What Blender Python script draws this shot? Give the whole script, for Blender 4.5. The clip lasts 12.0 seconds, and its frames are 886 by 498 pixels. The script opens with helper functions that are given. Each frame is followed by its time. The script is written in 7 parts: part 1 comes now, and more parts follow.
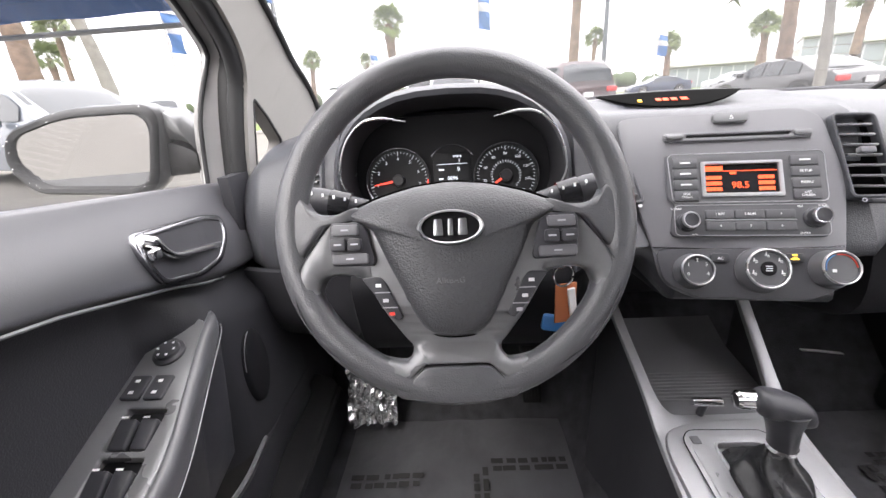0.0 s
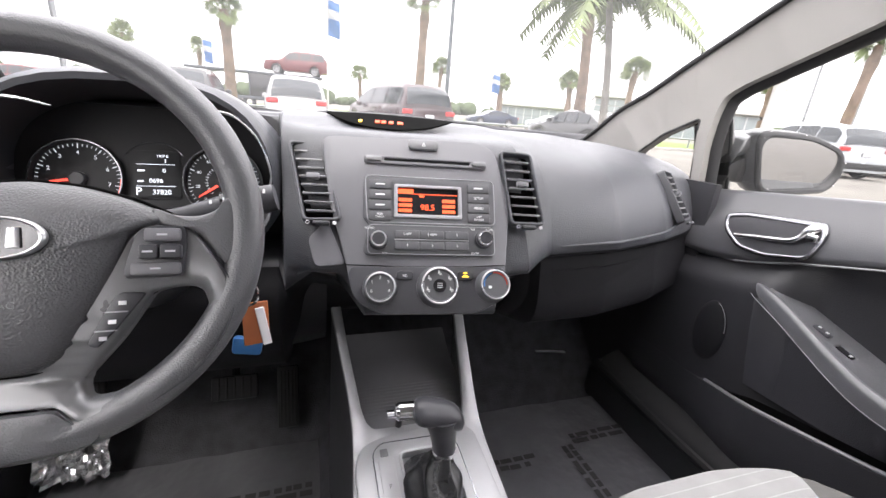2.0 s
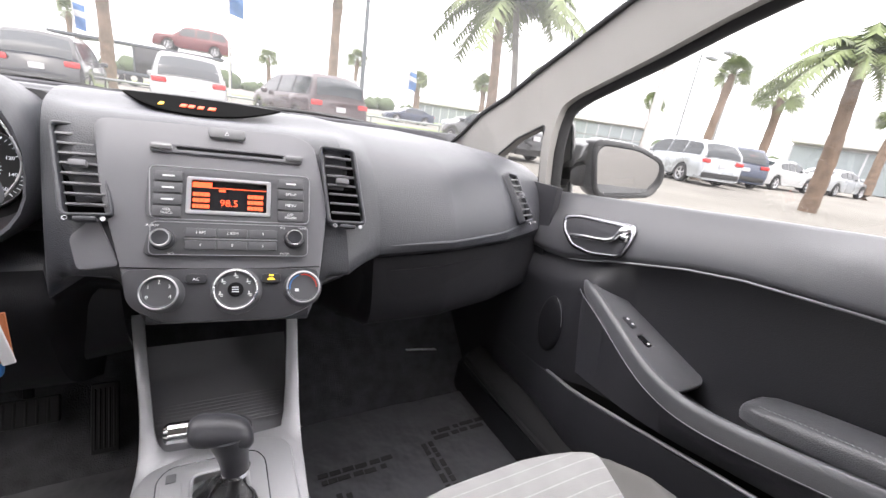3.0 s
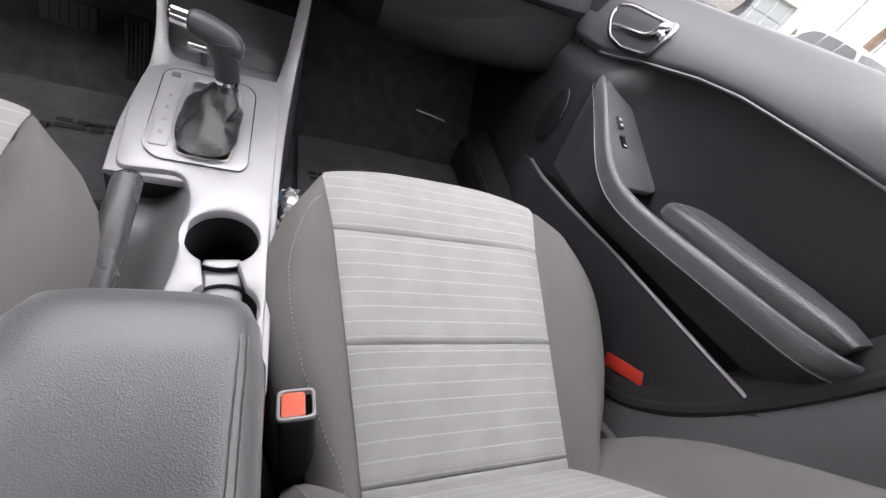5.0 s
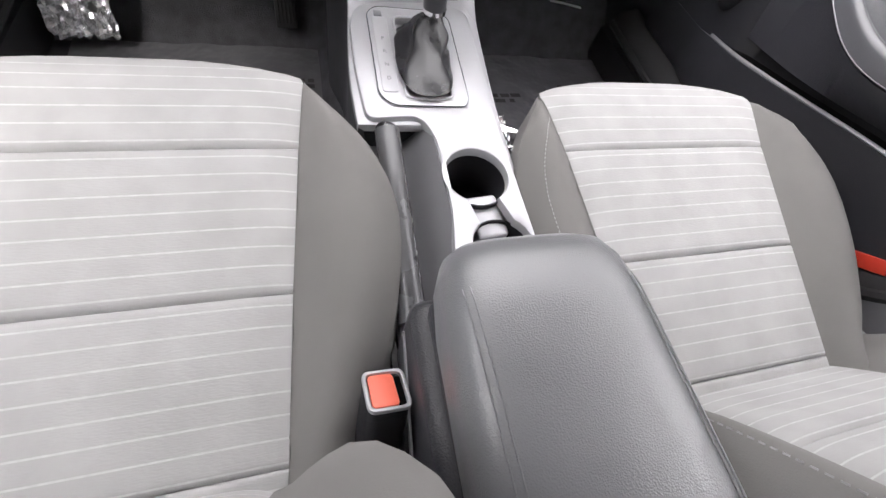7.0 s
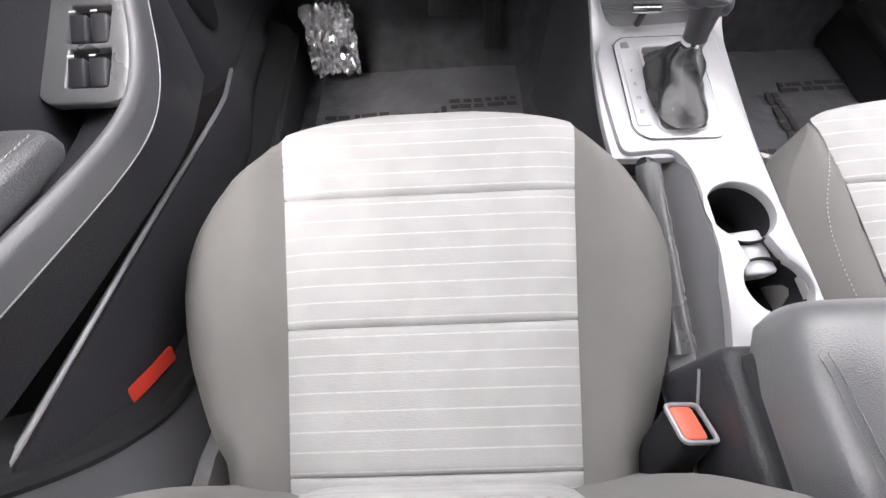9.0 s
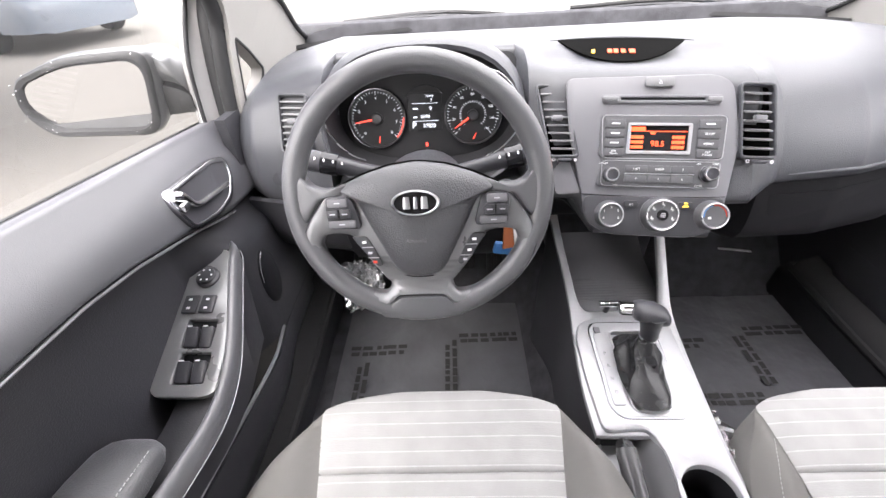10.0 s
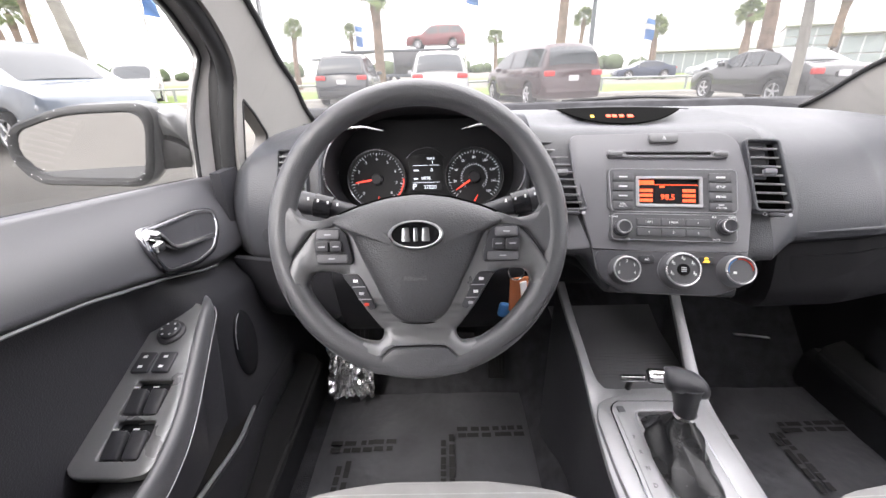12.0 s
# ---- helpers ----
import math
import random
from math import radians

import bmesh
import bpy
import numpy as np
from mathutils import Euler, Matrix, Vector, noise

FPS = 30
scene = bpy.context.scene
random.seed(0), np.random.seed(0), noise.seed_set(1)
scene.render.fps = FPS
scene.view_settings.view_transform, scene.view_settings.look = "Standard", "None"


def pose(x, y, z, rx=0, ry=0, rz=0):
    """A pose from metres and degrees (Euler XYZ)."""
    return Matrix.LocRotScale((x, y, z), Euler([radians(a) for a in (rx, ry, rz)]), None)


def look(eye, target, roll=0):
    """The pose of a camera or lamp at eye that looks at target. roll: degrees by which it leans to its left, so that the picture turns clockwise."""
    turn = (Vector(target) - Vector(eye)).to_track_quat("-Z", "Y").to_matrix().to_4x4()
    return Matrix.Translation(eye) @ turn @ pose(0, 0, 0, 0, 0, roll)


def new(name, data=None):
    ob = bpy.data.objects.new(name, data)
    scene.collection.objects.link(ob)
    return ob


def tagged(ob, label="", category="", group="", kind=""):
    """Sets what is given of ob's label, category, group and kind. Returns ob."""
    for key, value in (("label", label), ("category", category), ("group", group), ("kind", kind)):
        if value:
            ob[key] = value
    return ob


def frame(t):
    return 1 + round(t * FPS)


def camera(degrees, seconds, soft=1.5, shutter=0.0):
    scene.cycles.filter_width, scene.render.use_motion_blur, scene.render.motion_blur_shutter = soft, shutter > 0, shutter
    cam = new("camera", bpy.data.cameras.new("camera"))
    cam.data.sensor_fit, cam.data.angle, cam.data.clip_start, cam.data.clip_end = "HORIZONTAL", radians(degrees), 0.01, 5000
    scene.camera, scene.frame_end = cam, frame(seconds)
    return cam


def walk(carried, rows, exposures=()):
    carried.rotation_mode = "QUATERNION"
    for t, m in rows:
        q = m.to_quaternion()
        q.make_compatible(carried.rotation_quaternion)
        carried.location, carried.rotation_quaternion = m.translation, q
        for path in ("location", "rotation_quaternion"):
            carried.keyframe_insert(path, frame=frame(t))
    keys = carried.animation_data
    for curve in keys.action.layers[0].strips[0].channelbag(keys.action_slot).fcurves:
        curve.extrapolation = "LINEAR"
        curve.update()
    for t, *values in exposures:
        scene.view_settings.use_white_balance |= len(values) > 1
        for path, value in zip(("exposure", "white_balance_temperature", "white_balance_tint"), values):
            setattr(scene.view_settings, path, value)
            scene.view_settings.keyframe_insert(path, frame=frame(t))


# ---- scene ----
cam = camera(94.8, 12.0)
PATH = [
    (0, (0.012, 0.085, 1.034), (-0.092, 1.955, 0.33), -3.7),
    (0.5, (0.027, 0.085, 1.024), (-0.039, 1.97, 0.36), -3.3),
    (1, (0.077, 0.087, 1.028), (0.192, 1.974, 0.376), -0.8),
    (1.5, (0.162, 0.089, 1.024), (0.53, 1.948, 0.383), 2.3),
    (2, (0.239, 0.082, 1.033), (0.853, 1.874, 0.392), 4.9),
    (2.5, (0.32, 0.067, 1.044), (1.162, 1.769, 0.417), 6.1),
    (2.7, (0.359, 0.056, 1.047), (1.282, 1.719, 0.428), 6.7),
    (4.3, (0.431, -0.021, 1.025), (1.386, 1.503, 0.149), 18.3),
    (4.5, (0.43, -0.058, 0.999), (1.296, 1.414, -0.042), 22.4),
    (5, (0.459, -0.139, 0.954), (1.325, 1.088, -0.366), 31.2),
    (5.5, (0.483, -0.199, 0.954), (1.43, 0.856, -0.457), 37.0),
    (6, (0.483, -0.203, 0.957), (1.407, 0.803, -0.504), 35.1),
    (6.5, (0.403, -0.146, 0.947), (1.136, 0.857, -0.621), 26.0),
    (7, (0.238, -0.079, 0.908), (0.758, 0.868, -0.775), 19.8),
    (7.2, (0.186, -0.069, 0.922), (0.544, 0.859, -0.814), 14.6),
    (7.5, (0.114, -0.062, 0.922), (0.307, 0.843, -0.851), 8.1),
    (7.7, (0.096, -0.057, 0.929), (0.192, 0.808, -0.872), 2.7),
    (9.3, (0.045, -0.027, 1.014), (-0.024, 0.995, -0.704), -5.3),
    (9.5, (0.052, -0.012, 1.073), (-0.028, 1.16, -0.546), -5.0),
    (10, (0.054, 0.002, 1.208), (-0.013, 1.564, -0.039), -3.4),
    (10.5, (0.045, -0.003, 1.172), (-0.007, 1.753, 0.215), -2.1),
    (11, (0.033, 0.005, 1.102), (-0.01, 1.81, 0.241), -1.8),
    (11.5, (0.038, 0.014, 1.096), (0.01, 1.836, 0.271), -1.8),
    (12, (0.038, 0.012, 1.094), (0.016, 1.843, 0.291), -1.5),
]
EXPO = [(0.0, 1.22), (2.7, 1.22), (4.5, 0.9), (5.0, 1.25), (5.5, 1.55), (6.0, 1.75), (6.5, 1.70), (7.5, 1.55), (9.5, 1.87), (10.0, 1.7), (10.5, 1.4), (11.0, 1.28), (12.0, 1.22)]
walk(cam, [(t, look(eye, target, roll)) for t, eye, target, roll in PATH], EXPO)

# ---- light ----
world = bpy.data.worlds.new("overcast_sky")
scene.world = world
world.use_nodes = True
wn, wl = world.node_tree.nodes, world.node_tree.links
wn.clear()
sky = wn.new("ShaderNodeTexSky")
sky.sky_type, sky.sun_disc = "NISHITA", False
sky.sun_elevation, sky.sun_rotation, sky.air_density, sky.dust_density = radians(50), radians(200), 1.0, 6.0
haze = wn.new("ShaderNodeMix")
haze.data_type = "RGBA"
haze.inputs[0].default_value = 0.85
haze.inputs[7].default_value = (20.4, 19.8, 20.5, 1)
back = wn.new("ShaderNodeBackground")
back.inputs[1].default_value = 0.34
wout = wn.new("ShaderNodeOutputWorld")
wl.new(sky.outputs[0], haze.inputs[6])
wl.new(haze.outputs[2], back.inputs[0])
wl.new(back.outputs[0], wout.inputs[0])
# an overcast sky is brightest overhead
aim, up_z, grade = wn.new("ShaderNodeTexCoord"), wn.new("ShaderNodeSeparateXYZ"), wn.new("ShaderNodeMapRange")
wl.new(aim.outputs["Generated"], up_z.inputs[0])
wl.new(up_z.outputs[2], grade.inputs[0])
grade.inputs["To Min"].default_value, grade.inputs["To Max"].default_value = 0.22, 0.62
wl.new(grade.outputs[0], back.inputs[1])
sun = bpy.data.lights.new("sun", "SUN")
sun.energy, sun.angle, sun.color = 1.2, radians(25), (1.0, 0.97, 0.93)
new("sun", sun).matrix_world = look((-3, -6, 9), (0, 0, 0))


# ---- materials ----
def material(name, color, rough=0.5, metal=0.0, grain=0.0, size=0.001, vary=0.12, blotch=0.08, kind="noise", coat=0.0, spec=0.5):
    """A surface with tone variation at two scales and a fine relief. size: metres of one grain."""
    m = bpy.data.materials.new(name)
    m.use_nodes = True
    n, l = m.node_tree.nodes, m.node_tree.links
    b = n["Principled BSDF"]
    b.inputs["Roughness"].default_value, b.inputs["Metallic"].default_value = rough, metal
    b.inputs["Coat Weight"].default_value = coat
    b.inputs["Specular IOR Level"].default_value = spec
    at = n.new("ShaderNodeTexCoord")
    big = n.new("ShaderNodeTexNoise")
    big.inputs["Scale"].default_value, big.inputs["Detail"].default_value = 1 / blotch, 4
    l.new(at.outputs["Object"], big.inputs["Vector"])
    ramp = n.new("ShaderNodeMapRange")
    ramp.inputs["From Min"].default_value, ramp.inputs["From Max"].default_value = 0.3, 0.7
    ramp.inputs["To Min"].default_value, ramp.inputs["To Max"].default_value = 1 - vary, 1 + vary
    l.new(big.outputs["Fac"], ramp.inputs["Value"])
    mul = n.new("ShaderNodeVectorMath")
    mul.operation = "SCALE"
    mul.inputs[0].default_value = color[:3]
    l.new(ramp.outputs[0], mul.inputs["Scale"])
    l.new(mul.outputs[0], b.inputs["Base Color"])
    rr = n.new("ShaderNodeMapRange")
    rr.inputs["To Min"].default_value, rr.inputs["To Max"].default_value = max(rough - 0.08, 0.02), min(rough + 0.08, 1)
    l.new(big.outputs["Fac"], rr.inputs["Value"])
    l.new(rr.outputs[0], b.inputs["Roughness"])
    if grain:
        tex = n.new("ShaderNodeTexVoronoi" if kind == "leather" else "ShaderNodeTexNoise")
        tex.inputs["Scale"].default_value = 1 / size
        if kind == "leather":
            tex.feature = "SMOOTH_F1"
            tex.inputs["Randomness"].default_value = 0.9
        l.new(at.outputs["Object"], tex.inputs["Vector"])
        bump = n.new("ShaderNodeBump")
        bump.inputs["Strength"].default_value, bump.inputs["Distance"].default_value = grain, size * 0.7
        l.new(tex.outputs[0], bump.inputs["Height"])
        l.new(bump.outputs[0], b.inputs["Normal"])
    return m


def glow(name, color, strength):
    m = bpy.data.materials.new(name)
    m.use_nodes = True
    b = m.node_tree.nodes["Principled BSDF"]
    b.inputs["Base Color"].default_value = (*[c * 0.2 for c in color], 1)
    b.inputs["Emission Color"].default_value, b.inputs["Emission Strength"].default_value = (*color, 1), strength
    return m


def pane(name, gloss=0.06, tint=(1, 1, 1), film=0.0):
    """Thin glass: light passes straight, dimmed by tint, with a weak reflection and a white film imitating glare haze.
    """
    m = bpy.data.materials.new(name)
    m.use_nodes = True
    n, l = m.node_tree.nodes, m.node_tree.links
    n.clear()
    clear, shine, mix, out = (n.new("ShaderNode" + k) for k in ("BsdfTransparent", "BsdfGlossy", "MixShader", "OutputMaterial"))
    clear.inputs[0].default_value = (*tint, 1)
    shine.inputs["Roughness"].default_value = 0.02
    mix.inputs[0].default_value = gloss
    # white translucent veil that imitates the haze of glare on the glass
    glare, veil = n.new("ShaderNodeBsdfTranslucent"), n.new("ShaderNodeMixShader")
    glare.inputs[0].default_value = (0.9, 0.9, 0.9, 1)
    veil.inputs[0].default_value = film
    l.new(clear.outputs[0], veil.inputs[1]), l.new(glare.outputs[0], veil.inputs[2])
    l.new(veil.outputs[0], mix.inputs[1]), l.new(shine.outputs[0], mix.inputs[2]), l.new(mix.outputs[0], out.inputs[0])
    return m


def fabric(name, color, stripe, gap):
    """Ribbed seat cloth with thin pale lines across."""
    m = material(name, color, 0.92, 0, 0.0, vary=0.07, blotch=0.05, spec=0.15)
    n, l = m.node_tree.nodes, m.node_tree.links
    b = n["Principled BSDF"]
    at = n.new("ShaderNodeTexCoord")
    sep = n.new("ShaderNodeSeparateXYZ")
    l.new(at.outputs["UV"], sep.inputs[0])

    def op(kind, a, c):
        o = n.new("ShaderNodeMath")
        o.operation = kind
        for k, v in enumerate((a, c)):
            if isinstance(v, (int, float)):
                o.inputs[k].default_value = v
            else:
                l.new(v, o.inputs[k])
        return o.outputs[0]

    line = op("LESS_THAN", op("FRACT", op("DIVIDE", sep.outputs[1], gap), 0), 0.085)
    wob = n.new("ShaderNodeTexNoise")
    wob.inputs["Scale"].default_value = 90
    l.new(at.outputs["UV"], wob.inputs["Vector"])
    fac = op("MULTIPLY", line, op("MULTIPLY", wob.outputs[0], 1.5))
    mix = n.new("ShaderNodeMix")
    mix.data_type = "RGBA"
    old = b.inputs["Base Color"].links[0].from_socket
    l.new(fac, mix.inputs[0]), l.new(old, mix.inputs[6])
    mix.inputs[7].default_value = (*stripe, 1)
    l.new(mix.outputs[2], b.inputs["Base Color"])
    stretch, weave = n.new("ShaderNodeMapping"), n.new("ShaderNodeTexNoise")
    stretch.inputs["Scale"].default_value = (130, 620, 1)
    weave.inputs["Scale"].default_value, weave.inputs["Detail"].default_value = 1.0, 2
    l.new(at.outputs["UV"], stretch.inputs["Vector"]), l.new(stretch.outputs[0], weave.inputs["Vector"])
    bump = n.new("ShaderNodeBump")
    bump.inputs["Strength"].default_value, bump.inputs["Distance"].default_value = 0.45, 0.0008
    l.new(weave.outputs[0], bump.inputs["Height"])
    l.new(bump.outputs[0], b.inputs["Normal"])
    return m


M = {
    "dash": material("dash_grained_plastic", (0.037, 0.038, 0.043), 0.38, 0, 0.5, 0.0016, 0.1, 0.2, "leather", spec=0.65),
    "door": material("door_grained_plastic", (0.052, 0.052, 0.057), 0.38, 0, 0.25, 0.0012, 0.1, 0.2, "leather", spec=0.95),
    "lower": material("black_grained_plastic", (0.019, 0.019, 0.022), 0.42, 0, 0.4, 0.0016, 0.1, 0.15, "leather", spec=0.5),
    "rail": material("gloss_grained_rail", (0.062, 0.062, 0.067), 0.36, 0, 0.25, 0.0012, 0.05, 0.04, "leather", spec=1.0),
    "well": material("satin_grey_well", (0.15, 0.15, 0.155), 0.30, 0.2, 0.1, 0.0008, 0.06, 0.1),
    "foot": material("dark_moulded_trim", (0.09, 0.09, 0.095), 0.34, 0, 0.25, 0.0014, 0.06, 0.1, spec=0.8),
    # darker than the stack panel: shade toward the stack's foot put into colour
    "fascia": material("shade_darkened_fascia", (0.045, 0.045, 0.05), 0.42, 0, 0.2, 0.0008, 0.06, 0.15),
    "hood": material("matte_cluster_plastic", (0.028, 0.028, 0.031), 0.6, 0, 0.3, 0.0014, spec=0.4),
    "tray": material("satin_tray_plastic", (0.15, 0.15, 0.157), 0.34, 0, 0.1, 0.0008, 0.06, 0.1),
    "scale": material("pale_scale_plastic", (0.36, 0.36, 0.37), 0.4, 0.2, vary=0.05),
    "pad": material("airbag_grained_vinyl", (0.042, 0.042, 0.046), 0.38, 0, 0.55, 0.0019, 0.08, 0.1, "leather", spec=0.8),
    "rim": material("wheel_grained_rubber", (0.058, 0.058, 0.062), 0.35, 0, 0.38, 0.0015, 0.08, 0.1, "leather", spec=0.95),
    "trim": material("satin_dark_grey_trim", (0.19, 0.19, 0.195), 0.30, 0.5, 0.1, 0.0006, 0.06, 0.1),
    "panel": material("stack_panel_plastic", (0.135, 0.134, 0.142), 0.40, 0, 0.2, 0.0008, 0.06, 0.2),
    "gloss": material("gloss_black_plastic", (0.008, 0.008, 0.009), 0.12, 0, vary=0.05),
    "satin": material("satin_black_plastic", (0.03, 0.03, 0.034), 0.36, 0, 0.1, 0.0008),
    "matte": material("matte_black_plastic", (0.010, 0.010, 0.012), 0.65, 0, 0.3, 0.0014, spec=0.22),
    "silver": material("silver_grey_paint", (0.36, 0.36, 0.37), 0.38, 0.45, 0.05, 0.0005, 0.05, 0.15),
    "bezel": material("dark_radio_plastic", (0.08, 0.08, 0.085), 0.40, 0, 0.1, 0.0008, 0.06, 0.1),
    "hazard": material("light_grey_plastic", (0.16, 0.16, 0.165), 0.4),
    "arc": material("satin_chrome", (0.55, 0.55, 0.56), 0.28, 1.0, vary=0.03),
    "frame": material("grey_frame_paint", (0.36, 0.355, 0.35), 0.5, 0, vary=0.05),
    "mirrorrim": material("dark_grey_mirror_plastic", (0.022, 0.022, 0.023), 0.45, 0, 0.2, 0.001),
    "lever": material("satin_grey_lever", (0.07, 0.07, 0.073), 0.28, 0.2, 0.1, 0.001),
    "boot": material("glossy_black_leather", (0.014, 0.014, 0.015), 0.26, 0, 0.25, 0.0012, 0.1, 0.05, "leather"),
    # near-black, barely reflective: shade inside recesses as colour, and the clock's black face
    "void": material("recess_shade_black", (0.004, 0.004, 0.004), 1.0, spec=0.03),
    "chrome": material("bright_chrome", (0.85, 0.85, 0.86), 0.09, 1.0, vary=0.03),
    "darkchrome": material("dark_chrome", (0.3, 0.3, 0.32), 0.2, 1.0, vary=0.05),
    "pillar": material("grey_beige_woven_trim", (0.25, 0.241, 0.231), 0.85, 0, 0.25, 0.0009, 0.05, 0.25, spec=0.2),
    "bolster": material("taupe_grey_seat_cloth", (0.15, 0.146, 0.139), 0.85, 0, 0.35, 0.0011, 0.06, 0.12, spec=0.2),
    "insert": fabric("light_grey_striped_cloth", (0.325, 0.322, 0.317), (0.44, 0.437, 0.432), 0.0205),
    "thread": material("pale_thread", (0.31, 0.31, 0.31), 0.8),
    "leather": material("black_leather", (0.1, 0.101, 0.105), 0.31, 0, 0.4, 0.0011, 0.1, 0.1, "leather", spec=1.0),
    "armpad": material("black_arm_leather", (0.06, 0.06, 0.064), 0.36, 0, 0.5, 0.0017, 0.1, 0.1, "leather", spec=0.8),
    "carpet": material("black_carpet", (0.07, 0.07, 0.076), 0.97, 0, 0.9, 0.003, 0.25, 0.04, spec=0.1),
    "mat": material("plastic_covered_mat", (0.11, 0.11, 0.118), 0.36, 0, 0.25, 0.05, 0.15, 0.1),
    "ink": material("black_print", (0.034, 0.033, 0.032), 0.75),
    "rubber": material("black_rubber", (0.013, 0.013, 0.014), 0.65, 0, 0.1, 0.001),
    "red": material("red_plastic", (0.62, 0.05, 0.03), 0.4),
    "coral": material("coral_buckle_button", (0.8, 0.16, 0.10), 0.4),
    "white": material("white_print", (0.8, 0.8, 0.8), 0.5),
    "grey": material("grey_print", (0.45, 0.45, 0.47), 0.5),
    "foil": material("crumpled_clear_wrap", (0.75, 0.75, 0.77), 0.1, 0.8, 0.0, 0.03, 0.1),
    "orange": material("orange_brown_tag", (0.5, 0.16, 0.06), 0.5),
    "blue": material("blue_plastic", (0.05, 0.2, 0.5), 0.35),
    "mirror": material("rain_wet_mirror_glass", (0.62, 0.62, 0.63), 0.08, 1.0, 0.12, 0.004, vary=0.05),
    "dial": material("black_dial_face", (0.014, 0.014, 0.016), 0.5, vary=0.05, spec=0.35),
    # tints darkened to hold down the bright outside; the last number is glare haze
    "glass": pane("window_glass", 0.05, (0.263, 0.262, 0.258), 0.006),
    "screen": pane("windscreen_glass", 0.05, (0.233, 0.232, 0.229), 0.014),
    "lcd_red": glow("red_lcd_glow", (1.0, 0.10, 0.03), 1.3),
    "lcd_white": glow("white_lcd_glow", (0.85, 0.9, 1.0), 0.9),
    "backlit": glow("backlit_white_figures", (0.9, 0.92, 1.0), 0.45),
    "needle": glow("red_needle_glow", (1.0, 0.08, 0.05), 1.0),
    "amber": glow("amber_lamp_glow", (1.0, 0.6, 0.05), 1.5),
}


# ---- builders ----
def part(name, bm, mat, parent=None, label="", sharp=38, m=None):
    """Links a bmesh as one mesh object under a thing or a part."""
    if m is not None:
        bmesh.ops.transform(bm, matrix=m, verts=bm.verts)
    bmesh.ops.recalc_face_normals(bm, faces=bm.faces)
    me = bpy.data.meshes.new(name)
    bm.to_mesh(me)
    bm.free()
    for p in me.polygons:
        p.use_smooth = True
    me.set_sharp_from_angle(angle=radians(sharp))
    me.materials.append(M[mat] if isinstance(mat, str) else mat)
    ob = new(name, me)
    if parent is not None:
        ob.parent = parent
        ob.matrix_parent_inverse = parent.matrix_world.inverted()
    return tagged(ob, label)


def thing(name, label, category, at=(0, 0, 0), group="", kind=""):
    ob = new(name)
    ob.empty_display_size = 0.05
    ob.matrix_world = Matrix.Translation(at)
    bpy.context.view_layer.update()
    return tagged(ob, label, category, group, kind)


def basis(o, u, v):
    """A pose with x along u, y along v and z out of the face."""
    u, v = Vector(u).normalized(), Vector(v)
    n = u.cross(v).normalized()
    v = n.cross(u)
    m = Matrix((u, v, n)).transposed().to_4x4()
    m.translation = o
    return m


def rbox(sx, sy, sz, r=0.004, seg=3, at=(0, 0, 0)):
    bm = bmesh.new()
    bmesh.ops.create_cube(bm, size=1, matrix=Matrix.Translation(at) @ Matrix.Diagonal((sx, sy, sz, 1)))
    if r:
        bmesh.ops.bevel(bm, geom=bm.edges[:], offset=min(r, 0.49 * min(sx, sy, sz)), segments=seg, affect="EDGES", profile=0.5)
    return bm


def moved(bm, m):
    bmesh.ops.transform(bm, matrix=m, verts=bm.verts)
    return bm


def join(*bms):
    out = bmesh.new()
    for b in bms:
        me = bpy.data.meshes.new("t")
        b.to_mesh(me)
        b.free()
        out.from_mesh(me)
        bpy.data.meshes.remove(me)
    return out


def loft(rings, closed=True, caps=True):
    bm = bmesh.new()
    rows = [[bm.verts.new(p) for p in ring] for ring in rings]
    n = len(rows[0])
    for a, b in zip(rows, rows[1:]):
        for k in range(n if closed else n - 1):
            bm.faces.new((a[k], a[(k + 1) % n], b[(k + 1) % n], b[k]))
    if caps and closed:
        bm.faces.new(rows[0][::-1]), bm.faces.new(rows[-1])
    return bm


def smooth_path(pts, n):
    """n points on a Catmull-Rom curve through pts."""
    p = [np.array(q, float) for q in pts]
    p = [2 * p[0] - p[1], *p, 2 * p[-1] - p[-2]]
    out = []
    for s in np.linspace(0, len(p) - 3 - 1e-6, n):
        k, f = int(s), s - int(s)
        a, b, c, d = p[k : k + 4]
        out.append(0.5 * (2 * b + (c - a) * f + (2 * a - 5 * b + 4 * c - d) * f**2 + (3 * b - a - 3 * c + d) * f**3))
    return out


def tube(pts, r, n=10, closed=False, flat=1.0, up=(0, 0, 1)):
    """A tube along pts; r a radius or one for each point; flat squeezes it along up."""
    pts = [Vector(p) for p in pts]
    rings = []
    for k, p in enumerate(pts):
        a, b = (pts[k - 1], pts[(k + 1) % len(pts)]) if closed else (pts[max(k - 1, 0)], pts[min(k + 1, len(pts) - 1)])
        d = (b - a).normalized()
        s = d.cross(Vector(up))
        s = s.normalized() if s.length > 1e-4 else d.orthogonal().normalized()
        w = s.cross(d)
        q = r[k] if isinstance(r, (list, tuple)) else r
        rings.append([p + q * (math.cos(t) * s + flat * math.sin(t) * w) for t in np.linspace(0, 2 * math.pi, n, endpoint=False)])
    if closed:
        rings.append(rings[0])
        bm = loft(rings, True, False)
        bmesh.ops.remove_doubles(bm, verts=bm.verts, dist=1e-6)
        return bm
    return loft(rings)


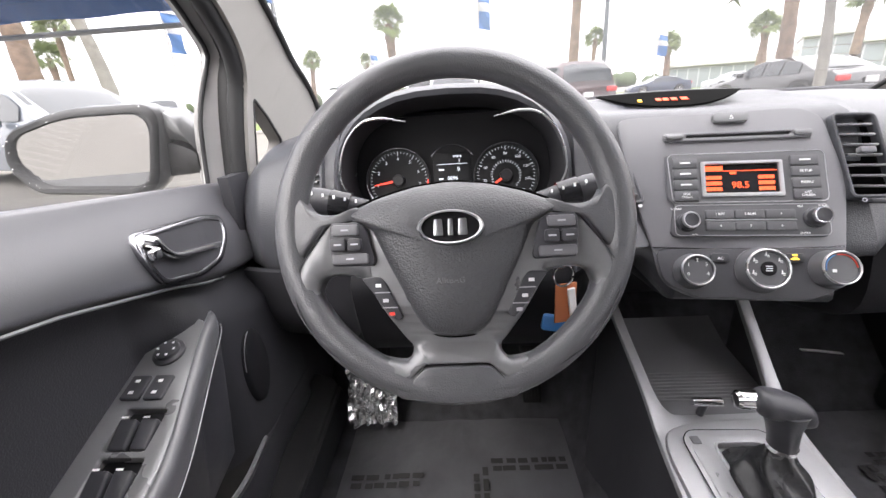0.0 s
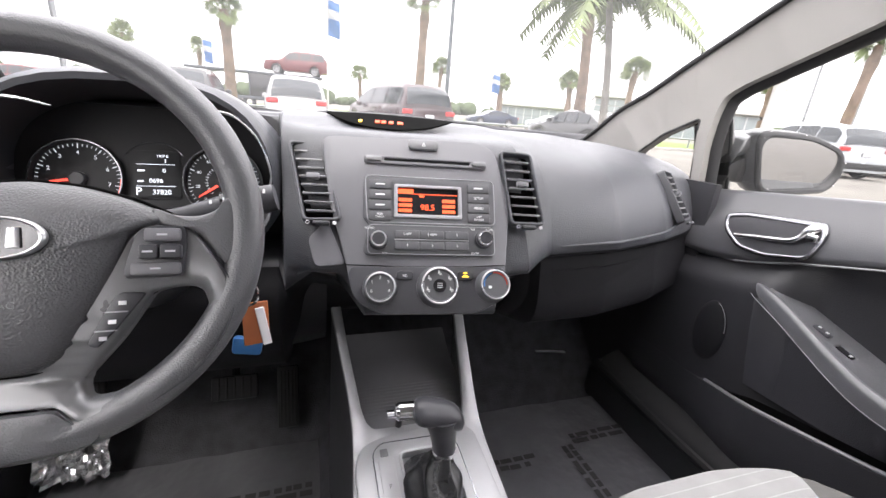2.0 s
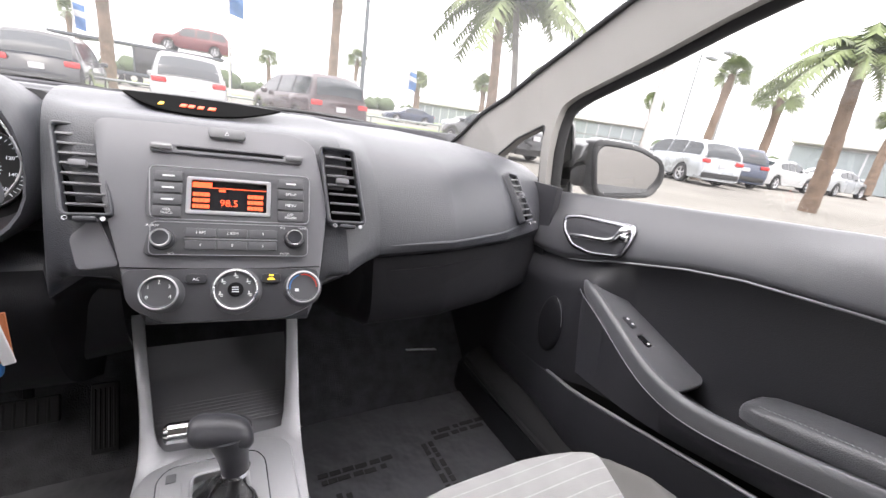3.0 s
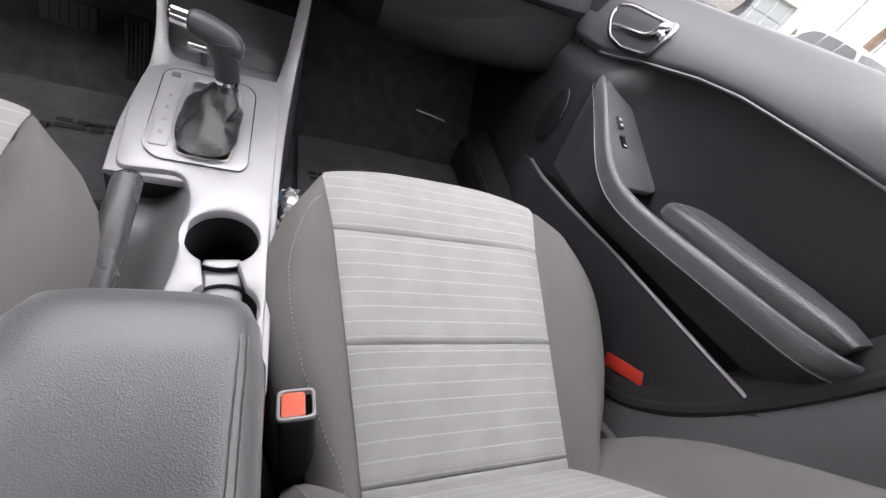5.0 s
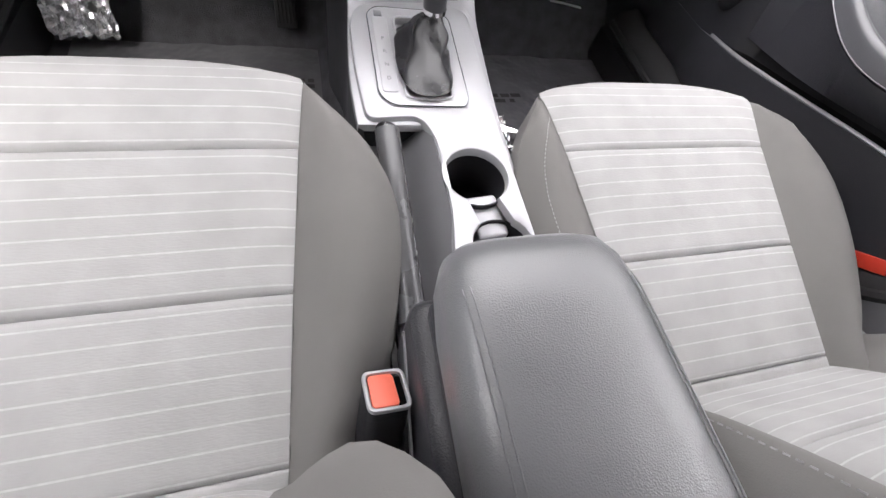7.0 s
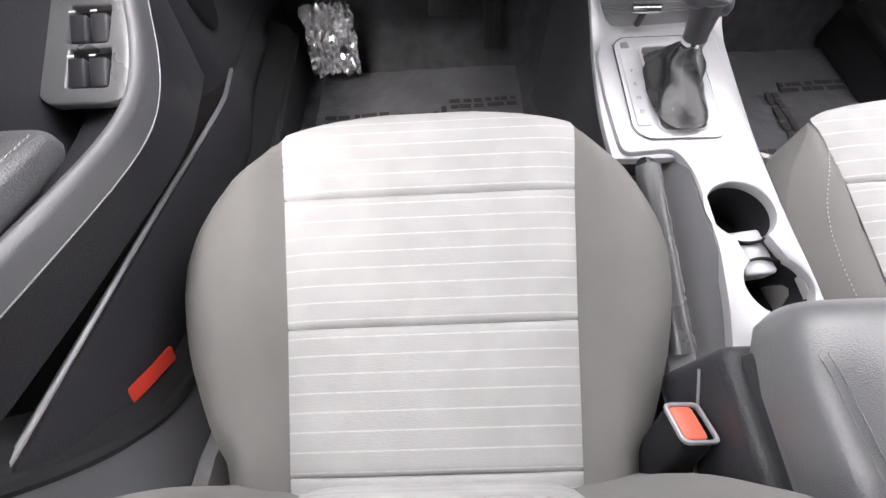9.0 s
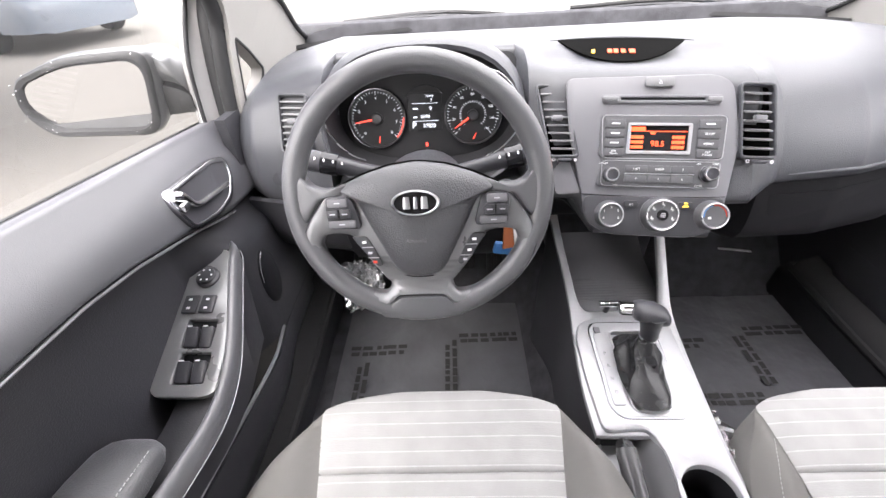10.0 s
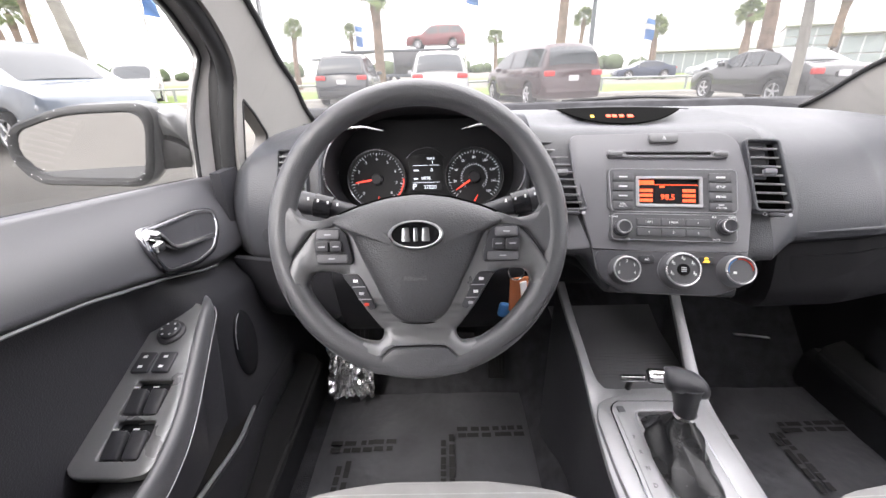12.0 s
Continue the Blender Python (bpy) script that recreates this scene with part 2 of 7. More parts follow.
def lathe(profile, n=32):
    """Turned about z; profile of (radius, z)."""
    rings = [[(r * math.cos(a), r * math.sin(a), z) for a in np.linspace(0, 2 * math.pi, n, endpoint=False)] for r, z in profile]
    if profile[0][0] > 0 and profile[-1][0] > 0:
        bm = loft([*rings, rings[0]], True, False)
        bmesh.ops.remove_doubles(bm, verts=bm.verts, dist=1e-6)
        return bm
    return loft(rings)


def rounded(poly, r, seg=5):
    """The polygon with its corners rounded off."""
    out, n = [], len(poly)
    for k in range(n):
        p, a, b = (Vector(poly[j % n]).to_2d() for j in (k, k - 1, k + 1))
        da, db = (a - p), (b - p)
        q = min(r, da.length * 0.45, db.length * 0.45)
        s, e = p + da.normalized() * q, p + db.normalized() * q
        for f in np.linspace(0, 1, seg):
            out.append(tuple((1 - f) ** 2 * s + 2 * f * (1 - f) * p + f * f * e))
    return out


def plate(outer, holes=(), depth=0.004, bevel=0.0, z=0.0):
    """A plate in the x-y plane with holes, its face at z + depth."""
    bm = bmesh.new()
    edges = []
    for loop in (outer, *holes):
        vs = [bm.verts.new((x, y, z)) for x, y in loop]
        edges += [bm.edges.new((vs[k - 1], vs[k])) for k in range(len(vs))]
    bmesh.ops.triangle_fill(bm, use_beauty=True, use_dissolve=False, edges=edges)
    got = bmesh.ops.extrude_face_region(bm, geom=bm.faces[:])
    top = [g for g in got["geom"] if isinstance(g, bmesh.types.BMVert)]
    bmesh.ops.translate(bm, verts=top, vec=(0, 0, depth))
    bmesh.ops.recalc_face_normals(bm, faces=bm.faces)
    if bevel:
        rim = [e for e in bm.edges if all(abs(v.co.z - z - depth) < 1e-6 for v in e.verts) and any(abs(f.normal.z) < 0.3 for f in e.link_faces)]
        bmesh.ops.bevel(bm, geom=rim, offset=bevel, segments=2, affect="EDGES", profile=0.5)
    return bm


def ellipse(cx, cy, rx, ry, n=32):
    return [(cx + rx * math.cos(a), cy + ry * math.sin(a)) for a in np.linspace(0, 2 * math.pi, n, endpoint=False)]


def rect(x0, y0, x1, y1, r=0.0):
    p = [(x0, y0), (x1, y0), (x1, y1), (x0, y1)]
    return rounded(p, r) if r else p


def sheet(f, nu, nv, thick=0.0, uv=None):
    """A surface from f(u, v), u and v from 0 to 1; uv gives the cloth's own lengths."""
    bm = bmesh.new()
    layer = bm.loops.layers.uv.new("UVMap")
    g = [[bm.verts.new(f(i / nu, j / nv)) for j in range(nv + 1)] for i in range(nu + 1)]
    for i in range(nu):
        for j in range(nv):
            face = bm.faces.new((g[i][j], g[i + 1][j], g[i + 1][j + 1], g[i][j + 1]))
            if uv:
                for lo, (a, b) in zip(face.loops, ((i, j), (i + 1, j), (i + 1, j + 1), (i, j + 1))):
                    lo[layer].uv = uv(a / nu, b / nv)
    if thick:
        bmesh.ops.recalc_face_normals(bm, faces=bm.faces)
        bmesh.ops.solidify(bm, geom=bm.faces[:], thickness=thick)
    return bm


def words(text, size, mat, parent, m, name="lettering", align="CENTER", depth=0.0002):
    """Flat raised letters in the built-in font."""
    cu = bpy.data.curves.new("t", "FONT")
    cu.body, cu.size, cu.align_x, cu.align_y, cu.extrude, cu.resolution_u = text, size, align, "CENTER", depth, 3
    tmp = bpy.data.objects.new("t", cu)
    scene.collection.objects.link(tmp)
    bpy.context.view_layer.update()
    me = bpy.data.meshes.new_from_object(tmp.evaluated_get(bpy.context.evaluated_depsgraph_get()))
    bpy.data.objects.remove(tmp)
    bm = bmesh.new()
    bm.from_mesh(me)
    bpy.data.meshes.remove(me)
    return part(name, bm, mat, parent, m=m)


def bars(boxes, mat, parent, m, name="marking", z=0.0, depth=0.0004):
    """Plain printed bars, each (x0, y0, x1, y1), as one marking."""
    out = bmesh.new()
    for x0, y0, x1, y1 in boxes:
        bmesh.ops.create_cube(out, size=1, matrix=Matrix.Translation(((x0 + x1) / 2, (y0 + y1) / 2, z + depth / 2)) @ Matrix.Diagonal((x1 - x0, y1 - y0, depth, 1)))
    return part(name, out, mat, parent, m=m)


def mirror_x(bm, on):
    """Across the car's middle, for the passenger's side."""
    if on:
        for v in bm.verts:
            v.co.x = 0.744 - v.co.x
        bmesh.ops.reverse_faces(bm, faces=bm.faces)
    return bm


def bulge(bm, amount, rx, ry):
    for v in bm.verts:
        v.co.z += amount * max(0.0, 1 - (v.co.x / rx) ** 2 - (v.co.y / ry) ** 2)
    return bm


def fine(bm, size):
    for _ in range(3):
        long = [e for e in bm.edges if e.calc_length() > size]
        if long:
            bmesh.ops.subdivide_edges(bm, edges=long, cuts=1)
    return bm


# ---- the car's shell ----
CX, MAT_Z = 0.372, 0.205


def floor_z(x, y):
    """Footwell floor: flat, rising to the toe board, with the tunnel in the middle."""
    toe = max(0.0, y - 0.98) * 1.15
    tun = 0.16 * math.exp(-(((x - 0.385) / 0.11) ** 4))
    return 0.19 + min(toe, 0.5) + tun * (1 if y < 1.1 else 1)


carpet = part("floor", sheet(lambda u, v: (-0.42 + 1.584 * u, -1.7 + 3.1 * v, floor_z(-0.42 + 1.584 * u, -1.7 + 3.1 * v)), 60, 80, 0.02), "carpet")
tagged(carpet, "black carpeted car floor rising to the toe board", "floor", kind="structure")
firewall = part("wall_north", rbox(1.62, 0.04, 0.55, 0.01, 2, (CX, 1.36, 0.72)), "carpet")
tagged(firewall, "dark felt bulkhead behind the dashboard", "wall", kind="structure")


def pillar_x(y, z, right=False):
    """Inner face of the pillar, in the driver's side coordinates."""
    return (0.0 if right else 0.015) - 0.425 + 0.16 * (z - 0.9) + 0.12 * (z - 1.50 + 0.47 * y + math.hypot(z - 1.50 + 0.47 * y, 0.03))


WS_EDGE = [(1.36, 0.955), (1.26, 1.005), (1.15, 1.075), (1.05, 1.125), (0.95, 1.185), (0.85, 1.24), (0.72, 1.305), (0.58, 1.365), (0.42, 1.42)]
DOOR_EDGE = [(0.30, 1.385), (0.42, 1.343), (0.54, 1.293), (0.65, 1.247), (0.74, 1.205), (0.80, 1.168), (0.849, 1.127), (0.872, 1.085), (0.868, 1.03), (0.864, 0.96), (0.868, 0.86)]
DOOR_EDGE_RIGHT = [(0.30, 1.352), (0.488, 1.282), (0.622, 1.220), (0.742, 1.165), (0.815, 1.128), (0.842, 1.092), (0.850, 0.99), (0.852, 0.86)]
QUARTER = [(0.893, 1.052), (0.950, 1.016), (1.018, 0.962), (1.008, 0.943), (0.965, 0.925), (0.893, 0.895)]
QUARTER_RIGHT = [(0.880, 1.066), (0.982, 1.020), (1.070, 0.962), (1.045, 0.940), (0.948, 0.913), (0.878, 0.900)]


WS_LINE = smooth_path(WS_EDGE, 60)


def lean_out(z):
    """The passenger's pillar stands a little wider at the top."""
    f = max(0.0, min(1.0, (z - 0.99) / 0.31))
    return 0.06 * f * f * (3 - 2 * f)


def pillar_face(y, z, right=False):
    """The trim's inner face: flush with the glass at its edge, rounding inboard away from it."""
    near = min(math.hypot(y - a, z - b) for a, b in WS_LINE)
    return pillar_x(y, z, right) + 0.012 * (1 - math.exp(-((near / 0.04) ** 2))) - (lean_out(z) if right else 0.0)


def a_pillar(right):
    side = thing("a_pillar", "grey-beige woven A-pillar trim with a small quarter window", "pillar", (CX + (0.78 if right else -0.78), 1.0, 0.9), kind="structure")
    door_edge = DOOR_EDGE_RIGHT if right else DOOR_EDGE
    door_line = smooth_path(door_edge, 60)
    quarter = rounded(QUARTER_RIGHT if right else QUARTER, 0.012)
    outer = [tuple(q) for q in smooth_path(WS_EDGE, 24)] + [tuple(q) for q in smooth_path(door_edge, 24)] + [(1.1, 0.84), (1.36, 0.88)]
    bm = plate(outer, [quarter], 0.03)
    bm = fine(fine(bm, 0.016), 0.016)
    for v in bm.verts:
        y, z, d = v.co
        v.co = (pillar_face(y, z, right) - d, y, z)
    part("pillar_trim", mirror_x(bm, right), "pillar", side, sharp=60)
    seal = smooth_path([(pillar_face(y, z, right) + 0.002, y, z) for y, z in WS_EDGE], 40)
    part("windscreen_seal", mirror_x(tube(seal, 0.0065, 8), right), "rubber", side, "black rubber seal")
    lip = [(pillar_face(y, z, right) - (0.034 if right else 0.022), y, z) for y, z in door_line]
    part("aperture_seal", mirror_x(tube(lip, 0.015, 10), right), "rubber", side, "black rubber door seal")
    q = [(pillar_face(y, z, right) - 0.001, y, z) for y, z in quarter]
    part("quarter_seal", mirror_x(tube(q, 0.003, 6, True), right), "rubber", side, "black rubber seal")
    g = bmesh.new()
    g.faces.new([g.verts.new((pillar_x(y, z, right) - 0.018, y, z)) for y, z in quarter])
    part("quarter_pane", mirror_x(g, right), "glass", side, "clear quarter glass").visible_shadow = False
    return side


a_pillar(False)
a_pillar(True)


def ws_point(u, v):
    y, z = smooth_path(WS_EDGE, 30)[min(29, int(v * 29))]
    x0, x1 = pillar_face(y, z), 0.744 - pillar_face(y, z, True)
    x = x0 + (x1 - x0) * u
    bow = 1 - (2 * u - 1) ** 2
    return (x, y + 0.10 * bow + 0.004, z + 0.035 * bow)


windscreen = part("windscreen", sheet(ws_point, 24, 29), "screen", sharp=80)
windscreen.visible_shadow = False
tagged(windscreen, "clear curved windscreen glass", "windscreen", kind="structure")
cowl = part("cowl", sheet(lambda u, v: (-0.42 + 1.584 * u, 1.27 + 0.13 * (1 - (2 * u - 1) ** 2) + 0.14 * v - 0.02, 0.955 + 0.03 * (1 - (2 * u - 1) ** 2) - 0.03 * v), 24, 4, 0.01), "rubber")
tagged(cowl, "black plastic cowl below the windscreen", "cowl", kind="structure")


def wiper(x0, x1, y0, y1, z):
    w = thing("windscreen_wiper", "black windscreen wiper lying on the cowl", "wiper", (x0, y0, z), "windscreen wipers")
    p = smooth_path([(x0, y0, z), ((x0 + x1) / 2, (y0 + y1) / 2 + 0.02, z + 0.02), (x1, y1, z + 0.012)], 10)
    part("arm", tube(p, 0.009, 6, flat=0.6), "satin", w)
    part("blade", tube([(a + 0.02, b - 0.02, c + 0.012) for a, b, c in p], 0.006, 6), "rubber", w, "black rubber blade")


wiper(0.25, -0.28, 1.44, 1.39, 0.968)
wiper(0.98, 0.40, 1.39, 1.44, 0.968)


# roof, rear and sides behind the seats
def roof_point(u, v):
    y = 0.50 - 2.2 * v
    w = 0.60 + 0.08 * min(1, v * 4)
    return (CX + w * (2 * u - 1), y, 1.385 + 0.07 * (1 - (2 * u - 1) ** 2) + 0.02 * math.sin(math.pi * min(1, v * 1.5)))


roof = part("ceiling", sheet(roof_point, 20, 20, 0.03), "pillar")
tagged(roof, "light grey cloth headliner of the car", "ceiling", kind="structure")
for right in (False, True):
    s = thing("side_wall", "grey trimmed body side behind the front door", "wall", (CX + (0.8 if right else -0.8), -0.6, 0.5), kind="structure")
    lower = rbox(0.07, 1.55, 0.70, 0.02, 2, (-0.44, -0.90, 0.56))
    part("side_panel", mirror_x(lower, right), "lower", s)
    bm = fine(plate([(-0.30, 0.90), (-0.24, 1.16), (-0.30, 1.40), (-1.69, 1.40), (-1.69, 0.90)], [rounded([(-0.40, 0.955), (-0.36, 1.15), (-0.42, 1.32), (-1.18, 1.30), (-1.36, 0.985)], 0.04)], 0.03), 0.1)
    for v in bm.verts:
        y, z, d = v.co
        v.co = (-0.425 + 0.16 * (z - 0.9) + d, y, z)
    part("upper_panel", mirror_x(bm, right), "pillar", s)
    g = bmesh.new()
    g.faces.new([g.verts.new((-0.425 + 0.16 * (z - 0.9) - 0.004, y, z)) for y, z in ((-0.38, 0.94), (-0.34, 1.15), (-0.40, 1.34), (-1.20, 1.32), (-1.38, 0.97))])
    part("rear_side_pane", mirror_x(g, right), "glass", s, "clear rear door window").visible_shadow = False
    post = loft([[(-0.47 + a + 0.16 * (z - 0.9), y - 0.28 * (z - 0.9) + b, z) for a, b in ((0, 0), (0.05, 0.01), (0.06, -0.06), (0.05, -0.15), (0, -0.16))] for y, z in ((-0.13, 0.86), (-0.13, 1.0), (-0.13, 1.2), (-0.13, 1.42))])
    part("b_pillar", mirror_x(post, right), "pillar", s)
    rail = rbox(0.06, 1.9, 0.09, 0.02, 2, (-0.335, -0.6, 1.39))
    part("roof_rail", mirror_x(rail, right), "pillar", s)
    scuff = loft([[(-0.42 + a, y, 0.26 + b) for a, b in ((-0.02, 0), (0.0, 0.05), (0.05, 0.055), (0.075, 0.03), (0.08, -0.06), (-0.02, -0.06))] for y in (-0.3, 0.0, 0.4, 0.8, 1.0)])
    part("sill_scuff", mirror_x(scuff, right), "lower", s, "dark grey sill trim")
    line = smooth_path([(-0.372, -0.10, 0.95), (-0.362, -0.078, 0.75), (-0.350, -0.048, 0.60), (-0.340, 0.0, 0.48), (-0.335, 0.075, 0.40), (-0.335, 0.25, 0.335), (-0.335, 0.6, 0.32), (-0.34, 0.95, 0.33)], 48)
    part("door_seal", mirror_x(tube(line, 0.012, 8), right), "rubber", s, "black rubber door seal")
    rims, jamb = [], []
    for k, (x, y, z) in enumerate(line):
        ty, tz = np.array(line[min(k + 1, 47)])[1:] - np.array(line[max(k - 1, 0)])[1:]
        q = math.hypot(ty, tz)
        ny, nz = tz / q, -ty / q
        w = float(np.interp(y, [-0.1, 0.0, 0.2], [0.20, 0.17, 0.07]))
        if y < 0.2:
            rims.append([(x + 0.006 + 0.034 * (1 - (1 - d) ** 2.2) - 0.02 * d**6, y + ny * (0.006 + w * d), z + nz * (0.006 + w * d)) for d in np.linspace(0, 1, 12)])
        jamb.append([(x + 0.004, y - ny * 0.004, z - nz * 0.004), (x - 0.002, y - ny * 0.03, z - nz * 0.03), (x - 0.05, y - ny * 0.05, z - nz * 0.05)])
    part("pillar_foot_trim", mirror_x(loft(rims, False, False), right), "foot", s, "dark grey moulded pillar foot trim", sharp=60)
    part("door_jamb", mirror_x(loft(jamb, False, False), right), "rubber", s, "black door jamb", sharp=60)
for right in (False, True):
    k = sheet(lambda u, v: (-0.425 + 0.03 * u, 0.80 + 0.58 * u, 0.18 + 0.74 * v), 6, 6, 0.02)
    tagged(part("kick_panel", mirror_x(k, right), "lower"), "black footwell side trim ahead of the door", "trim", kind="structure")
rear = part("wall_south", rbox(1.6, 0.05, 0.80, 0.02, 2, (CX, -1.68, 0.60)), "lower")
rear_glass = part("rear_window", sheet(lambda u, v: (CX + 0.70 * (2 * u - 1), -1.68 + 0.01 * v, 0.99 + 0.44 * v), 8, 4), "glass")
rear_glass.visible_shadow = False
tagged(rear_glass, "clear rear window glass", "window", kind="structure")
tagged(rear, "dark rear wall of the cabin", "wall", kind="structure")

# ---- the dashboard ----
ST_O = Vector((0.415, 0.692, 0.89))
ST_U = Vector((math.cos(radians(7.5)), -math.sin(radians(7.5)), 0))
ST_F = Vector((math.sin(radians(7.5)), math.cos(radians(7.5)), 0))
ST_V = ST_F * math.sin(radians(30)) + Vector((0, 0, math.cos(radians(30))))
STACK = basis(ST_O, ST_U, ST_V)


def stack_y(x, z):
    return 0.692 - 0.1317 * (x - 0.415) + 0.582 * (z - 0.89) + 0.004


def prof(*yz):
    return np.array(yz, float)


def stack_prof(x, bot=0.742):
    s = lambda z: (stack_y(x, z), z)
    return prof((1.33, 0.955), (1.20, 0.985), (1.03, 1.003), (0.905, 1.009), (0.84, 0.994), s(0.980), s(0.89), s(0.80), (stack_y(x, bot) + (0.05 if bot > 0.75 else 0), bot), (stack_y(x, bot) + 0.06, bot - 0.02), (0.78, min(bot - 0.03, 0.72)), (0.82, 0.65), (0.97, 0.58))


CLUSTER = prof((1.33, 0.955), (1.20, 0.985), (1.03, 1.0), (0.95, 1.005), (0.93, 1.0), (0.92, 0.985), (0.90, 0.89), (0.87, 0.81), (0.765, 0.785), (0.74, 0.76), (0.72, 0.71), (0.78, 0.57), (0.97, 0.45))
STATIONS = [
    (-0.435, prof((1.20, 0.895), (1.12, 0.905), (1.0, 0.905), (0.93, 0.90), (0.89, 0.89), (0.87, 0.875), (0.85, 0.845), (0.845, 0.80), (0.845, 0.76), (0.85, 0.74), (0.85, 0.72), (0.86, 0.60), (1.0, 0.5))),
    (-0.36, prof((1.28, 0.94), (1.17, 0.960), (1.02, 0.966), (0.91, 0.958), (0.86, 0.943), (0.825, 0.92), (0.79, 0.865), (0.775, 0.80), (0.775, 0.755), (0.79, 0.74), (0.79, 0.72), (0.82, 0.60), (0.98, 0.48))),
    (-0.23, prof((1.33, 0.955), (1.2, 0.985), (1.03, 1.0), (0.90, 0.995), (0.85, 0.98), (0.815, 0.955), (0.765, 0.88), (0.74, 0.80), (0.74, 0.75), (0.755, 0.735), (0.75, 0.71), (0.80, 0.58), (0.97, 0.46))),
    (-0.198, prof((1.33, 0.955), (1.2, 0.985), (1.03, 1.0), (0.90, 1.0), (0.84, 0.99), (0.81, 0.965), (0.77, 0.88), (0.745, 0.80), (0.74, 0.755), (0.75, 0.74), (0.74, 0.71), (0.79, 0.58), (0.97, 0.46))),
    (-0.188, CLUSTER),
    (0.188, CLUSTER),
    (0.198, prof((1.33, 0.955), (1.2, 0.985), (1.03, 1.003), (0.90, 1.01), (0.83, 1.0), (0.79, 0.975), (0.752, 0.89), (0.725, 0.80), (0.715, 0.75), (0.73, 0.735), (0.73, 0.71), (0.79, 0.60), (0.97, 0.5))),
    (0.24, stack_prof(0.24, 0.785)),
    (0.275, stack_prof(0.275, 0.78)),
    (0.312, stack_prof(0.312)),
    (0.51, stack_prof(0.51)),
    (0.545, stack_prof(0.545, 0.775)),
    (0.575, stack_prof(0.575, 0.785)),
    (0.64, prof((1.33, 0.955), (1.2, 0.985), (1.03, 1.0), (0.90, 1.0), (0.83, 0.99), (0.755, 0.955), (0.695, 0.89), (0.668, 0.825), (0.672, 0.802), (0.695, 0.794), (0.69, 0.775), (0.695, 0.66), (0.85, 0.60))),
    (0.80, prof((1.33, 0.955), (1.2, 0.985), (1.03, 0.998), (0.91, 0.99), (0.83, 0.975), (0.76, 0.94), (0.708, 0.88), (0.684, 0.825), (0.69, 0.802), (0.713, 0.794), (0.706, 0.775), (0.70, 0.66), (0.85, 0.60))),
    (0.97, prof((1.33, 0.95), (1.2, 0.975), (1.03, 0.985), (0.92, 0.978), (0.86, 0.962), (0.81, 0.935), (0.765, 0.875), (0.74, 0.818), (0.745, 0.80), (0.76, 0.79), (0.755, 0.772), (0.745, 0.66), (0.87, 0.60))),
    (1.09, prof((1.28, 0.94), (1.17, 0.965), (1.02, 0.97), (0.93, 0.96), (0.885, 0.94), (0.85, 0.915), (0.815, 0.86), (0.80, 0.815), (0.80, 0.80), (0.81, 0.785), (0.81, 0.77), (0.80, 0.66), (0.9, 0.60))),
    (1.178, prof((1.20, 0.93), (1.12, 0.945), (1.0, 0.95), (0.95, 0.94), (0.91, 0.925), (0.88, 0.90), (0.86, 0.85), (0.85, 0.81), (0.85, 0.80), (0.85, 0.785), (0.85, 0.77), (0.84, 0.66), (0.95, 0.60))),
]


def dash_rows():
    xs = sorted({*np.linspace(-0.435, 1.178, 100).round(4), *[s for s, _ in STATIONS]})
    keys = [s for s, _ in STATIONS]
    for x in xs:
        p = np.array([[np.interp(x, keys, [q[k][a] for _, q in STATIONS]) for a in (0, 1)] for k in range(13)])
        yield x, smooth_path(p, 61)


dashboard = thing("dashboard", "dark grey grained plastic car dashboard with air vents", "dashboard", (CX, 1.0, 0.6))
rows_ = list(dash_rows())
# rows past the cut turn black: the shade below the lip as colour
for name, cut, keep in (("dash_body", 43, lambda x: x <= 0.5751), ("passenger_dash", 38, lambda x: x >= 0.5749)):
    part(name, loft([[(x, y, z) for y, z in row[: cut + 1]] for x, row in rows_ if keep(x)], False, False), "dash", dashboard, sharp=50)
    part("dash_lip_shade", loft([[(x, y, z) for y, z in row[cut:]] for x, row in rows_ if keep(x)], False, False), "matte", dashboard, "lower dash blackened for the shade under its lip", sharp=50)


def dash_at(x, z):
    """The dash face's y at a height, for things set into it."""
    keys = [s for s, _ in STATIONS]
    p = [[np.interp(x, keys, [q[k][a] for _, q in STATIONS]) for a in (0, 1)] for k in range(4, 9)]
    return float(np.interp(z, [q[1] for q in p][::-1], [q[0] for q in p][::-1]))


# centre panel, hazard switch, CD slot
panel_out = rounded([(-0.165, 0.103), (0.085, 0.109), (0.113, 0.095), (0.134, 0.0), (0.124, -0.098), (0.116, -0.152), (0.075, -0.172), (-0.07, -0.172), (-0.112, -0.150), (-0.122, -0.098), (-0.150, 0.0)], 0.018)
part("centre_panel", plate(panel_out, [], 0.006, 0.0025, 0.002), "panel", dashboard, "charcoal centre panel", m=STACK)
groove = [(-0.122, -0.099), (-0.04, -0.101), (0.06, -0.1), (0.122, -0.097)]
part("panel_seam", tube([(x, y, 0.0085) for x, y in groove], 0.0009, 6), "darkchrome", dashboard, m=STACK)
part("panel_corner", plate(rounded([(-0.152, -0.03), (-0.123, -0.097), (-0.166, -0.102), (-0.178, -0.06)], 0.008), [], 0.004, 0.001, 0.0), "panel", dashboard, m=STACK)
hz = part("hazard_switch", plate(rounded(rect(-0.031, 0.088, 0.017, 0.104), 0.007), [], 0.006, 0.002, 0.008), "hazard", dashboard, "grey hazard light switch", m=STACK)
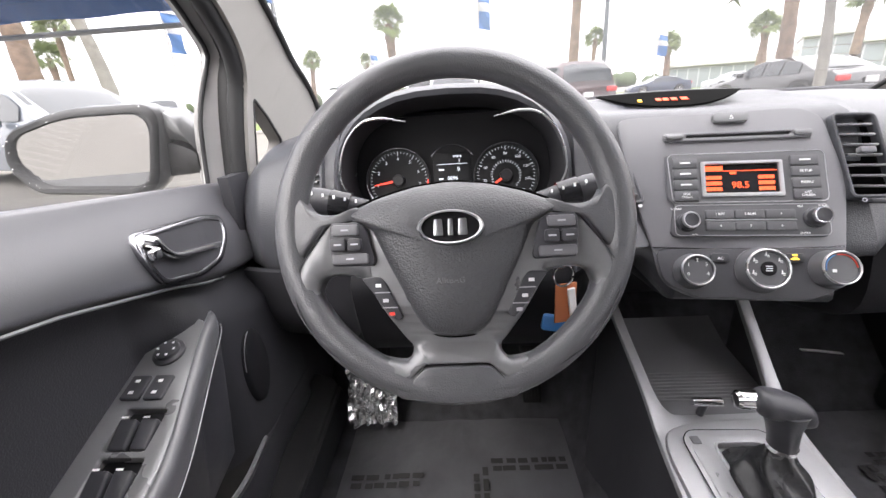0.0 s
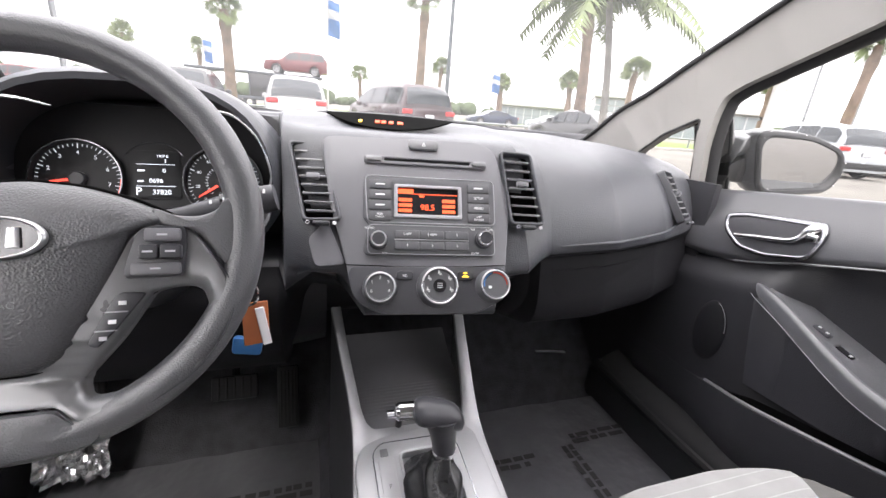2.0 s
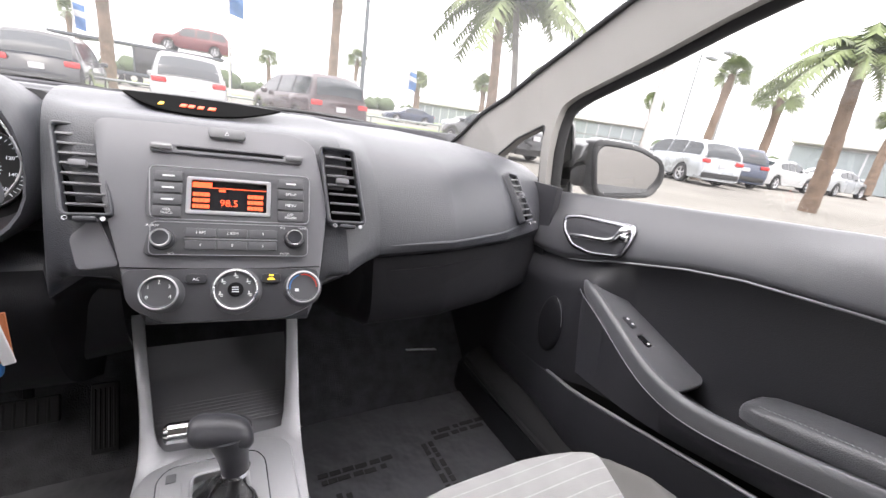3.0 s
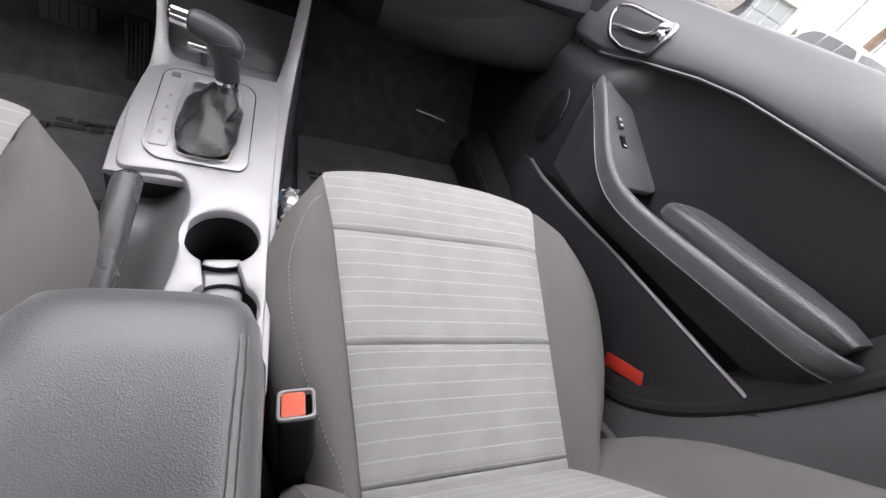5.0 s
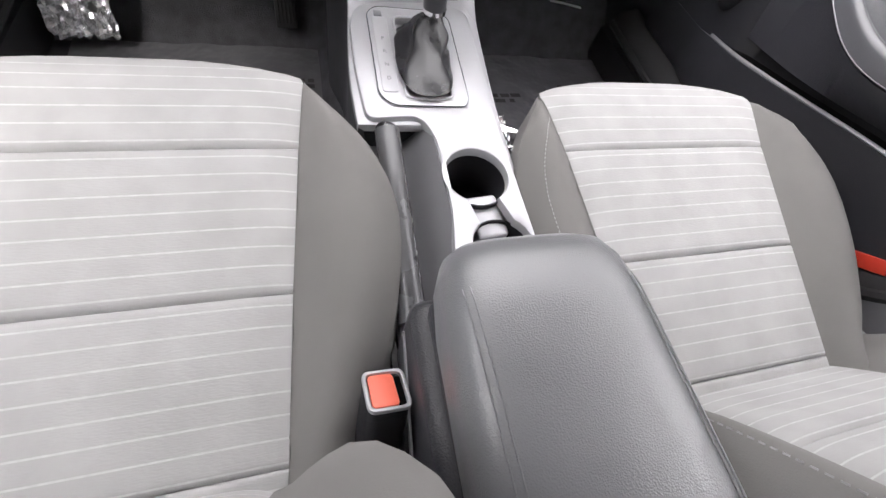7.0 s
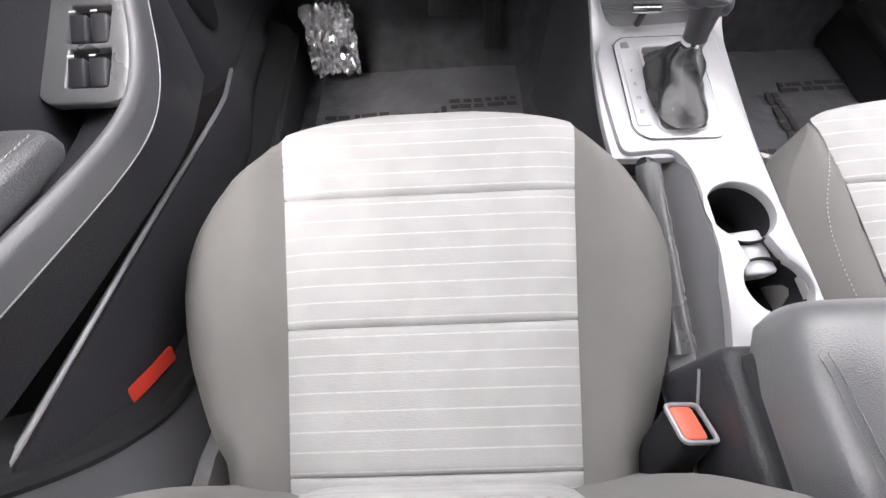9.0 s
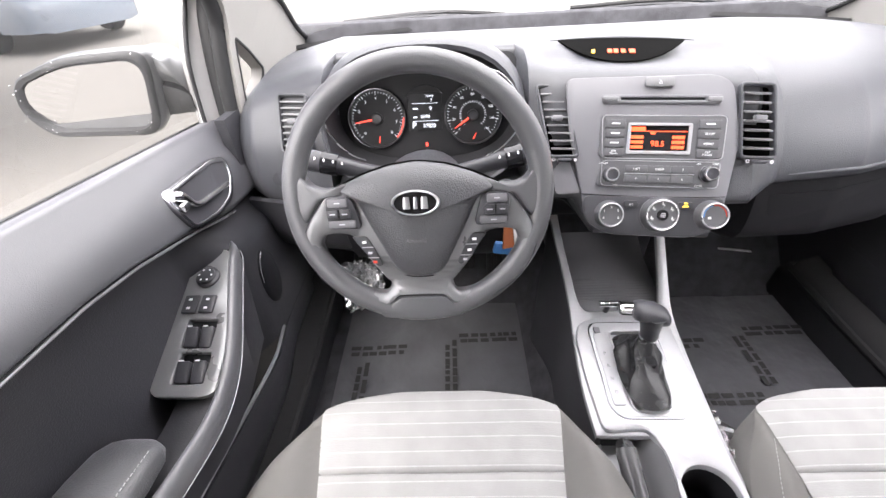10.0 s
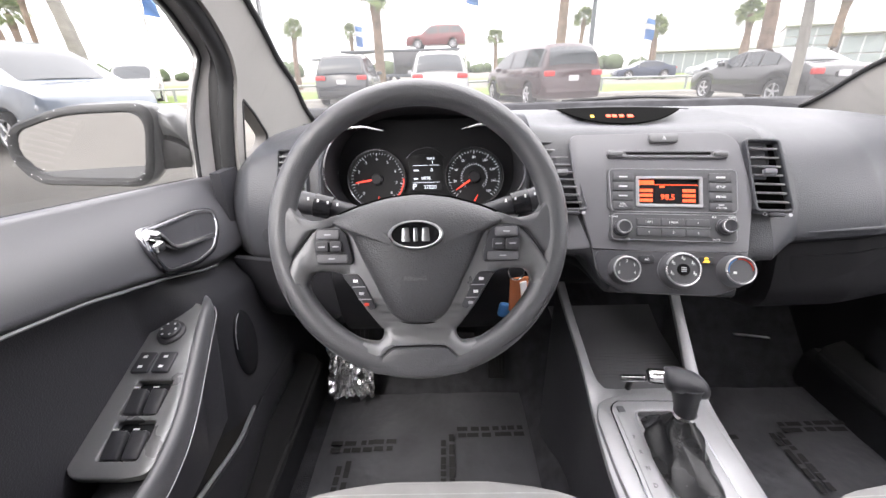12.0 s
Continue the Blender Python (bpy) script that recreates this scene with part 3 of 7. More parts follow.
part("warning_triangle", plate([(-0.010, 0.092), (-0.004, 0.092), (-0.007, 0.098)], [[(-0.009, 0.0926), (-0.005, 0.0926), (-0.007, 0.0965)]], 0.0005, 0, 0.0142), "white", hz, m=STACK)
part("slot_surround", plate(rounded(rect(-0.100, 0.0605, 0.097, 0.0745), 0.006), [rounded(rect(-0.069, 0.0655, 0.069, 0.070), 0.002)], 0.004, 0.0012, 0.008), "panel", dashboard, m=STACK)
part("disc_slot", plate(rect(-0.069, 0.0655, 0.069, 0.070), [], 0.0012, 0, 0.0072), "matte", dashboard, "black disc slot", m=STACK)
for x0, x1 in ((-0.098, -0.073), (0.072, 0.095)):
    part("slot_key", plate(rounded(rect(x0, 0.0635, x1, 0.0715), 0.003), [], 0.0035, 0.001, 0.0115), "trim", dashboard, m=STACK)


def air_vent(corners, slats, parent, yaw=0.0, wheel=True):
    """A vent in the dash: frame, black sheet for the shade behind, slats, a sliding tab and a thumb wheel. corners: TL,
    TR, BR, BL in the world.
    """
    tl, tr, br, bl = (Vector(c) for c in corners)
    o = (tl + tr + br + bl) / 4
    o = o + ((tr + br) - (tl + bl)).cross((tl + tr) - (bl + br)).normalized() * 0.0045
    m = basis(o, (tr + br) - (tl + bl), (tl + tr) - (bl + br))
    inv = m.inverted()
    q = [inv @ c for c in (bl, br, tr, tl)]
    poly = [(p.x, p.y) for p in q]
    c = Vector((sum(p[0] for p in poly) / 4, sum(p[1] for p in poly) / 4))
    grow = lambda d: [tuple(c + (Vector(p) - c) + Vector((math.copysign(d, p[0] - c.x), math.copysign(d, p[1] - c.y)))) for p in poly]
    v = part("air_vent", plate(rounded(grow(0.008), 0.010), [rounded(grow(0.0025), 0.005)], 0.0165, 0.003, -0.012), "dash", parent, "air vent with black slats", m=m)
    # flat black sheet: the shade between the slats put in as colour
    part("vent_shade", plate(rounded(grow(0.003), 0.004), [], 0.001, 0, -0.011), "void", v, m=m)
    y0, y1 = min(p[1] for p in poly), max(p[1] for p in poly)
    at = lambda y, side: float(np.interp(y, *zip(*sorted([(q[0].y, q[0].x), (q[3].y, q[3].x)] if side < 0 else [(q[1].y, q[1].x), (q[2].y, q[2].x)]))))
    for k in range(slats):
        y = y0 + (y1 - y0) * (k + 0.7) / (slats + 0.4)
        a, b = at(y, -1), at(y, 1)
        s = rbox(b - a, 0.0034, 0.010, 0.0012, 2, ((a + b) / 2, 0, -0.0005))
        bmesh.ops.rotate(s, verts=s.verts, cent=(0, 0, 0), matrix=Matrix.Rotation(radians(18), 3, "X"))
        bmesh.ops.translate(s, verts=s.verts, vec=(0, y, 0))
        part("slat", s, "trim", v, m=m)
    ym = (y0 + y1) / 2 + 0.004
    part("tab", rbox(0.019, 0.009, 0.010, 0.002, 2, ((at(ym, -1) + at(ym, 1)) / 2, ym, 0.007)), "panel", v, m=m)
    if wheel:
        yb = y0 - 0.012
        xm = (at(y0, -1) + at(y0, 1)) / 2
        part("thumb_wheel", rbox(0.024, 0.006, 0.010, 0.002, 2, (xm, yb, 0.005)), "satin", v, m=m)
        part("open_mark", plate(ellipse(xm - 0.019, yb, 0.003, 0.003, 12), [ellipse(xm - 0.019, yb, 0.0021, 0.0021, 12)], 0.0006, 0, 0.0085), "grey", v, m=m)
        part("closed_mark", plate(ellipse(xm + 0.019, yb, 0.003, 0.003, 12), [], 0.0006, 0, 0.0085), "grey", v, m=m)
    return v


air_vent([(0.548, 0.716, 0.968), (0.588, 0.710, 0.966), (0.597, 0.652, 0.872), (0.553, 0.658, 0.872)], 7, dashboard)
air_vent([(0.216, 0.774, 0.960), (0.254, 0.766, 0.960), (0.276, 0.693, 0.868), (0.235, 0.696, 0.868)], 8, dashboard)
air_vent([(0.996, 0.815, 0.938), (1.033, 0.836, 0.930), (1.067, 0.786, 0.845), (1.022, 0.760, 0.845)], 7, dashboard)
air_vent([(-0.285, 0.825, 0.950), (-0.236, 0.812, 0.952), (-0.228, 0.752, 0.868), (-0.280, 0.762, 0.868)], 8, dashboard)

# clock display under its brow on top of the panel
CLOCK = basis((0.380, 0.850, 1.001), (0.24, -0.045, 0.0), (0.03, 0.10, 0.024))
top = [(x, 0.046 - 0.010 * (x / 0.12) ** 2) for x in np.linspace(-0.118, 0.118, 14)]
bot = [(x, 0.036 - 0.084 * (1 - (abs(x) / 0.118) ** 2.2)) for x in np.linspace(0.114, -0.114, 28)]
part("clock_well", plate(top + bot, [], 0.003, 0, 0.003), "void", dashboard, "dark crescent clock display", m=CLOCK)
brow = [(x, 0.046 - 0.010 * (x / 0.12) ** 2, 0.005) for x in np.linspace(-0.134, 0.134, 24)]
part("clock_brow", tube(brow, [0.001 + 0.0025 * (1 - abs(k - 11.5) / 12) for k in range(24)], 8, flat=0.9), "dash", dashboard, m=CLOCK)
part("clock_digits", join(*[rbox(w, 0.014, 0.001, 0, 1, (x, -0.012, 0.0072)) for x, w in ((-0.022, 0.008), (-0.011, 0.008), (0.002, 0.008), (0.018, 0.010))]), "lcd_red", dashboard, "red lit digits", m=CLOCK)
part("clock_lamp", rbox(0.006, 0.012, 0.001, 0, 1, (-0.052, -0.014, 0.0072)), "amber", dashboard, m=CLOCK)

# glovebox and the groove above it
glove = part("glovebox_lid", sheet(lambda u, v: (0.60 + 0.52 * u, dash_at(0.60 + 0.52 * u, 0.80) + 0.010 - 0.006 * math.sin(math.pi * v) + 0.07 * abs(2 * u - 1) ** 8 + 0.04 * v**4, 0.767 - 0.125 * v), 36, 12, 0.012), "matte", dashboard, "black glovebox lid")
lip = [(x, dash_at(x, 0.823) - 0.003, 0.823 + 0.012 * max(0, (x - 0.95) / 0.15)) for x in np.linspace(0.66, 1.07, 24)]
part("dash_lip", tube(lip, [0.0008 + 0.0026 * min(1, k / 6) for k in range(24)], 8), "dash", dashboard)
part("knee_panel", sheet(lambda u, v: (-0.40 + 0.66 * u, 0.735 + 0.02 * v + 0.05 * abs(2 * u - 1) ** 2 + 0.05 * v**4, 0.752 - 0.17 * v), 24, 10, 0.012), "lower", dashboard, "black knee panel")
# light switch knob and key area at the left end
part("dimmer_knob", lathe([(0.0, 0.012), (0.014, 0.012), (0.016, 0.008), (0.017, 0.0)], 20), "satin", dashboard, m=basis((-0.315, 0.775, 0.80), (1, -0.1, 0), (0, 0.2, 1)))

# ---- car radio ----
radio = thing("car_radio", "charcoal car radio with a red lit display and two knobs", "car radio", STACK @ Vector((0, 0, 0)))
outer = rounded([(-0.099, 0.041), (0.108, 0.041), (0.108, -0.028), (0.103, -0.036), (0.106, -0.078), (0.100, -0.084), (-0.093, -0.084), (-0.098, -0.078), (-0.091, -0.036), (-0.099, -0.028)], 0.008)
part("bezel", plate(outer, [rounded(rect(-0.0475, -0.0205, 0.0475, 0.0225), 0.003)], 0.005, 0.0015, 0.008), "bezel", radio, m=STACK)
ring = [(x, y, 0.0128) for x, y in rounded([(-0.0975, 0.0395), (0.1065, 0.0395), (0.1065, -0.034), (-0.0925, -0.034)], 0.009)]
part("bezel_edge", tube(ring, 0.0009, 6, True), "silver", radio, m=STACK)
ring = [(x, y, 0.0128) for x, y in rounded([(-0.0915, -0.038), (0.1045, -0.038), (0.1045, -0.0825), (-0.0915, -0.0825)], 0.008)]
part("lower_edge", tube(ring, 0.0007, 6, True), "silver", radio, m=STACK)
part("display_frame", plate(rounded(rect(-0.053, -0.026, 0.053, 0.027), 0.003), [rounded(rect(-0.0475, -0.0205, 0.0475, 0.0225), 0.002)], 0.002, 0.0007, 0.013), "silver", radio, m=STACK)
disp = part("display", plate(rect(-0.0475, -0.0205, 0.0475, 0.0225), [], 0.001, 0, 0.010), "gloss", radio, "black display with red digits", m=STACK)
words("98.5", 0.0135, "lcd_red", disp, STACK @ Matrix.Translation((-0.001, -0.0085, 0.0113)), "frequency")
bars([(-0.0465, 0.013, -0.023, 0.0205), (-0.023, 0.0125, 0.0465, 0.0135), (-0.014, 0.008, -0.006, 0.0115)], "lcd_red", disp, STACK, "display_header", 0.0112)
for s in (0, 1):
    for k in range(3):
        bars([(-0.0455 + 0.068 * s + dx, -0.0175 + 0.0085 * k + 0.001, -0.0455 + 0.068 * s + dx + w, -0.0175 + 0.0085 * k + 0.0062) for dx, w in ((0.0, 0.0035), (0.0040, 0.0035), (0.008, 0.0048), (0.0132, 0.007))], "lcd_red", disp, STACK, "preset", 0.0112)
for side in (-1, 1):
    for k in range(4):
        x0, x1 = (-0.091, -0.0575) if side < 0 else (0.0625, 0.0985)
        y1 = 0.0325 - 0.0165 * k
        b = part("key", plate(rounded(rect(x0, y1 - 0.0142, x1, y1), 0.002), [], 0.0025, 0.0008, 0.0128), "bezel", radio, m=STACK)
        label = {(1, 1): "SETUP", (1, 2): "MENU"}.get((side, k))
        at = STACK @ Matrix.Translation(((x0 + x1) / 2, y1 - 0.007, 0.0154))
        if label:
            words(label, 0.0055, "white", b, at)
        elif k == 3:
            words("SEEK\nTRACK" if side < 0 else "CAT\nFOLDER", 0.0045, "white", b, at)
        else:
            bars([(-0.007, -0.0011, 0.007, 0.0011)], "white", b, at, "legend")
for k in range(6):
    x0 = -0.052 + 0.0385 * (k % 3)
    y0 = -0.0585 if k < 3 else -0.0755
    b = part("preset_key", plate(rounded(rect(x0, y0, x0 + 0.0375, y0 + 0.0125), 0.002), [], 0.003, 0.001, 0.0128), "bezel", radio, m=STACK)
    words(("1 RPT", "2 RDM", "3", "4", "5", "6")[k], 0.005, "white", b, STACK @ Matrix.Translation((x0 + 0.019, y0 + 0.0062, 0.0159)))
part("preset_rule", tube([(-0.052, -0.0605, 0.0145), (0.063, -0.0605, 0.0145)], 0.001, 6), "silver", radio, m=STACK)
for x, y in ((-0.076, -0.063), (0.086, -0.058)):
    k = part("knob", lathe([(0.0145, 0), (0.0145, 0.004), (0.0125, 0.006), (0.0118, 0.016), (0.0105, 0.0185), (0.0, 0.0175)], 28), "satin", radio, "round black knob", m=STACK @ Matrix.Translation((x, y, 0.0128)))
    part("knob_ring", lathe([(0.0119, 0.0150), (0.0121, 0.0165), (0.0108, 0.0192), (0.0094, 0.0188), (0.0094, 0.015)], 28), "arc", k, "chrome ring", m=STACK @ Matrix.Translation((x, y, 0.0128)))
for text, x, y in (("POWER", -0.089, -0.0435), ("TUNE", 0.097, -0.0415), ("FILE", 0.07, -0.0415), ("ENTER", 0.073, -0.0795), ("VOL", -0.066, -0.0815)):
    words(text, 0.0042, "white", radio, STACK @ Matrix.Translation((x, y, 0.0132)))

# ---- climate control ----
climate = thing("climate_control", "charcoal climate control panel with three round knobs", "climate control", STACK @ Vector((0.013, -0.13, 0)))
rim = rounded([(-0.1205, -0.102), (0.1225, -0.100), (0.1145, -0.152), (0.075, -0.1705), (-0.07, -0.1705), (-0.1105, -0.1495)], 0.015)
# fascia colour carries the shade of the stack's lower part
part("fascia", plate(rim, [], 0.003, 0.001, 0.008), "fascia", climate, m=STACK)
for j, (x, y, r) in enumerate(((-0.073, -0.134, 0.0225), (0.013, -0.1315, 0.0285), (0.098, -0.1295, 0.0235))):
    at = STACK @ Matrix.Translation((x, y, 0.0105))
    k = part("knob", lathe([(r * 1.12, 0), (r * 1.12, 0.003), (r * 1.02, 0.006), (r * 0.97, 0.020), (r * 0.93, 0.0225), (r * 0.80, 0.0225), (r * 0.78, 0.021), (0.0, 0.0212)], 40), "bezel", climate, "round black rotary knob", m=at)
    part("knob_ring", lathe([(r * 0.965, 0.0215), (r * 0.945, 0.0235), (r * 0.90, 0.0242), (r * 0.86, 0.0232), (r * 0.86, 0.021)], 40), "arc", k, "chrome ring", m=at)
    face = at @ Matrix.Translation((0, 0, 0.0213))
    if j == 0:
        for i, s in enumerate("01234"):
            a = radians(205 - 57 * i)
            words(s, 0.0065, "white", k, face @ Matrix.Translation((0.6 * r * math.cos(a), 0.6 * r * math.sin(a), 0)), "number")
    elif j == 1:
        part("mode_icons", join(*[rbox(w, h, 0.0004, 0, 1, (0.64 * r * math.cos(a) + dx, 0.64 * r * math.sin(a) + dy, 0.0003)) for a in (radians(t) for t in (200, 145, 90, 35, -20)) for dx, dy, w, h in ((0, 0, 0.0055, 0.0012), (-0.001, 0.0024, 0.0014, 0.0036), (0.0012, -0.0022, 0.003, 0.001))]), "white", k, m=face)
        part("centre_button", lathe([(r * 0.34, 0), (r * 0.33, 0.002), (0, 0.0022)], 24), "gloss", k, m=face)
        part("button_icon", join(*[rbox(0.008, 0.001, 0.0004, 0, 1, (0, dy, 0.0024)) for dy in (-0.003, 0, 0.003)]), "white", k, m=face)
    else:
        arc = [(0.76 * r * math.cos(a), 0.76 * r * math.sin(a), 0.0004) for a in np.linspace(radians(100), radians(0), 16)]
        part("warm_arc", tube(arc, 0.0009, 5), "red", k, "red warm arc", m=face)
        arc = [(0.76 * r * math.cos(a), 0.76 * r * math.sin(a), 0.0004) for a in np.linspace(radians(190), radians(110), 14)]
        part("cold_arc", tube(arc, 0.0009, 5), "blue", k, "blue cold arc", m=face)
        bars([(-0.011, -0.006, -0.006, -0.002)], "white", k, face, "window_icon")
for x, lab in ((-0.036, "AC"), (0.056, "")):
    b = part("key", plate(rounded(rect(x - 0.0125, -0.1205, x + 0.0125, -0.108), 0.005), [], 0.004, 0.0012, 0.0105), "satin", climate, m=STACK)
    if lab:
        words(lab, 0.0055, "white", b, STACK @ Matrix.Translation((x, -0.1155, 0.0147)))
    else:
        bars([(x - 0.005, -0.117, x + 0.005, -0.1155), (x - 0.003, -0.1155, x + 0.003, -0.114)], "amber", b, STACK, "air_icon", 0.0146)
        bars([(x - 0.003, -0.1115, x + 0.003, -0.1095)], "amber", b, STACK, "lit_lamp", 0.0146)

# ---- instrument cluster ----
cluster = thing("instrument_cluster", "black instrument cluster with two round gauges under a hood", "instrument cluster", (0, 0.85, 0.80))
tilt = radians(18)
GAUGE = basis((-0.004, 0.862, 0.886), (1, 0, 0), (0, math.sin(tilt), math.cos(tilt)))
arch = lambda w, h, d, y, n=36: [(-0.004 + w * math.copysign(abs(math.cos(a)) ** 0.75, math.cos(a)), y + 0.25 * (h * math.sin(a) if a <= math.pi else d * math.sin(a)), 0.90 + (h * abs(math.sin(a)) ** 0.85 if a <= math.pi else -d * abs(math.sin(a)) ** 0.8)) for a in np.linspace(0, 2 * math.pi, n, endpoint=False)]
part("cluster_housing", loft([arch(0.186, 0.136, 0.11, 0.752), arch(0.186, 0.130, 0.107, 0.785), arch(0.188, 0.115, 0.10, 0.85), arch(0.186, 0.11, 0.10, 0.885)], True, False), "hood", cluster, "matte black housing", sharp=60)
part("cluster_hood", loft([arch(0.186, 0.136, 0.11, 0.752), arch(0.190, 0.145, 0.114, 0.748), arch(0.199, 0.152, 0.118, 0.762), arch(0.206, 0.148, 0.118, 0.82), arch(0.21, 0.128, 0.115, 0.90), arch(0.20, 0.10, 0.10, 0.99)], True, False), "dash", cluster, "grained hood", sharp=60)
part("dial_plate", plate(rounded(rect(-0.196, -0.10, 0.196, 0.122), 0.03), [], 0.004, 0, -0.012), "dial", cluster, m=GAUGE)
for cx, top_n, red in ((-0.104, 8, True), (0.102, 160, False)):
    at = GAUGE @ Matrix.Translation((cx, 0, 0))
    r = 0.061
    g = part("gauge", lathe([(r, -0.010), (r * 1.01, 0.004), (r * 0.985, 0.006), (r * 0.96, 0.004), (r * 0.95, -0.004), (0, -0.004)], 56), "dial", cluster, "round black gauge with white figures", m=at)
    part("gauge_ring", lathe([(r * 1.0, 0.004), (r * 1.005, 0.0062), (r * 0.975, 0.0062), (r * 0.97, 0.004)], 56), "darkchrome", g, "dark chrome ring", m=at)
    n = 41
    part("tick_marks", join(*[moved(rbox(0.0072 if k % 5 == 0 else 0.0042, 0.0012 if k % 5 == 0 else 0.0007, 0.0004, 0), Matrix.Rotation(radians(225 - 270 * k / (n - 1)), 4, "Z") @ Matrix.Translation((0.052 if k % 5 == 0 else 0.0535, 0, -0.0034))) for k in range(n)]), "backlit", g, m=at)
    for k in range(9):
        a = radians(225 - 270 * k / 8)
        words(str(k if red else 20 * k), 0.0088 if red else 0.0072, "backlit", g, at @ Matrix.Translation((0.0415 * math.cos(a), 0.0415 * math.sin(a), -0.0034)), "number")
    if red:
        arc = [(0.0565 * math.cos(a), 0.0565 * math.sin(a), -0.003) for a in np.linspace(radians(0), radians(-45), 12)]
        part("red_zone", tube(arc, 0.0012, 5), "needle", g, "red zone", m=at)
    else:
        part("inner_ring_marks", join(*[moved(rbox(0.004, 0.001, 0.0004, 0), Matrix.Rotation(radians(225 - 270 * k / 26), 4, "Z") @ Matrix.Translation((0.027, 0, -0.0034))) for k in range(27)]), "backlit", g, m=at)
    ang = radians(189 if red else 214)
    nd = loft([[(d, s * w, z) for s, z in ((-1, 0.0), (1, 0.0), (1, 0.0015), (-1, 0.0015))] for d, w in ((-0.006, 0.0022), (0.03, 0.0015), (0.047, 0.0006))])
    part("needle", nd, "needle", g, "red needle", m=at @ Matrix.Rotation(ang, 4, "Z"))
    part("needle_cap", lathe([(0.0115, -0.003), (0.0115, 0.003), (0.0095, 0.005), (0, 0.005)], 28), "satin", g, m=at)
    small = part("small_gauge_needle", loft([[(d, s * w, z) for s, z in ((-1, 0.0), (1, 0.0), (1, 0.001), (-1, 0.001))] for d, w in ((0.0, 0.0012), (0.014, 0.0005))]), "needle", g, "short red needle", m=at @ Matrix.Translation((0.0, -0.050, -0.003)) @ Matrix.Rotation(radians(80 if red else 60), 4, "Z"))
    s = -1 if red else 1
    arc = smooth_path([(s * 0.069 - 0.002, 0.752, 0.999), (s * 0.108 - 0.002, 0.75, 1.006), (s * 0.141 - 0.002, 0.75, 1.000), (s * 0.171 - 0.002, 0.75, 0.968), (s * 0.185 - 0.002, 0.752, 0.918), (s * 0.172 - 0.002, 0.752, 0.884), (s * 0.146 - 0.002, 0.752, 0.856), (s * 0.12 - 0.002, 0.755, 0.842)], 44)
    part("chrome_arc", tube(arc, [0.0005 + 0.0011 * (math.sin(math.pi * (k + 1) / 45) ** 0.5 + max(0, 1 - abs(k - 7) / 7)) for k in range(44)], 8), "arc", cluster, "satin chrome arc")
scr = part("trip_screen", plate(rounded(rect(-0.036, -0.03, 0.036, 0.05), 0.006), [], 0.002, 0.0005, -0.008), "dial", cluster, "black trip display with white figures", m=GAUGE)
at = GAUGE @ Matrix.Translation((0, 0, -0.0056))
words("P", 0.018, "lcd_white", scr, at @ Matrix.Translation((-0.025, -0.018, 0)), "gear_letter")
words("TRIP B", 0.006, "lcd_white", scr, at @ Matrix.Translation((0.01, 0.041, 0)))
bars([(-0.028, 0.0268, 0.028, 0.0275), (-0.028, -0.0092, 0.028, -0.0085), (-0.026, 0.0155, -0.016, 0.018), (-0.026, -0.002, -0.018, 0.0005)], "lcd_white", scr, at, "screen_rules")
words("0", 0.010, "lcd_white", scr, at @ Matrix.Translation((0.012, 0.017, 0)), "figure")
words("0696", 0.010, "lcd_white", scr, at @ Matrix.Translation((0.000, 0.000, 0)), "figure")
words("37820", 0.011, "lcd_white", scr, at @ Matrix.Translation((0.008, -0.019, 0)), "figure")
words("1", 0.010, "lcd_white", scr, at @ Matrix.Translation((0.014, 0.033, 0)), "figure")
arc = [(0.05 * math.cos(a), 0.012 + 0.052 * math.sin(a), -0.006) for a in np.linspace(radians(35), radians(145), 24)]
part("screen_arc", tube(arc, 0.0006, 5), "darkchrome", cluster, m=GAUGE)
bars([(-0.002, -0.062, 0.003, -0.054)], "needle", scr, at, "belt_lamp")

# ---- steering column, stalks, key ----
WH = basis((0, 0.509, 0.906), (1, 0, 0), (0, math.sin(radians(24)), math.cos(radians(24))))
column = thing("steering_column", "black plastic steering column shroud", "steering column", (0, 0.70, 0.75))
part("shroud", loft([[(a * math.cos(t), b * math.sin(t) - 0.012, z) for t in np.linspace(0, 2 * math.pi, 28, endpoint=False)] for a, b, z in ((0.062, 0.055, -0.055), (0.07, 0.062, -0.09), (0.078, 0.07, -0.17), (0.075, 0.07, -0.28))]), "lower", column, m=WH)


def stalk(sign):
    s = thing("control_stalk", "black lighting control stalk on the steering column" if sign < 0 else "black wiper control stalk on the steering column", "stalk", WH @ Vector((sign * 0.08, 0.02, -0.12)), "column stalks")
    p = [(sign * 0.05, 0.018, -0.110), (sign * 0.10, 0.030, -0.108), (sign * 0.13, 0.038, -0.106), (sign * 0.178, 0.049, -0.102), (sign * 0.198, 0.053, -0.100)]
    part("arm", tube(p, [0.013, 0.013, 0.0145, 0.0178, 0.0165], 16, up=(0, 1, 0)), "satin", s, m=WH)
    part("twist_ring", tube([(sign * 0.140, 0.0405, -0.105), (sign * 0.166, 0.0465, -0.103)], 0.0186, 20, up=(0, 1, 0)), "gloss", s, m=WH)
    part("stalk_icons", join(*[rbox(0.0028, 0.0045, 0.0006, 0, 1, (sign * (0.128 + 0.0145 * k), 0.044 + 0.0032 * k, -0.106 + 0.0192 + 0.0009 * k)) for k in range(5)]), "white", s, m=WH)


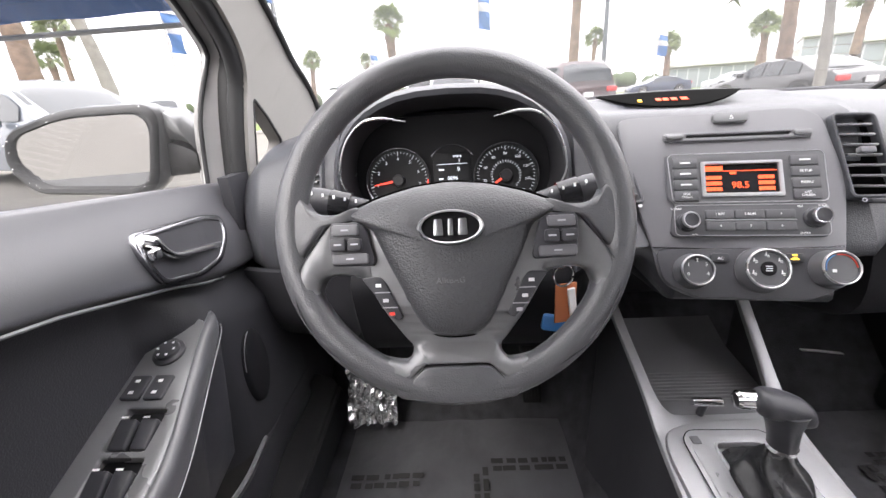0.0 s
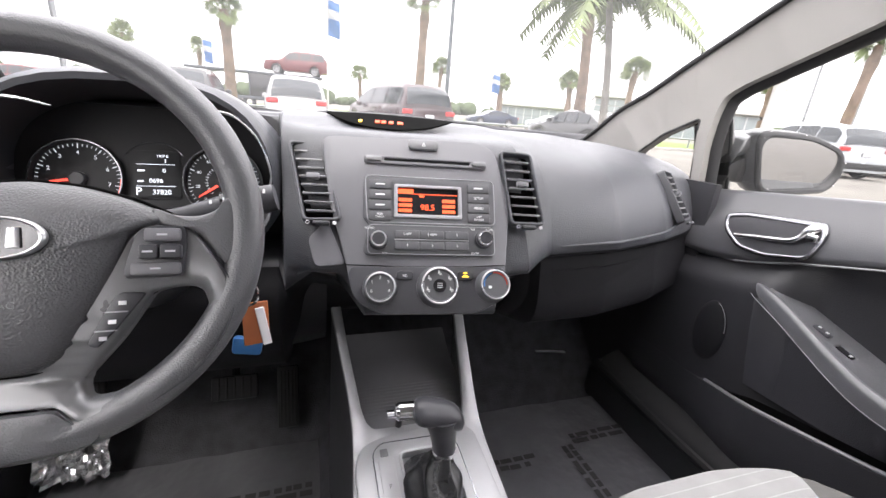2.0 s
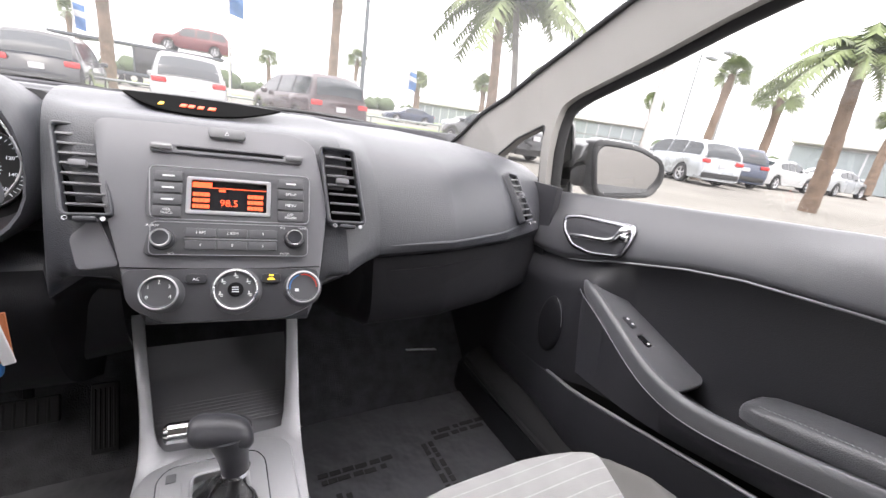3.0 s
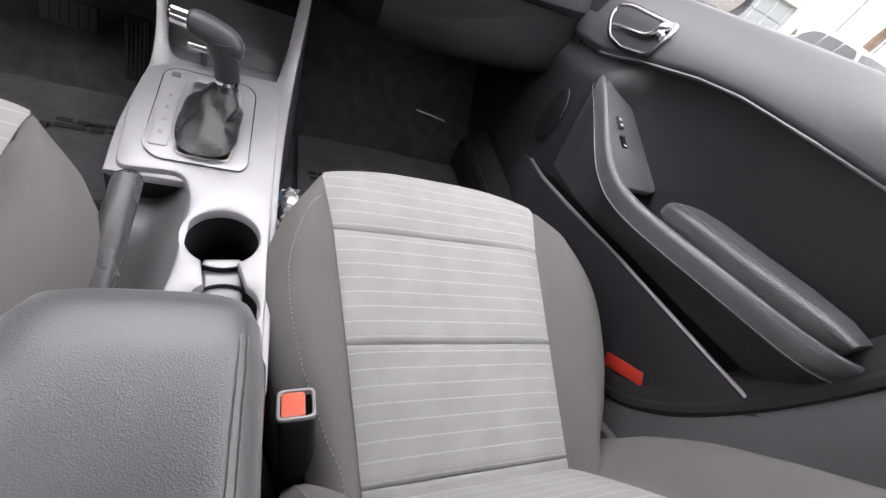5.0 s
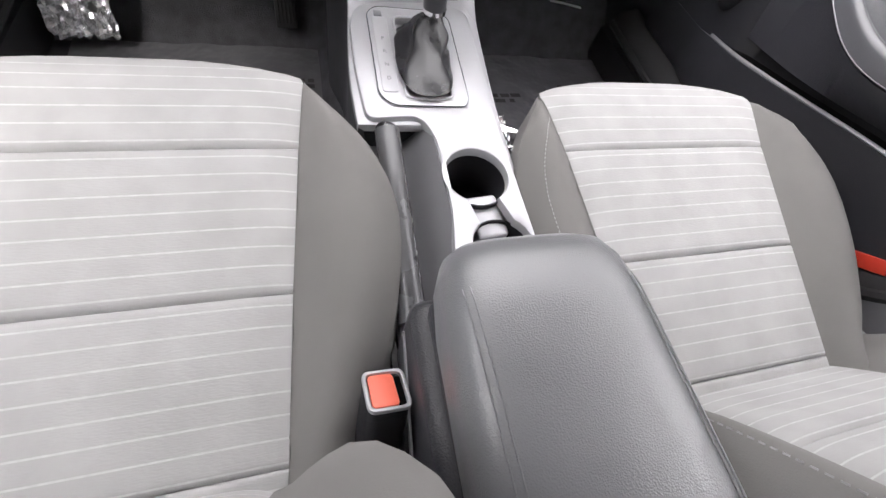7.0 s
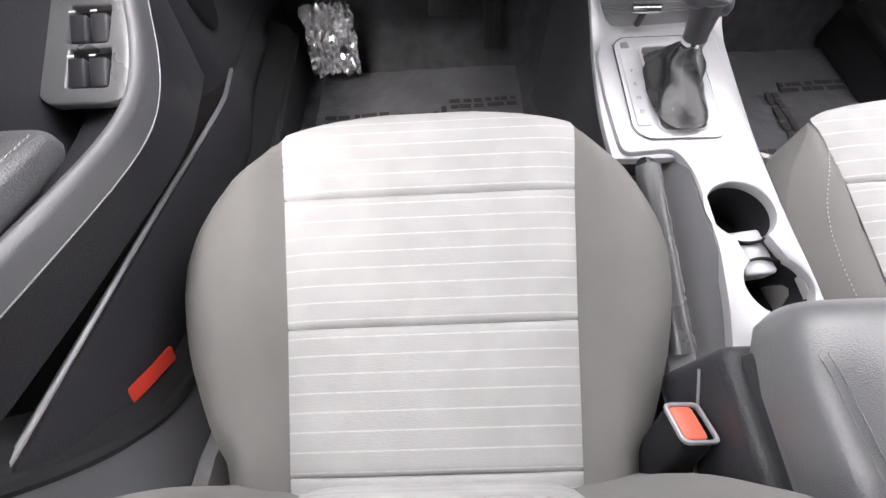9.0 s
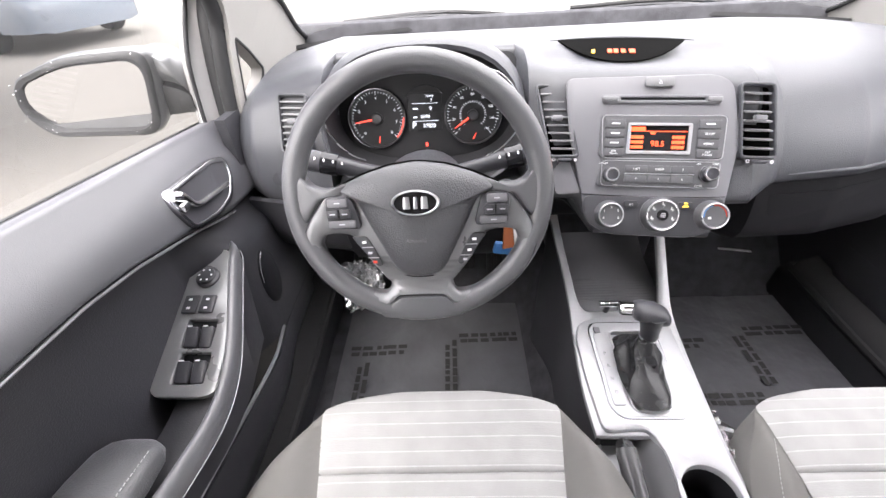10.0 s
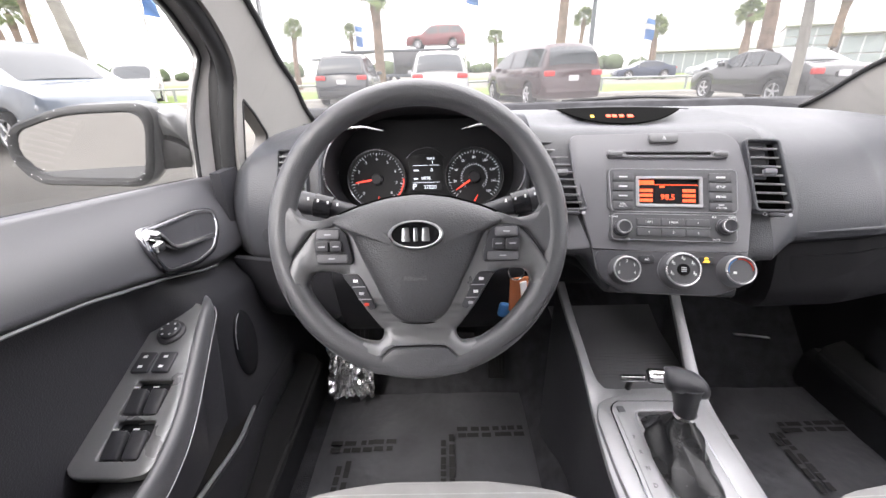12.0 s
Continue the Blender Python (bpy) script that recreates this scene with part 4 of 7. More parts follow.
stalk(-1)
stalk(1)
key = thing("car_key", "car key in the ignition with an orange tag and blue fob", "key", (0.165, 0.62, 0.83))
part("lock_barrel", lathe([(0.02, 0), (0.02, 0.012), (0.016, 0.016), (0, 0.016)], 24), "satin", key, m=basis((0.150, 0.672, 0.812), (1, 0, 0), (0, 0.3, 1)))
part("key_head", rbox(0.014, 0.03, 0.034, 0.006, 3, (0.152, 0.647, 0.804)), "darkchrome", key)
part("ring", tube([(0.155 + 0.014 * math.cos(a), 0.634, 0.778 + 0.018 * math.sin(a)) for a in np.linspace(0, 2 * math.pi, 20, endpoint=False)], 0.0016, 6, True), "chrome", key, "steel key ring")
part("tag", rbox(0.034, 0.003, 0.066, 0.001, 1), "orange", key, "orange-brown card tag", m=pose(0.162, 0.642, 0.728, 0, 0, 12))
part("tag_sleeve", rbox(0.012, 0.004, 0.06, 0.001, 1), "white", key, "white label", m=pose(0.172, 0.638, 0.725, 0, -8, 12))
part("fob", rbox(0.04, 0.012, 0.028, 0.005, 2), "blue", key, "blue fob", m=pose(0.148, 0.648, 0.690, 0, 10, 0))

# ---- steering wheel ----
wheel = thing("steering_wheel", "dark grey four-spoke steering wheel with buttons and an oval badge", "steering wheel", (0, 0.52, 0.90))
part("rim", tube([(0.178 * math.cos(a), 0.178 * math.sin(a), 0.0) for a in np.linspace(0, 2 * math.pi, 72, endpoint=False)], 0.0168, 16, True), "rim", wheel, "grained dark grey rim", m=WH, sharp=80)


half = [(0.0, 0.047), (0.0423, 0.0416), (0.0824, 0.0288), (0.117, 0.0125), (0.108, 0.005), (0.0885, -0.004), (0.0733, -0.0387), (0.0569, -0.0715), (0.0423, -0.1007), (0.0332, -0.1134), (0.018, -0.1215), (0.0, -0.1233)]
pad = rounded(half + [(-x, y) for x, y in half[-2:0:-1]], 0.012)


def pillow(bm, loop, drop, reach, top=0.0):
    """Lets a plate's face fall away smoothly towards its outline."""
    p = np.array(loop)
    q = np.roll(p, -1, 0)
    e = q - p
    for v in bm.verts:
        if v.co.z > 0:
            c = np.array((v.co.x, v.co.y))
            f = np.clip(((c - p) * e).sum(1) / (e * e).sum(1), 0, 1)[:, None]
            near = np.hypot(*(p + f * e - c).T).min()
            v.co.z -= drop * max(0.0, 1 - near / reach) ** 2 + top * max(0.0, v.co.y) ** 2
    return bm


def dome(loop, cx, cy, profile, back=0.0):
    """A rounded cushion over an outline: profile of (share of the outline, height); back tips the upper edge away."""
    rings = []
    for f, z in profile:
        rings.append([(cx + (x - cx) * f, cy + (y - cy) * f, z - back * max(0.0, cy + (y - cy) * f) ** 2) for x, y in loop])
    return loft(rings)


SOFT = ((1.0, -0.022), (1.0, 0.002), (0.992, 0.006), (0.975, 0.0095), (0.94, 0.0130), (0.88, 0.0160), (0.78, 0.0190), (0.62, 0.0217), (0.42, 0.0236), (0.2, 0.0244), (0.02, 0.0246))
part("airbag_cover", dome(pad, 0.0, -0.032, SOFT, 8.0), "pad", wheel, "grained airbag cover", m=WH, sharp=80)
# black tube laid in for the shade between cover and spokes
rim_gap = [(0.002 * (1 if x > 0 else -1) + x, y, 0.0045 - 8.0 * max(0.0, y) ** 2) for x, y in pad]
part("pad_gap_shade", tube(rim_gap, 0.0016, 6, True), "void", wheel, "black line for the shade in the gap round the airbag cover", m=WH)
words("AIRBAG", 0.0085, "panel", wheel, WH @ Matrix.Translation((-0.003, -0.0635, 0.0235)), "airbag_lettering", depth=0.0004)
hole = [(0.1455, -0.0697), (0.140, -0.057), (0.1255, -0.0532), (0.1017, -0.0569), (0.0926, -0.0678), (0.0744, -0.097), (0.0543, -0.1225), (0.047, -0.1335), (0.0507, -0.1444), (0.0598, -0.147), (0.0853, -0.1408), (0.1145, -0.1225), (0.1364, -0.097)]
hole = [tuple(q) for q in smooth_path(hole + hole[:1], 40)][:-1]
side = [(0.0, 0.010), (0.100, 0.012), (0.1328, 0.000), (0.16, -0.0387), (0.1674, -0.0605), (0.1638, -0.0897), (0.14, -0.1262), (0.1036, -0.1517), (0.0671, -0.1675), (0.0525, -0.1675), (0.034, -0.150)]
frame_out = rounded(side[1:] + [(-x, y) for x, y in side[:0:-1]], 0.006)
bm = fine(plate(frame_out, [hole, [(-x, y) for x, y in hole[::-1]]], 0.026, 0.003, -0.016), 0.009)
for loop in (hole, [(-x, y) for x, y in hole]):
    pillow(bm, loop, 0.008, 0.014)
for v in bm.verts:
    v.co.z += 0.005 * min(1, max(0, (math.hypot(v.co.x, v.co.y) - 0.12) / 0.04)) - 0.006 * max(0, 1 - abs(v.co.y + 0.128) / 0.03) * (abs(v.co.x) < 0.05)
part("spoke_frame", bm, "trim", wheel, "satin dark grey spoke frame", m=WH, sharp=50)
for s in (-1, 1):
    fl = lambda pts: [(s * x, y) for x, y in (pts if s > 0 else pts[::-1])]
    up_spoke = rounded(fl([(0.098, 0.0215), (0.118, 0.0125), (0.138, 0.0115), (0.155, 0.018), (0.164, 0.034), (0.176, 0.03), (0.178, -0.02), (0.166, -0.042), (0.136, -0.001), (0.100, 0.004)]), 0.012)
    part("upper_spoke", dome(up_spoke, s * 0.146, 0.0, ((1.0, -0.016), (1.0, 0.004), (0.97, 0.0085), (0.9, 0.0115), (0.75, 0.0135), (0.4, 0.0145), (0.02, 0.0145))), "rim", wheel, "grained upper spoke", m=WH, sharp=60)
    edge = [(s * x, y, 0.0148) for x, y in smooth_path([(0.136, -0.003), (0.16, -0.0395), (0.1680, -0.0605), (0.1645, -0.0897), (0.1405, -0.1268), (0.104, -0.1524), (0.0675, -0.1683), (0.0525, -0.1683), (0.036, -0.1525)], 40)]
    part("frame_seam", tube(edge, 0.0007, 5), "satin", wheel, m=WH)
    pod = rounded(fl([(0.129, 0.0015), (0.100, 0.002), (0.0908, -0.004), (0.0817, -0.0387), (0.0835, -0.0452), (0.1273, -0.0441), (0.130, -0.013)][::-1]), 0.005)
    up = WH @ Matrix.Translation((0, 0, 0.0135))
    p = part("switch_pod", plate(pod, [], 0.006, 0.0015, -0.002), "satin", wheel, "black button cluster", m=up)
    keys = [(0.098, -0.0125, 0.1265, -0.001), (0.0945, -0.0285, 0.109, -0.0155), (0.111, -0.0285, 0.1275, -0.0155), (0.088, -0.0425, 0.1265, -0.0315)]
    for k, (x0, y0, x1, y1) in enumerate(keys):
        b = part("button", plate(rounded(fl([(x0, y0), (x1, y0), (x1, y1), (x0, y1)]), 0.003), [], 0.0045 if k in (0, 3) else 0.007, 0.0012, 0.003), "satin" if k in (1, 2) else "panel", p, m=up)
        bars([(s * (x0 + x1) / 2 - 0.004, (y0 + y1) / 2 - 0.0008, s * (x0 + x1) / 2 + 0.004, (y0 + y1) / 2 + 0.0008)], "grey", b, up, "legend", 0.0076 if k in (0, 3) else 0.0101)
    strip = rounded(fl([(0.098, -0.0576), (0.078, -0.0566), (0.0715, -0.0642), (0.0543, -0.1007), (0.0610, -0.1043), (0.0744, -0.0897)][::-1]), 0.004)
    st = part("lower_switch", plate(strip, [], 0.004, 0.001, 0.0085), "satin", wheel, "black lower buttons", m=WH)
    for y, c in ((-0.066, "white"), (-0.082, "white" if s > 0 else "grey"), (-0.096, "grey" if s > 0 else "red")):
        x = 0.083 - 0.46 * (-0.066 - y) - 0.003
        bars([(s * x - 0.003, y - 0.0018, s * x + 0.003, y + 0.0018)], c, st, WH, "legend", 0.0126)
    for y in (-0.0735, -0.0895):
        x = 0.079 - 0.46 * (-0.066 - y)
        bars([(s * x - 0.0085, y - 0.0006, s * x + 0.0085, y + 0.0006)], "silver", st, WH, "divider", 0.0126)
base = rounded([(-0.034, -0.1525), (0.034, -0.1525), (0.054, -0.1695), (0.07, -0.170), (0.06, -0.184), (0.0, -0.190), (-0.06, -0.184), (-0.07, -0.170), (-0.054, -0.1695)], 0.005)
part("lower_cap", bulge(fine(plate(base, [], 0.012, 0.003, 0.003), 0.015), 0.003, 0.08, 0.3), "rim", wheel, "grained lower cap", m=WH)
EM = WH @ Matrix.Translation((-0.001, -0.009, 0.0245))
badge = part("badge", lathe([(0.034, -0.003), (0.034, 0.003), (0.032, 0.0052), (0.0295, 0.0042), (0.0295, 0.002), (0, 0.002)], 48), "gloss", wheel, "oval black and chrome badge", m=EM @ Matrix.Diagonal((1, 0.52, 1, 1)))
part("badge_ring", lathe([(0.0345, 0.001), (0.034, 0.004), (0.032, 0.0058), (0.0298, 0.005), (0.0295, 0.001)], 48), "arc", badge, "chrome ring", m=EM @ Matrix.Diagonal((1, 0.52, 1, 1)))
for x, w in ((-0.0125, 0.005), (0.0, 0.0028), (0.0125, 0.005)):
    part("badge_shape", plate(rounded([(x - w, -0.0085), (x + w, -0.0085), (x + 0.8 * w, 0.0085), (x - 0.8 * w, 0.0085)], 0.0015), [], 0.002, 0.0006, 0.002), "arc", badge, "plain silver shape", m=EM)
# ---- centre console ----
console = thing("centre_console", "silver-grey centre console with cup holders", "centre console", (0.39, 0.35, 0.25))


def top_z(y):
    return float(np.interp(y, [0.0, 0.13, 0.25, 0.37, 0.46, 0.57, 0.61, 0.66, 0.72, 0.79], [0.496, 0.503, 0.509, 0.517, 0.528, 0.541, 0.549, 0.580, 0.622, 0.672]))


def figure_eight():
    """The outline of two cup wells joined by a neck."""
    (ax, ay, ar), (bx, by, br) = (0.431, 0.254, 0.043), (0.441, 0.148, 0.039)
    pts = [(ax + ar * math.cos(a), ay + ar * math.sin(a)) for a in np.linspace(radians(-62), radians(242), 26)]
    pts += [(bx + br * math.cos(a), by + br * math.sin(a)) for a in np.linspace(radians(125), radians(415), 24)]
    return pts


# the outer frame: two rails that rise to the dash on either side of the tray
LEFT_EDGE = [(0.284, 0.350), (0.281, 0.42), (0.283, 0.48), (0.288, 0.54), (0.293, 0.60), (0.290, 0.66), (0.279, 0.734), (0.271, 0.79)]
RIGHT_EDGE = [(0.494, 0.055), (0.494, 0.28), (0.497, 0.43), (0.502, 0.53), (0.509, 0.62), (0.515, 0.67), (0.522, 0.73), (0.529, 0.79)]
TRAY_EDGE = [(0.289, 0.79), (0.296, 0.73), (0.306, 0.665), (0.311, 0.632), (0.321, 0.609), (0.345, 0.602), (0.465, 0.604), (0.479, 0.611), (0.486, 0.636), (0.493, 0.67), (0.501, 0.725), (0.510, 0.79)]
curve = lambda pts, n: [tuple(q) for q in smooth_path(pts, n)]
frame_plan = curve(LEFT_EDGE, 20) + curve(TRAY_EDGE, 34) + curve(RIGHT_EDGE[::-1], 24) + [(0.478, 0.055), (0.478, 0.345)]
bm = fine(plate(frame_plan, [], 0.012, 0.0035, -0.012), 0.03)
for v in bm.verts:
    v.co.z += top_z(v.co.y) - 0.007 * max(0.0, min(1.0, (0.61 - v.co.y) / 0.03))
part("console_frame", bm, "silver", console, "satin silver frame with two rails", sharp=40)
plan = rounded([(0.345, 0.586), (0.452, 0.592), (0.487, 0.575), (0.4865, 0.40), (0.4865, 0.055), (0.355, 0.055), (0.372, 0.12), (0.385, 0.20), (0.387, 0.315), (0.372, 0.357), (0.296, 0.352), (0.289, 0.45), (0.290, 0.54), (0.303, 0.575)], 0.018)
boot_hole = rounded(rect(0.357, 0.385, 0.425, 0.548), 0.012)
bm = fine(plate(plan, [figure_eight(), boot_hole], 0.014, 0.005, -0.012), 0.05)
for v in bm.verts:
    v.co.z += top_z(v.co.y) - (0.05 * max(0, abs(v.co.x - 0.40) - 0.075) if v.co.y < 0.3 else 0)
part("console_top", bm, "silver", console, "satin silver top", sharp=40)
for sx, line in ((-1, [(0.290, -0.35), (0.290, 0.348)] + curve(LEFT_EDGE, 16)), (1, [(0.4925, -0.35), (0.4925, 0.0)] + curve(RIGHT_EDGE, 22))):
    rings = []
    for x, y in line:
        top = (top_z(y) - 0.012) if (y > 0.349 or sx > 0) else 0.452
        rings.append([(x - sx * a, y, b) for a, b in ((0.001, top), (0.008, top), (0.008, 0.21), (-0.008, 0.21))])
    part("console_side", loft(rings), "lower", console, "black side panel", sharp=50)
# cup wells
for cx, cy, r, dep in ((0.431, 0.254, 0.044, 0.075), (0.441, 0.148, 0.040, 0.07)):
    part("cup_well", lathe([(r, -0.008), (r * 0.95, -dep), (0.0, -dep), (0.0, -dep - 0.003), (r * 0.97, -dep - 0.003), (r + 0.002, -0.008)], 32), "matte", console, "black cup well", m=Matrix.Translation((cx, cy, top_z(cy))))
part("cup_bridge", moved(rbox(0.044, 0.062, 0.030, 0.005, 3), pose(0.4365, 0.201, 0.477, 6, 0, 6)), "silver", console, "pale bridge between the cup wells")
# brake lever well at the driver's side, its wall curving down from the top


def lever_bed(u, v):
    y = 0.05 + 0.31 * v
    rise = max(0.0, (u - 0.42) / 0.58)
    floor = 0.428 + 0.03 * v
    return (0.290 + 0.0975 * u, y, floor + (top_z(y) - 0.004 - floor) * rise * rise * (3 - 2 * rise) ** 0.5 * 0.577 ** (1 - rise) + 0.02 * max(0.0, (0.16 - u) / 0.16) ** 2)


part("lever_well", sheet(lever_bed, 24, 16, 0.004), "well", console, "satin grey lever well", sharp=70)
part("well_back", rbox(0.09, 0.012, 0.09, 0.004, 2, (0.338, 0.361, 0.458)), "matte", console)
part("console_rear", rbox(0.19, 0.42, 0.36, 0.015, 3, (0.392, -0.15, 0.40)), "lower", console, "dark armrest base")
part("rear_seam", tube([(0.297, 0.045, 0.535), (0.2955, -0.02, 0.49), (0.2955, -0.1, 0.43)], 0.002, 6), "silver", console)
# gear gate
gate = [(0.318, 0.392), (0.336, 0.373), (0.441, 0.371), (0.449, 0.385), (0.449, 0.55), (0.436, 0.568), (0.332, 0.570), (0.318, 0.555)]
bm = plate(rounded(gate, 0.014), [boot_hole], 0.004, 0.0015, 0.0)
for v in bm.verts:
    v.co.z += top_z(v.co.y) + 0.001
part("gate_plate", bm, "silver", console, "silver gear gate plate")
ring = [(x, y, top_z(y) + 0.004) for x, y in rounded(gate, 0.014)]
part("gate_edge", tube(ring, 0.0010, 6, True), "darkchrome", console)
ring = [(x, y, top_z(y) + 0.005) for x, y in boot_hole]
part("boot_frame", tube(ring, 0.0024, 8, True), "silver", console, "silver frame")
strip = rounded(rect(0.324, 0.395, 0.347, 0.545), 0.005)
bm = plate(strip, [], 0.003, 0.001, 0.004)
for v in bm.verts:
    v.co.z += top_z(v.co.y)
sc = part("gear_scale", bm, "scale", console, "pale grey gear scale")
bm = rbox(0.012, 0.014, 0.004, 0.0015, 2, (0.3345, 0.551, top_z(0.551) + 0.006))
part("lock_release", bm, "panel", console)
for k, s in enumerate("PRND"):
    y = 0.497 - 0.026 * k
    words(s, 0.009, "hazard", sc, basis((0.3355, y, top_z(y) + 0.0075), (1, 0, 0), (0, 1, 0.12)), "gear_letter")

# storage tray between the rails
part("tray", sheet(lambda u, v: (0.298 - 0.020 * v + (0.198 + 0.042 * v) * u, 0.596 + 0.26 * v, 0.538 + 0.010 * v + 0.07 * max(0, v - 0.72)), 8, 20, 0.006), "tray", console, "black ribbed tray")
for k in range(9):
    y = 0.634 + 0.008 * k
    part("tray_rib", rbox(0.182, 0.0034, 0.0016, 0.0007, 1, (0.398, y, 0.5455 + 0.04 * (y - 0.612))), "tray", console)

armrest = thing("console_armrest", "black leather padded centre armrest with white stitching", "armrest", (0.395, -0.13, 0.56))


def lid_ring(y, w, h, z0):
    n = 36
    return [(0.396 + w * math.copysign(abs(math.cos(a)) ** 0.5, math.cos(a)), y, z0 + h * math.copysign(abs(math.sin(a)) ** 0.65, math.sin(a))) for a in np.linspace(0, 2 * math.pi, n, endpoint=False)]


part("lid", loft([lid_ring(y, w, h, 0.612) for y, w, h in ((0.084, 0.045, 0.012), (0.080, 0.06, 0.024), (0.070, 0.073, 0.037), (0.050, 0.081, 0.046), (0.01, 0.086, 0.05), (-0.08, 0.088, 0.051), (-0.2, 0.09, 0.051), (-0.32, 0.088, 0.05), (-0.36, 0.08, 0.04))]), "leather", armrest, "black leather lid", sharp=70)
for x in (0.3245, 0.330, 0.462, 0.4675):
    z = 0.612 + 0.051 * (1 - (abs(x - 0.396) / 0.0885) ** 4.0) ** 0.325 + 0.0004
    p = smooth_path([(x, 0.03, z - 0.004), (x, 0.005, z - 0.0012), (x, -0.08, z), (x, -0.2, z + 0.0002), (x, -0.32, z - 0.001)], 70)
    part("seam_roll", tube(p[4:], 0.0006, 6), "leather", armrest)
    part("stitching", join(*[rbox(0.0007, 0.0026, 0.0005, 0, 1, tuple(q)) for q in p]), "thread", armrest, "pale stitching")
part("hinge_body", rbox(0.165, 0.40, 0.05, 0.01, 2, (0.394, -0.15, 0.572)), "lower", armrest)

shifter = thing("gear_shifter", "black gear lever with a chrome button and leather boot", "gear lever", (0.39, 0.46, 0.53))
KN = Vector((0.394, 0.502, 0.654))


def boot_ring(f):
    cx, cy, z = 0.391 + 0.018 * f, 0.463 + 0.037 * f, 0.533 + 0.052 * f
    wx, wy = 0.027 * (1 - f) ** 1.6 + 0.0140, 0.069 * (1 - f) ** 1.5 + 0.0150
    fold = 1 + 0.16 * math.sin(11 * f + 0.7) * min(1, 3 * f)
    return [(cx + wx * (1 + 0.9 * math.sin(5 * a + 6 * f) * (1 - f) * f) * math.copysign(abs(math.cos(a)) ** 0.7, math.cos(a)) * fold, cy + wy * (1 + 0.6 * math.sin(4 * a + 9 * f) * (1 - f) * f) * math.copysign(abs(math.sin(a)) ** 0.7, math.sin(a)), z) for a in np.linspace(0, 2 * math.pi, 40, endpoint=False)]


part("boot", loft([boot_ring(f) for f in np.linspace(0, 1, 16)]), "boot", shifter, "folded black leather boot", sharp=80)
part("collar", tube([(0.409, 0.500, 0.583), (0.4088, 0.500, 0.589)], 0.0172, 20), "chrome", shifter, "chrome collar")
part("neck", tube([(0.4088, 0.500, 0.588), (0.4075, 0.501, 0.602), (0.405, 0.502, 0.620), (0.403, 0.502, 0.636), (0.402, 0.502, 0.648)], [0.0165, 0.0172, 0.0195, 0.024, 0.026], 22), "satin", shifter)


def knob_ring(s):
    x = -0.036 + 0.072 * s
    r = 0.0190 * (1 - abs(2 * s - 1) ** 4.5) ** 0.4
    return [(KN.x + x, KN.y + r * 1.15 * math.cos(a) - 0.03 * (s - 0.5) ** 2, KN.z + r * math.sin(a) + 0.008 - 0.024 * s) for a in np.linspace(0, 2 * math.pi, 24, endpoint=False)]


part("knob", loft([knob_ring(s) for s in np.linspace(0.03, 0.985, 16)]), "satin", shifter, "satin black handle", sharp=80)
part("release_button", tube([(KN.x - 0.030, KN.y, KN.z + 0.005), (KN.x - 0.054, KN.y - 0.001, KN.z + 0.008), (KN.x - 0.057, KN.y - 0.001, KN.z + 0.008)], [0.0120, 0.0115, 0.0085], 18, up=(0, 1, 0)), "chrome", shifter, "chrome release button")

lever = thing("parking_brake", "black parking brake lever lying in its well", "parking brake", (0.32, 0.09, 0.46))
part("grip", tube(smooth_path([(0.319, 0.075, 0.470), (0.319, 0.16, 0.488), (0.319, 0.25, 0.509), (0.319, 0.314, 0.523), (0.319, 0.321, 0.525)], 16), [0.0165] * 13 + [0.0165, 0.0155, 0.010], 16), "lever", lever, sharp=70)
part("lever_base", rbox(0.04, 0.05, 0.03, 0.008, 2, (0.322, 0.07, 0.447)), "silver", lever, "silver-grey base")


# ---- seats ----
def insert_half(y):
    return float(np.interp(y, [-0.08, -0.047, 0.115, 0.277, 0.373, 0.40], [0.160, 0.164, 0.177, 0.192, 0.203, 0.206]))


def ease(v):
    """Rows drawn closer towards both ends."""
    return 0.5 - 0.5 * math.cos(math.pi * v)


def cushion_z(x, y, half, out):
    """Top of the cushion over x from its middle: flat insert, then a bolster that rolls over its outer edge."""
    z = 0.514 + 0.25 * (y - 0.2)
    b, w = abs(x) - half, max(out - half, 0.002)
    if b > 0:
        tall = min(1.0, w / 0.075)
        roll = min(0.05, 0.6 * w)
        z += tall * (0.034 * math.sin(min(1, b / min(0.055, 0.55 * w)) * math.pi / 2) - 0.034 * (max(0, b - (w - roll)) / roll) ** 2.2)
    z -= 1.1 * max(0, y - 0.355) ** 1.35
    return z


def stitches(pts, size=0.0006, n=70):
    """Short stitches along a seam."""
    out = bmesh.new()
    p = smooth_path(pts, n)
    for a, b in zip(p, p[1:]):
        d = Vector(b) - Vector(a)
        m = basis((Vector(a) + Vector(b)) / 2, d, Vector((0.3, 0.1, 1)))
        bmesh.ops.create_cube(out, size=1, matrix=m @ Matrix.Diagonal((d.length * 0.55, size * 1.6, size, 1)))
    return out


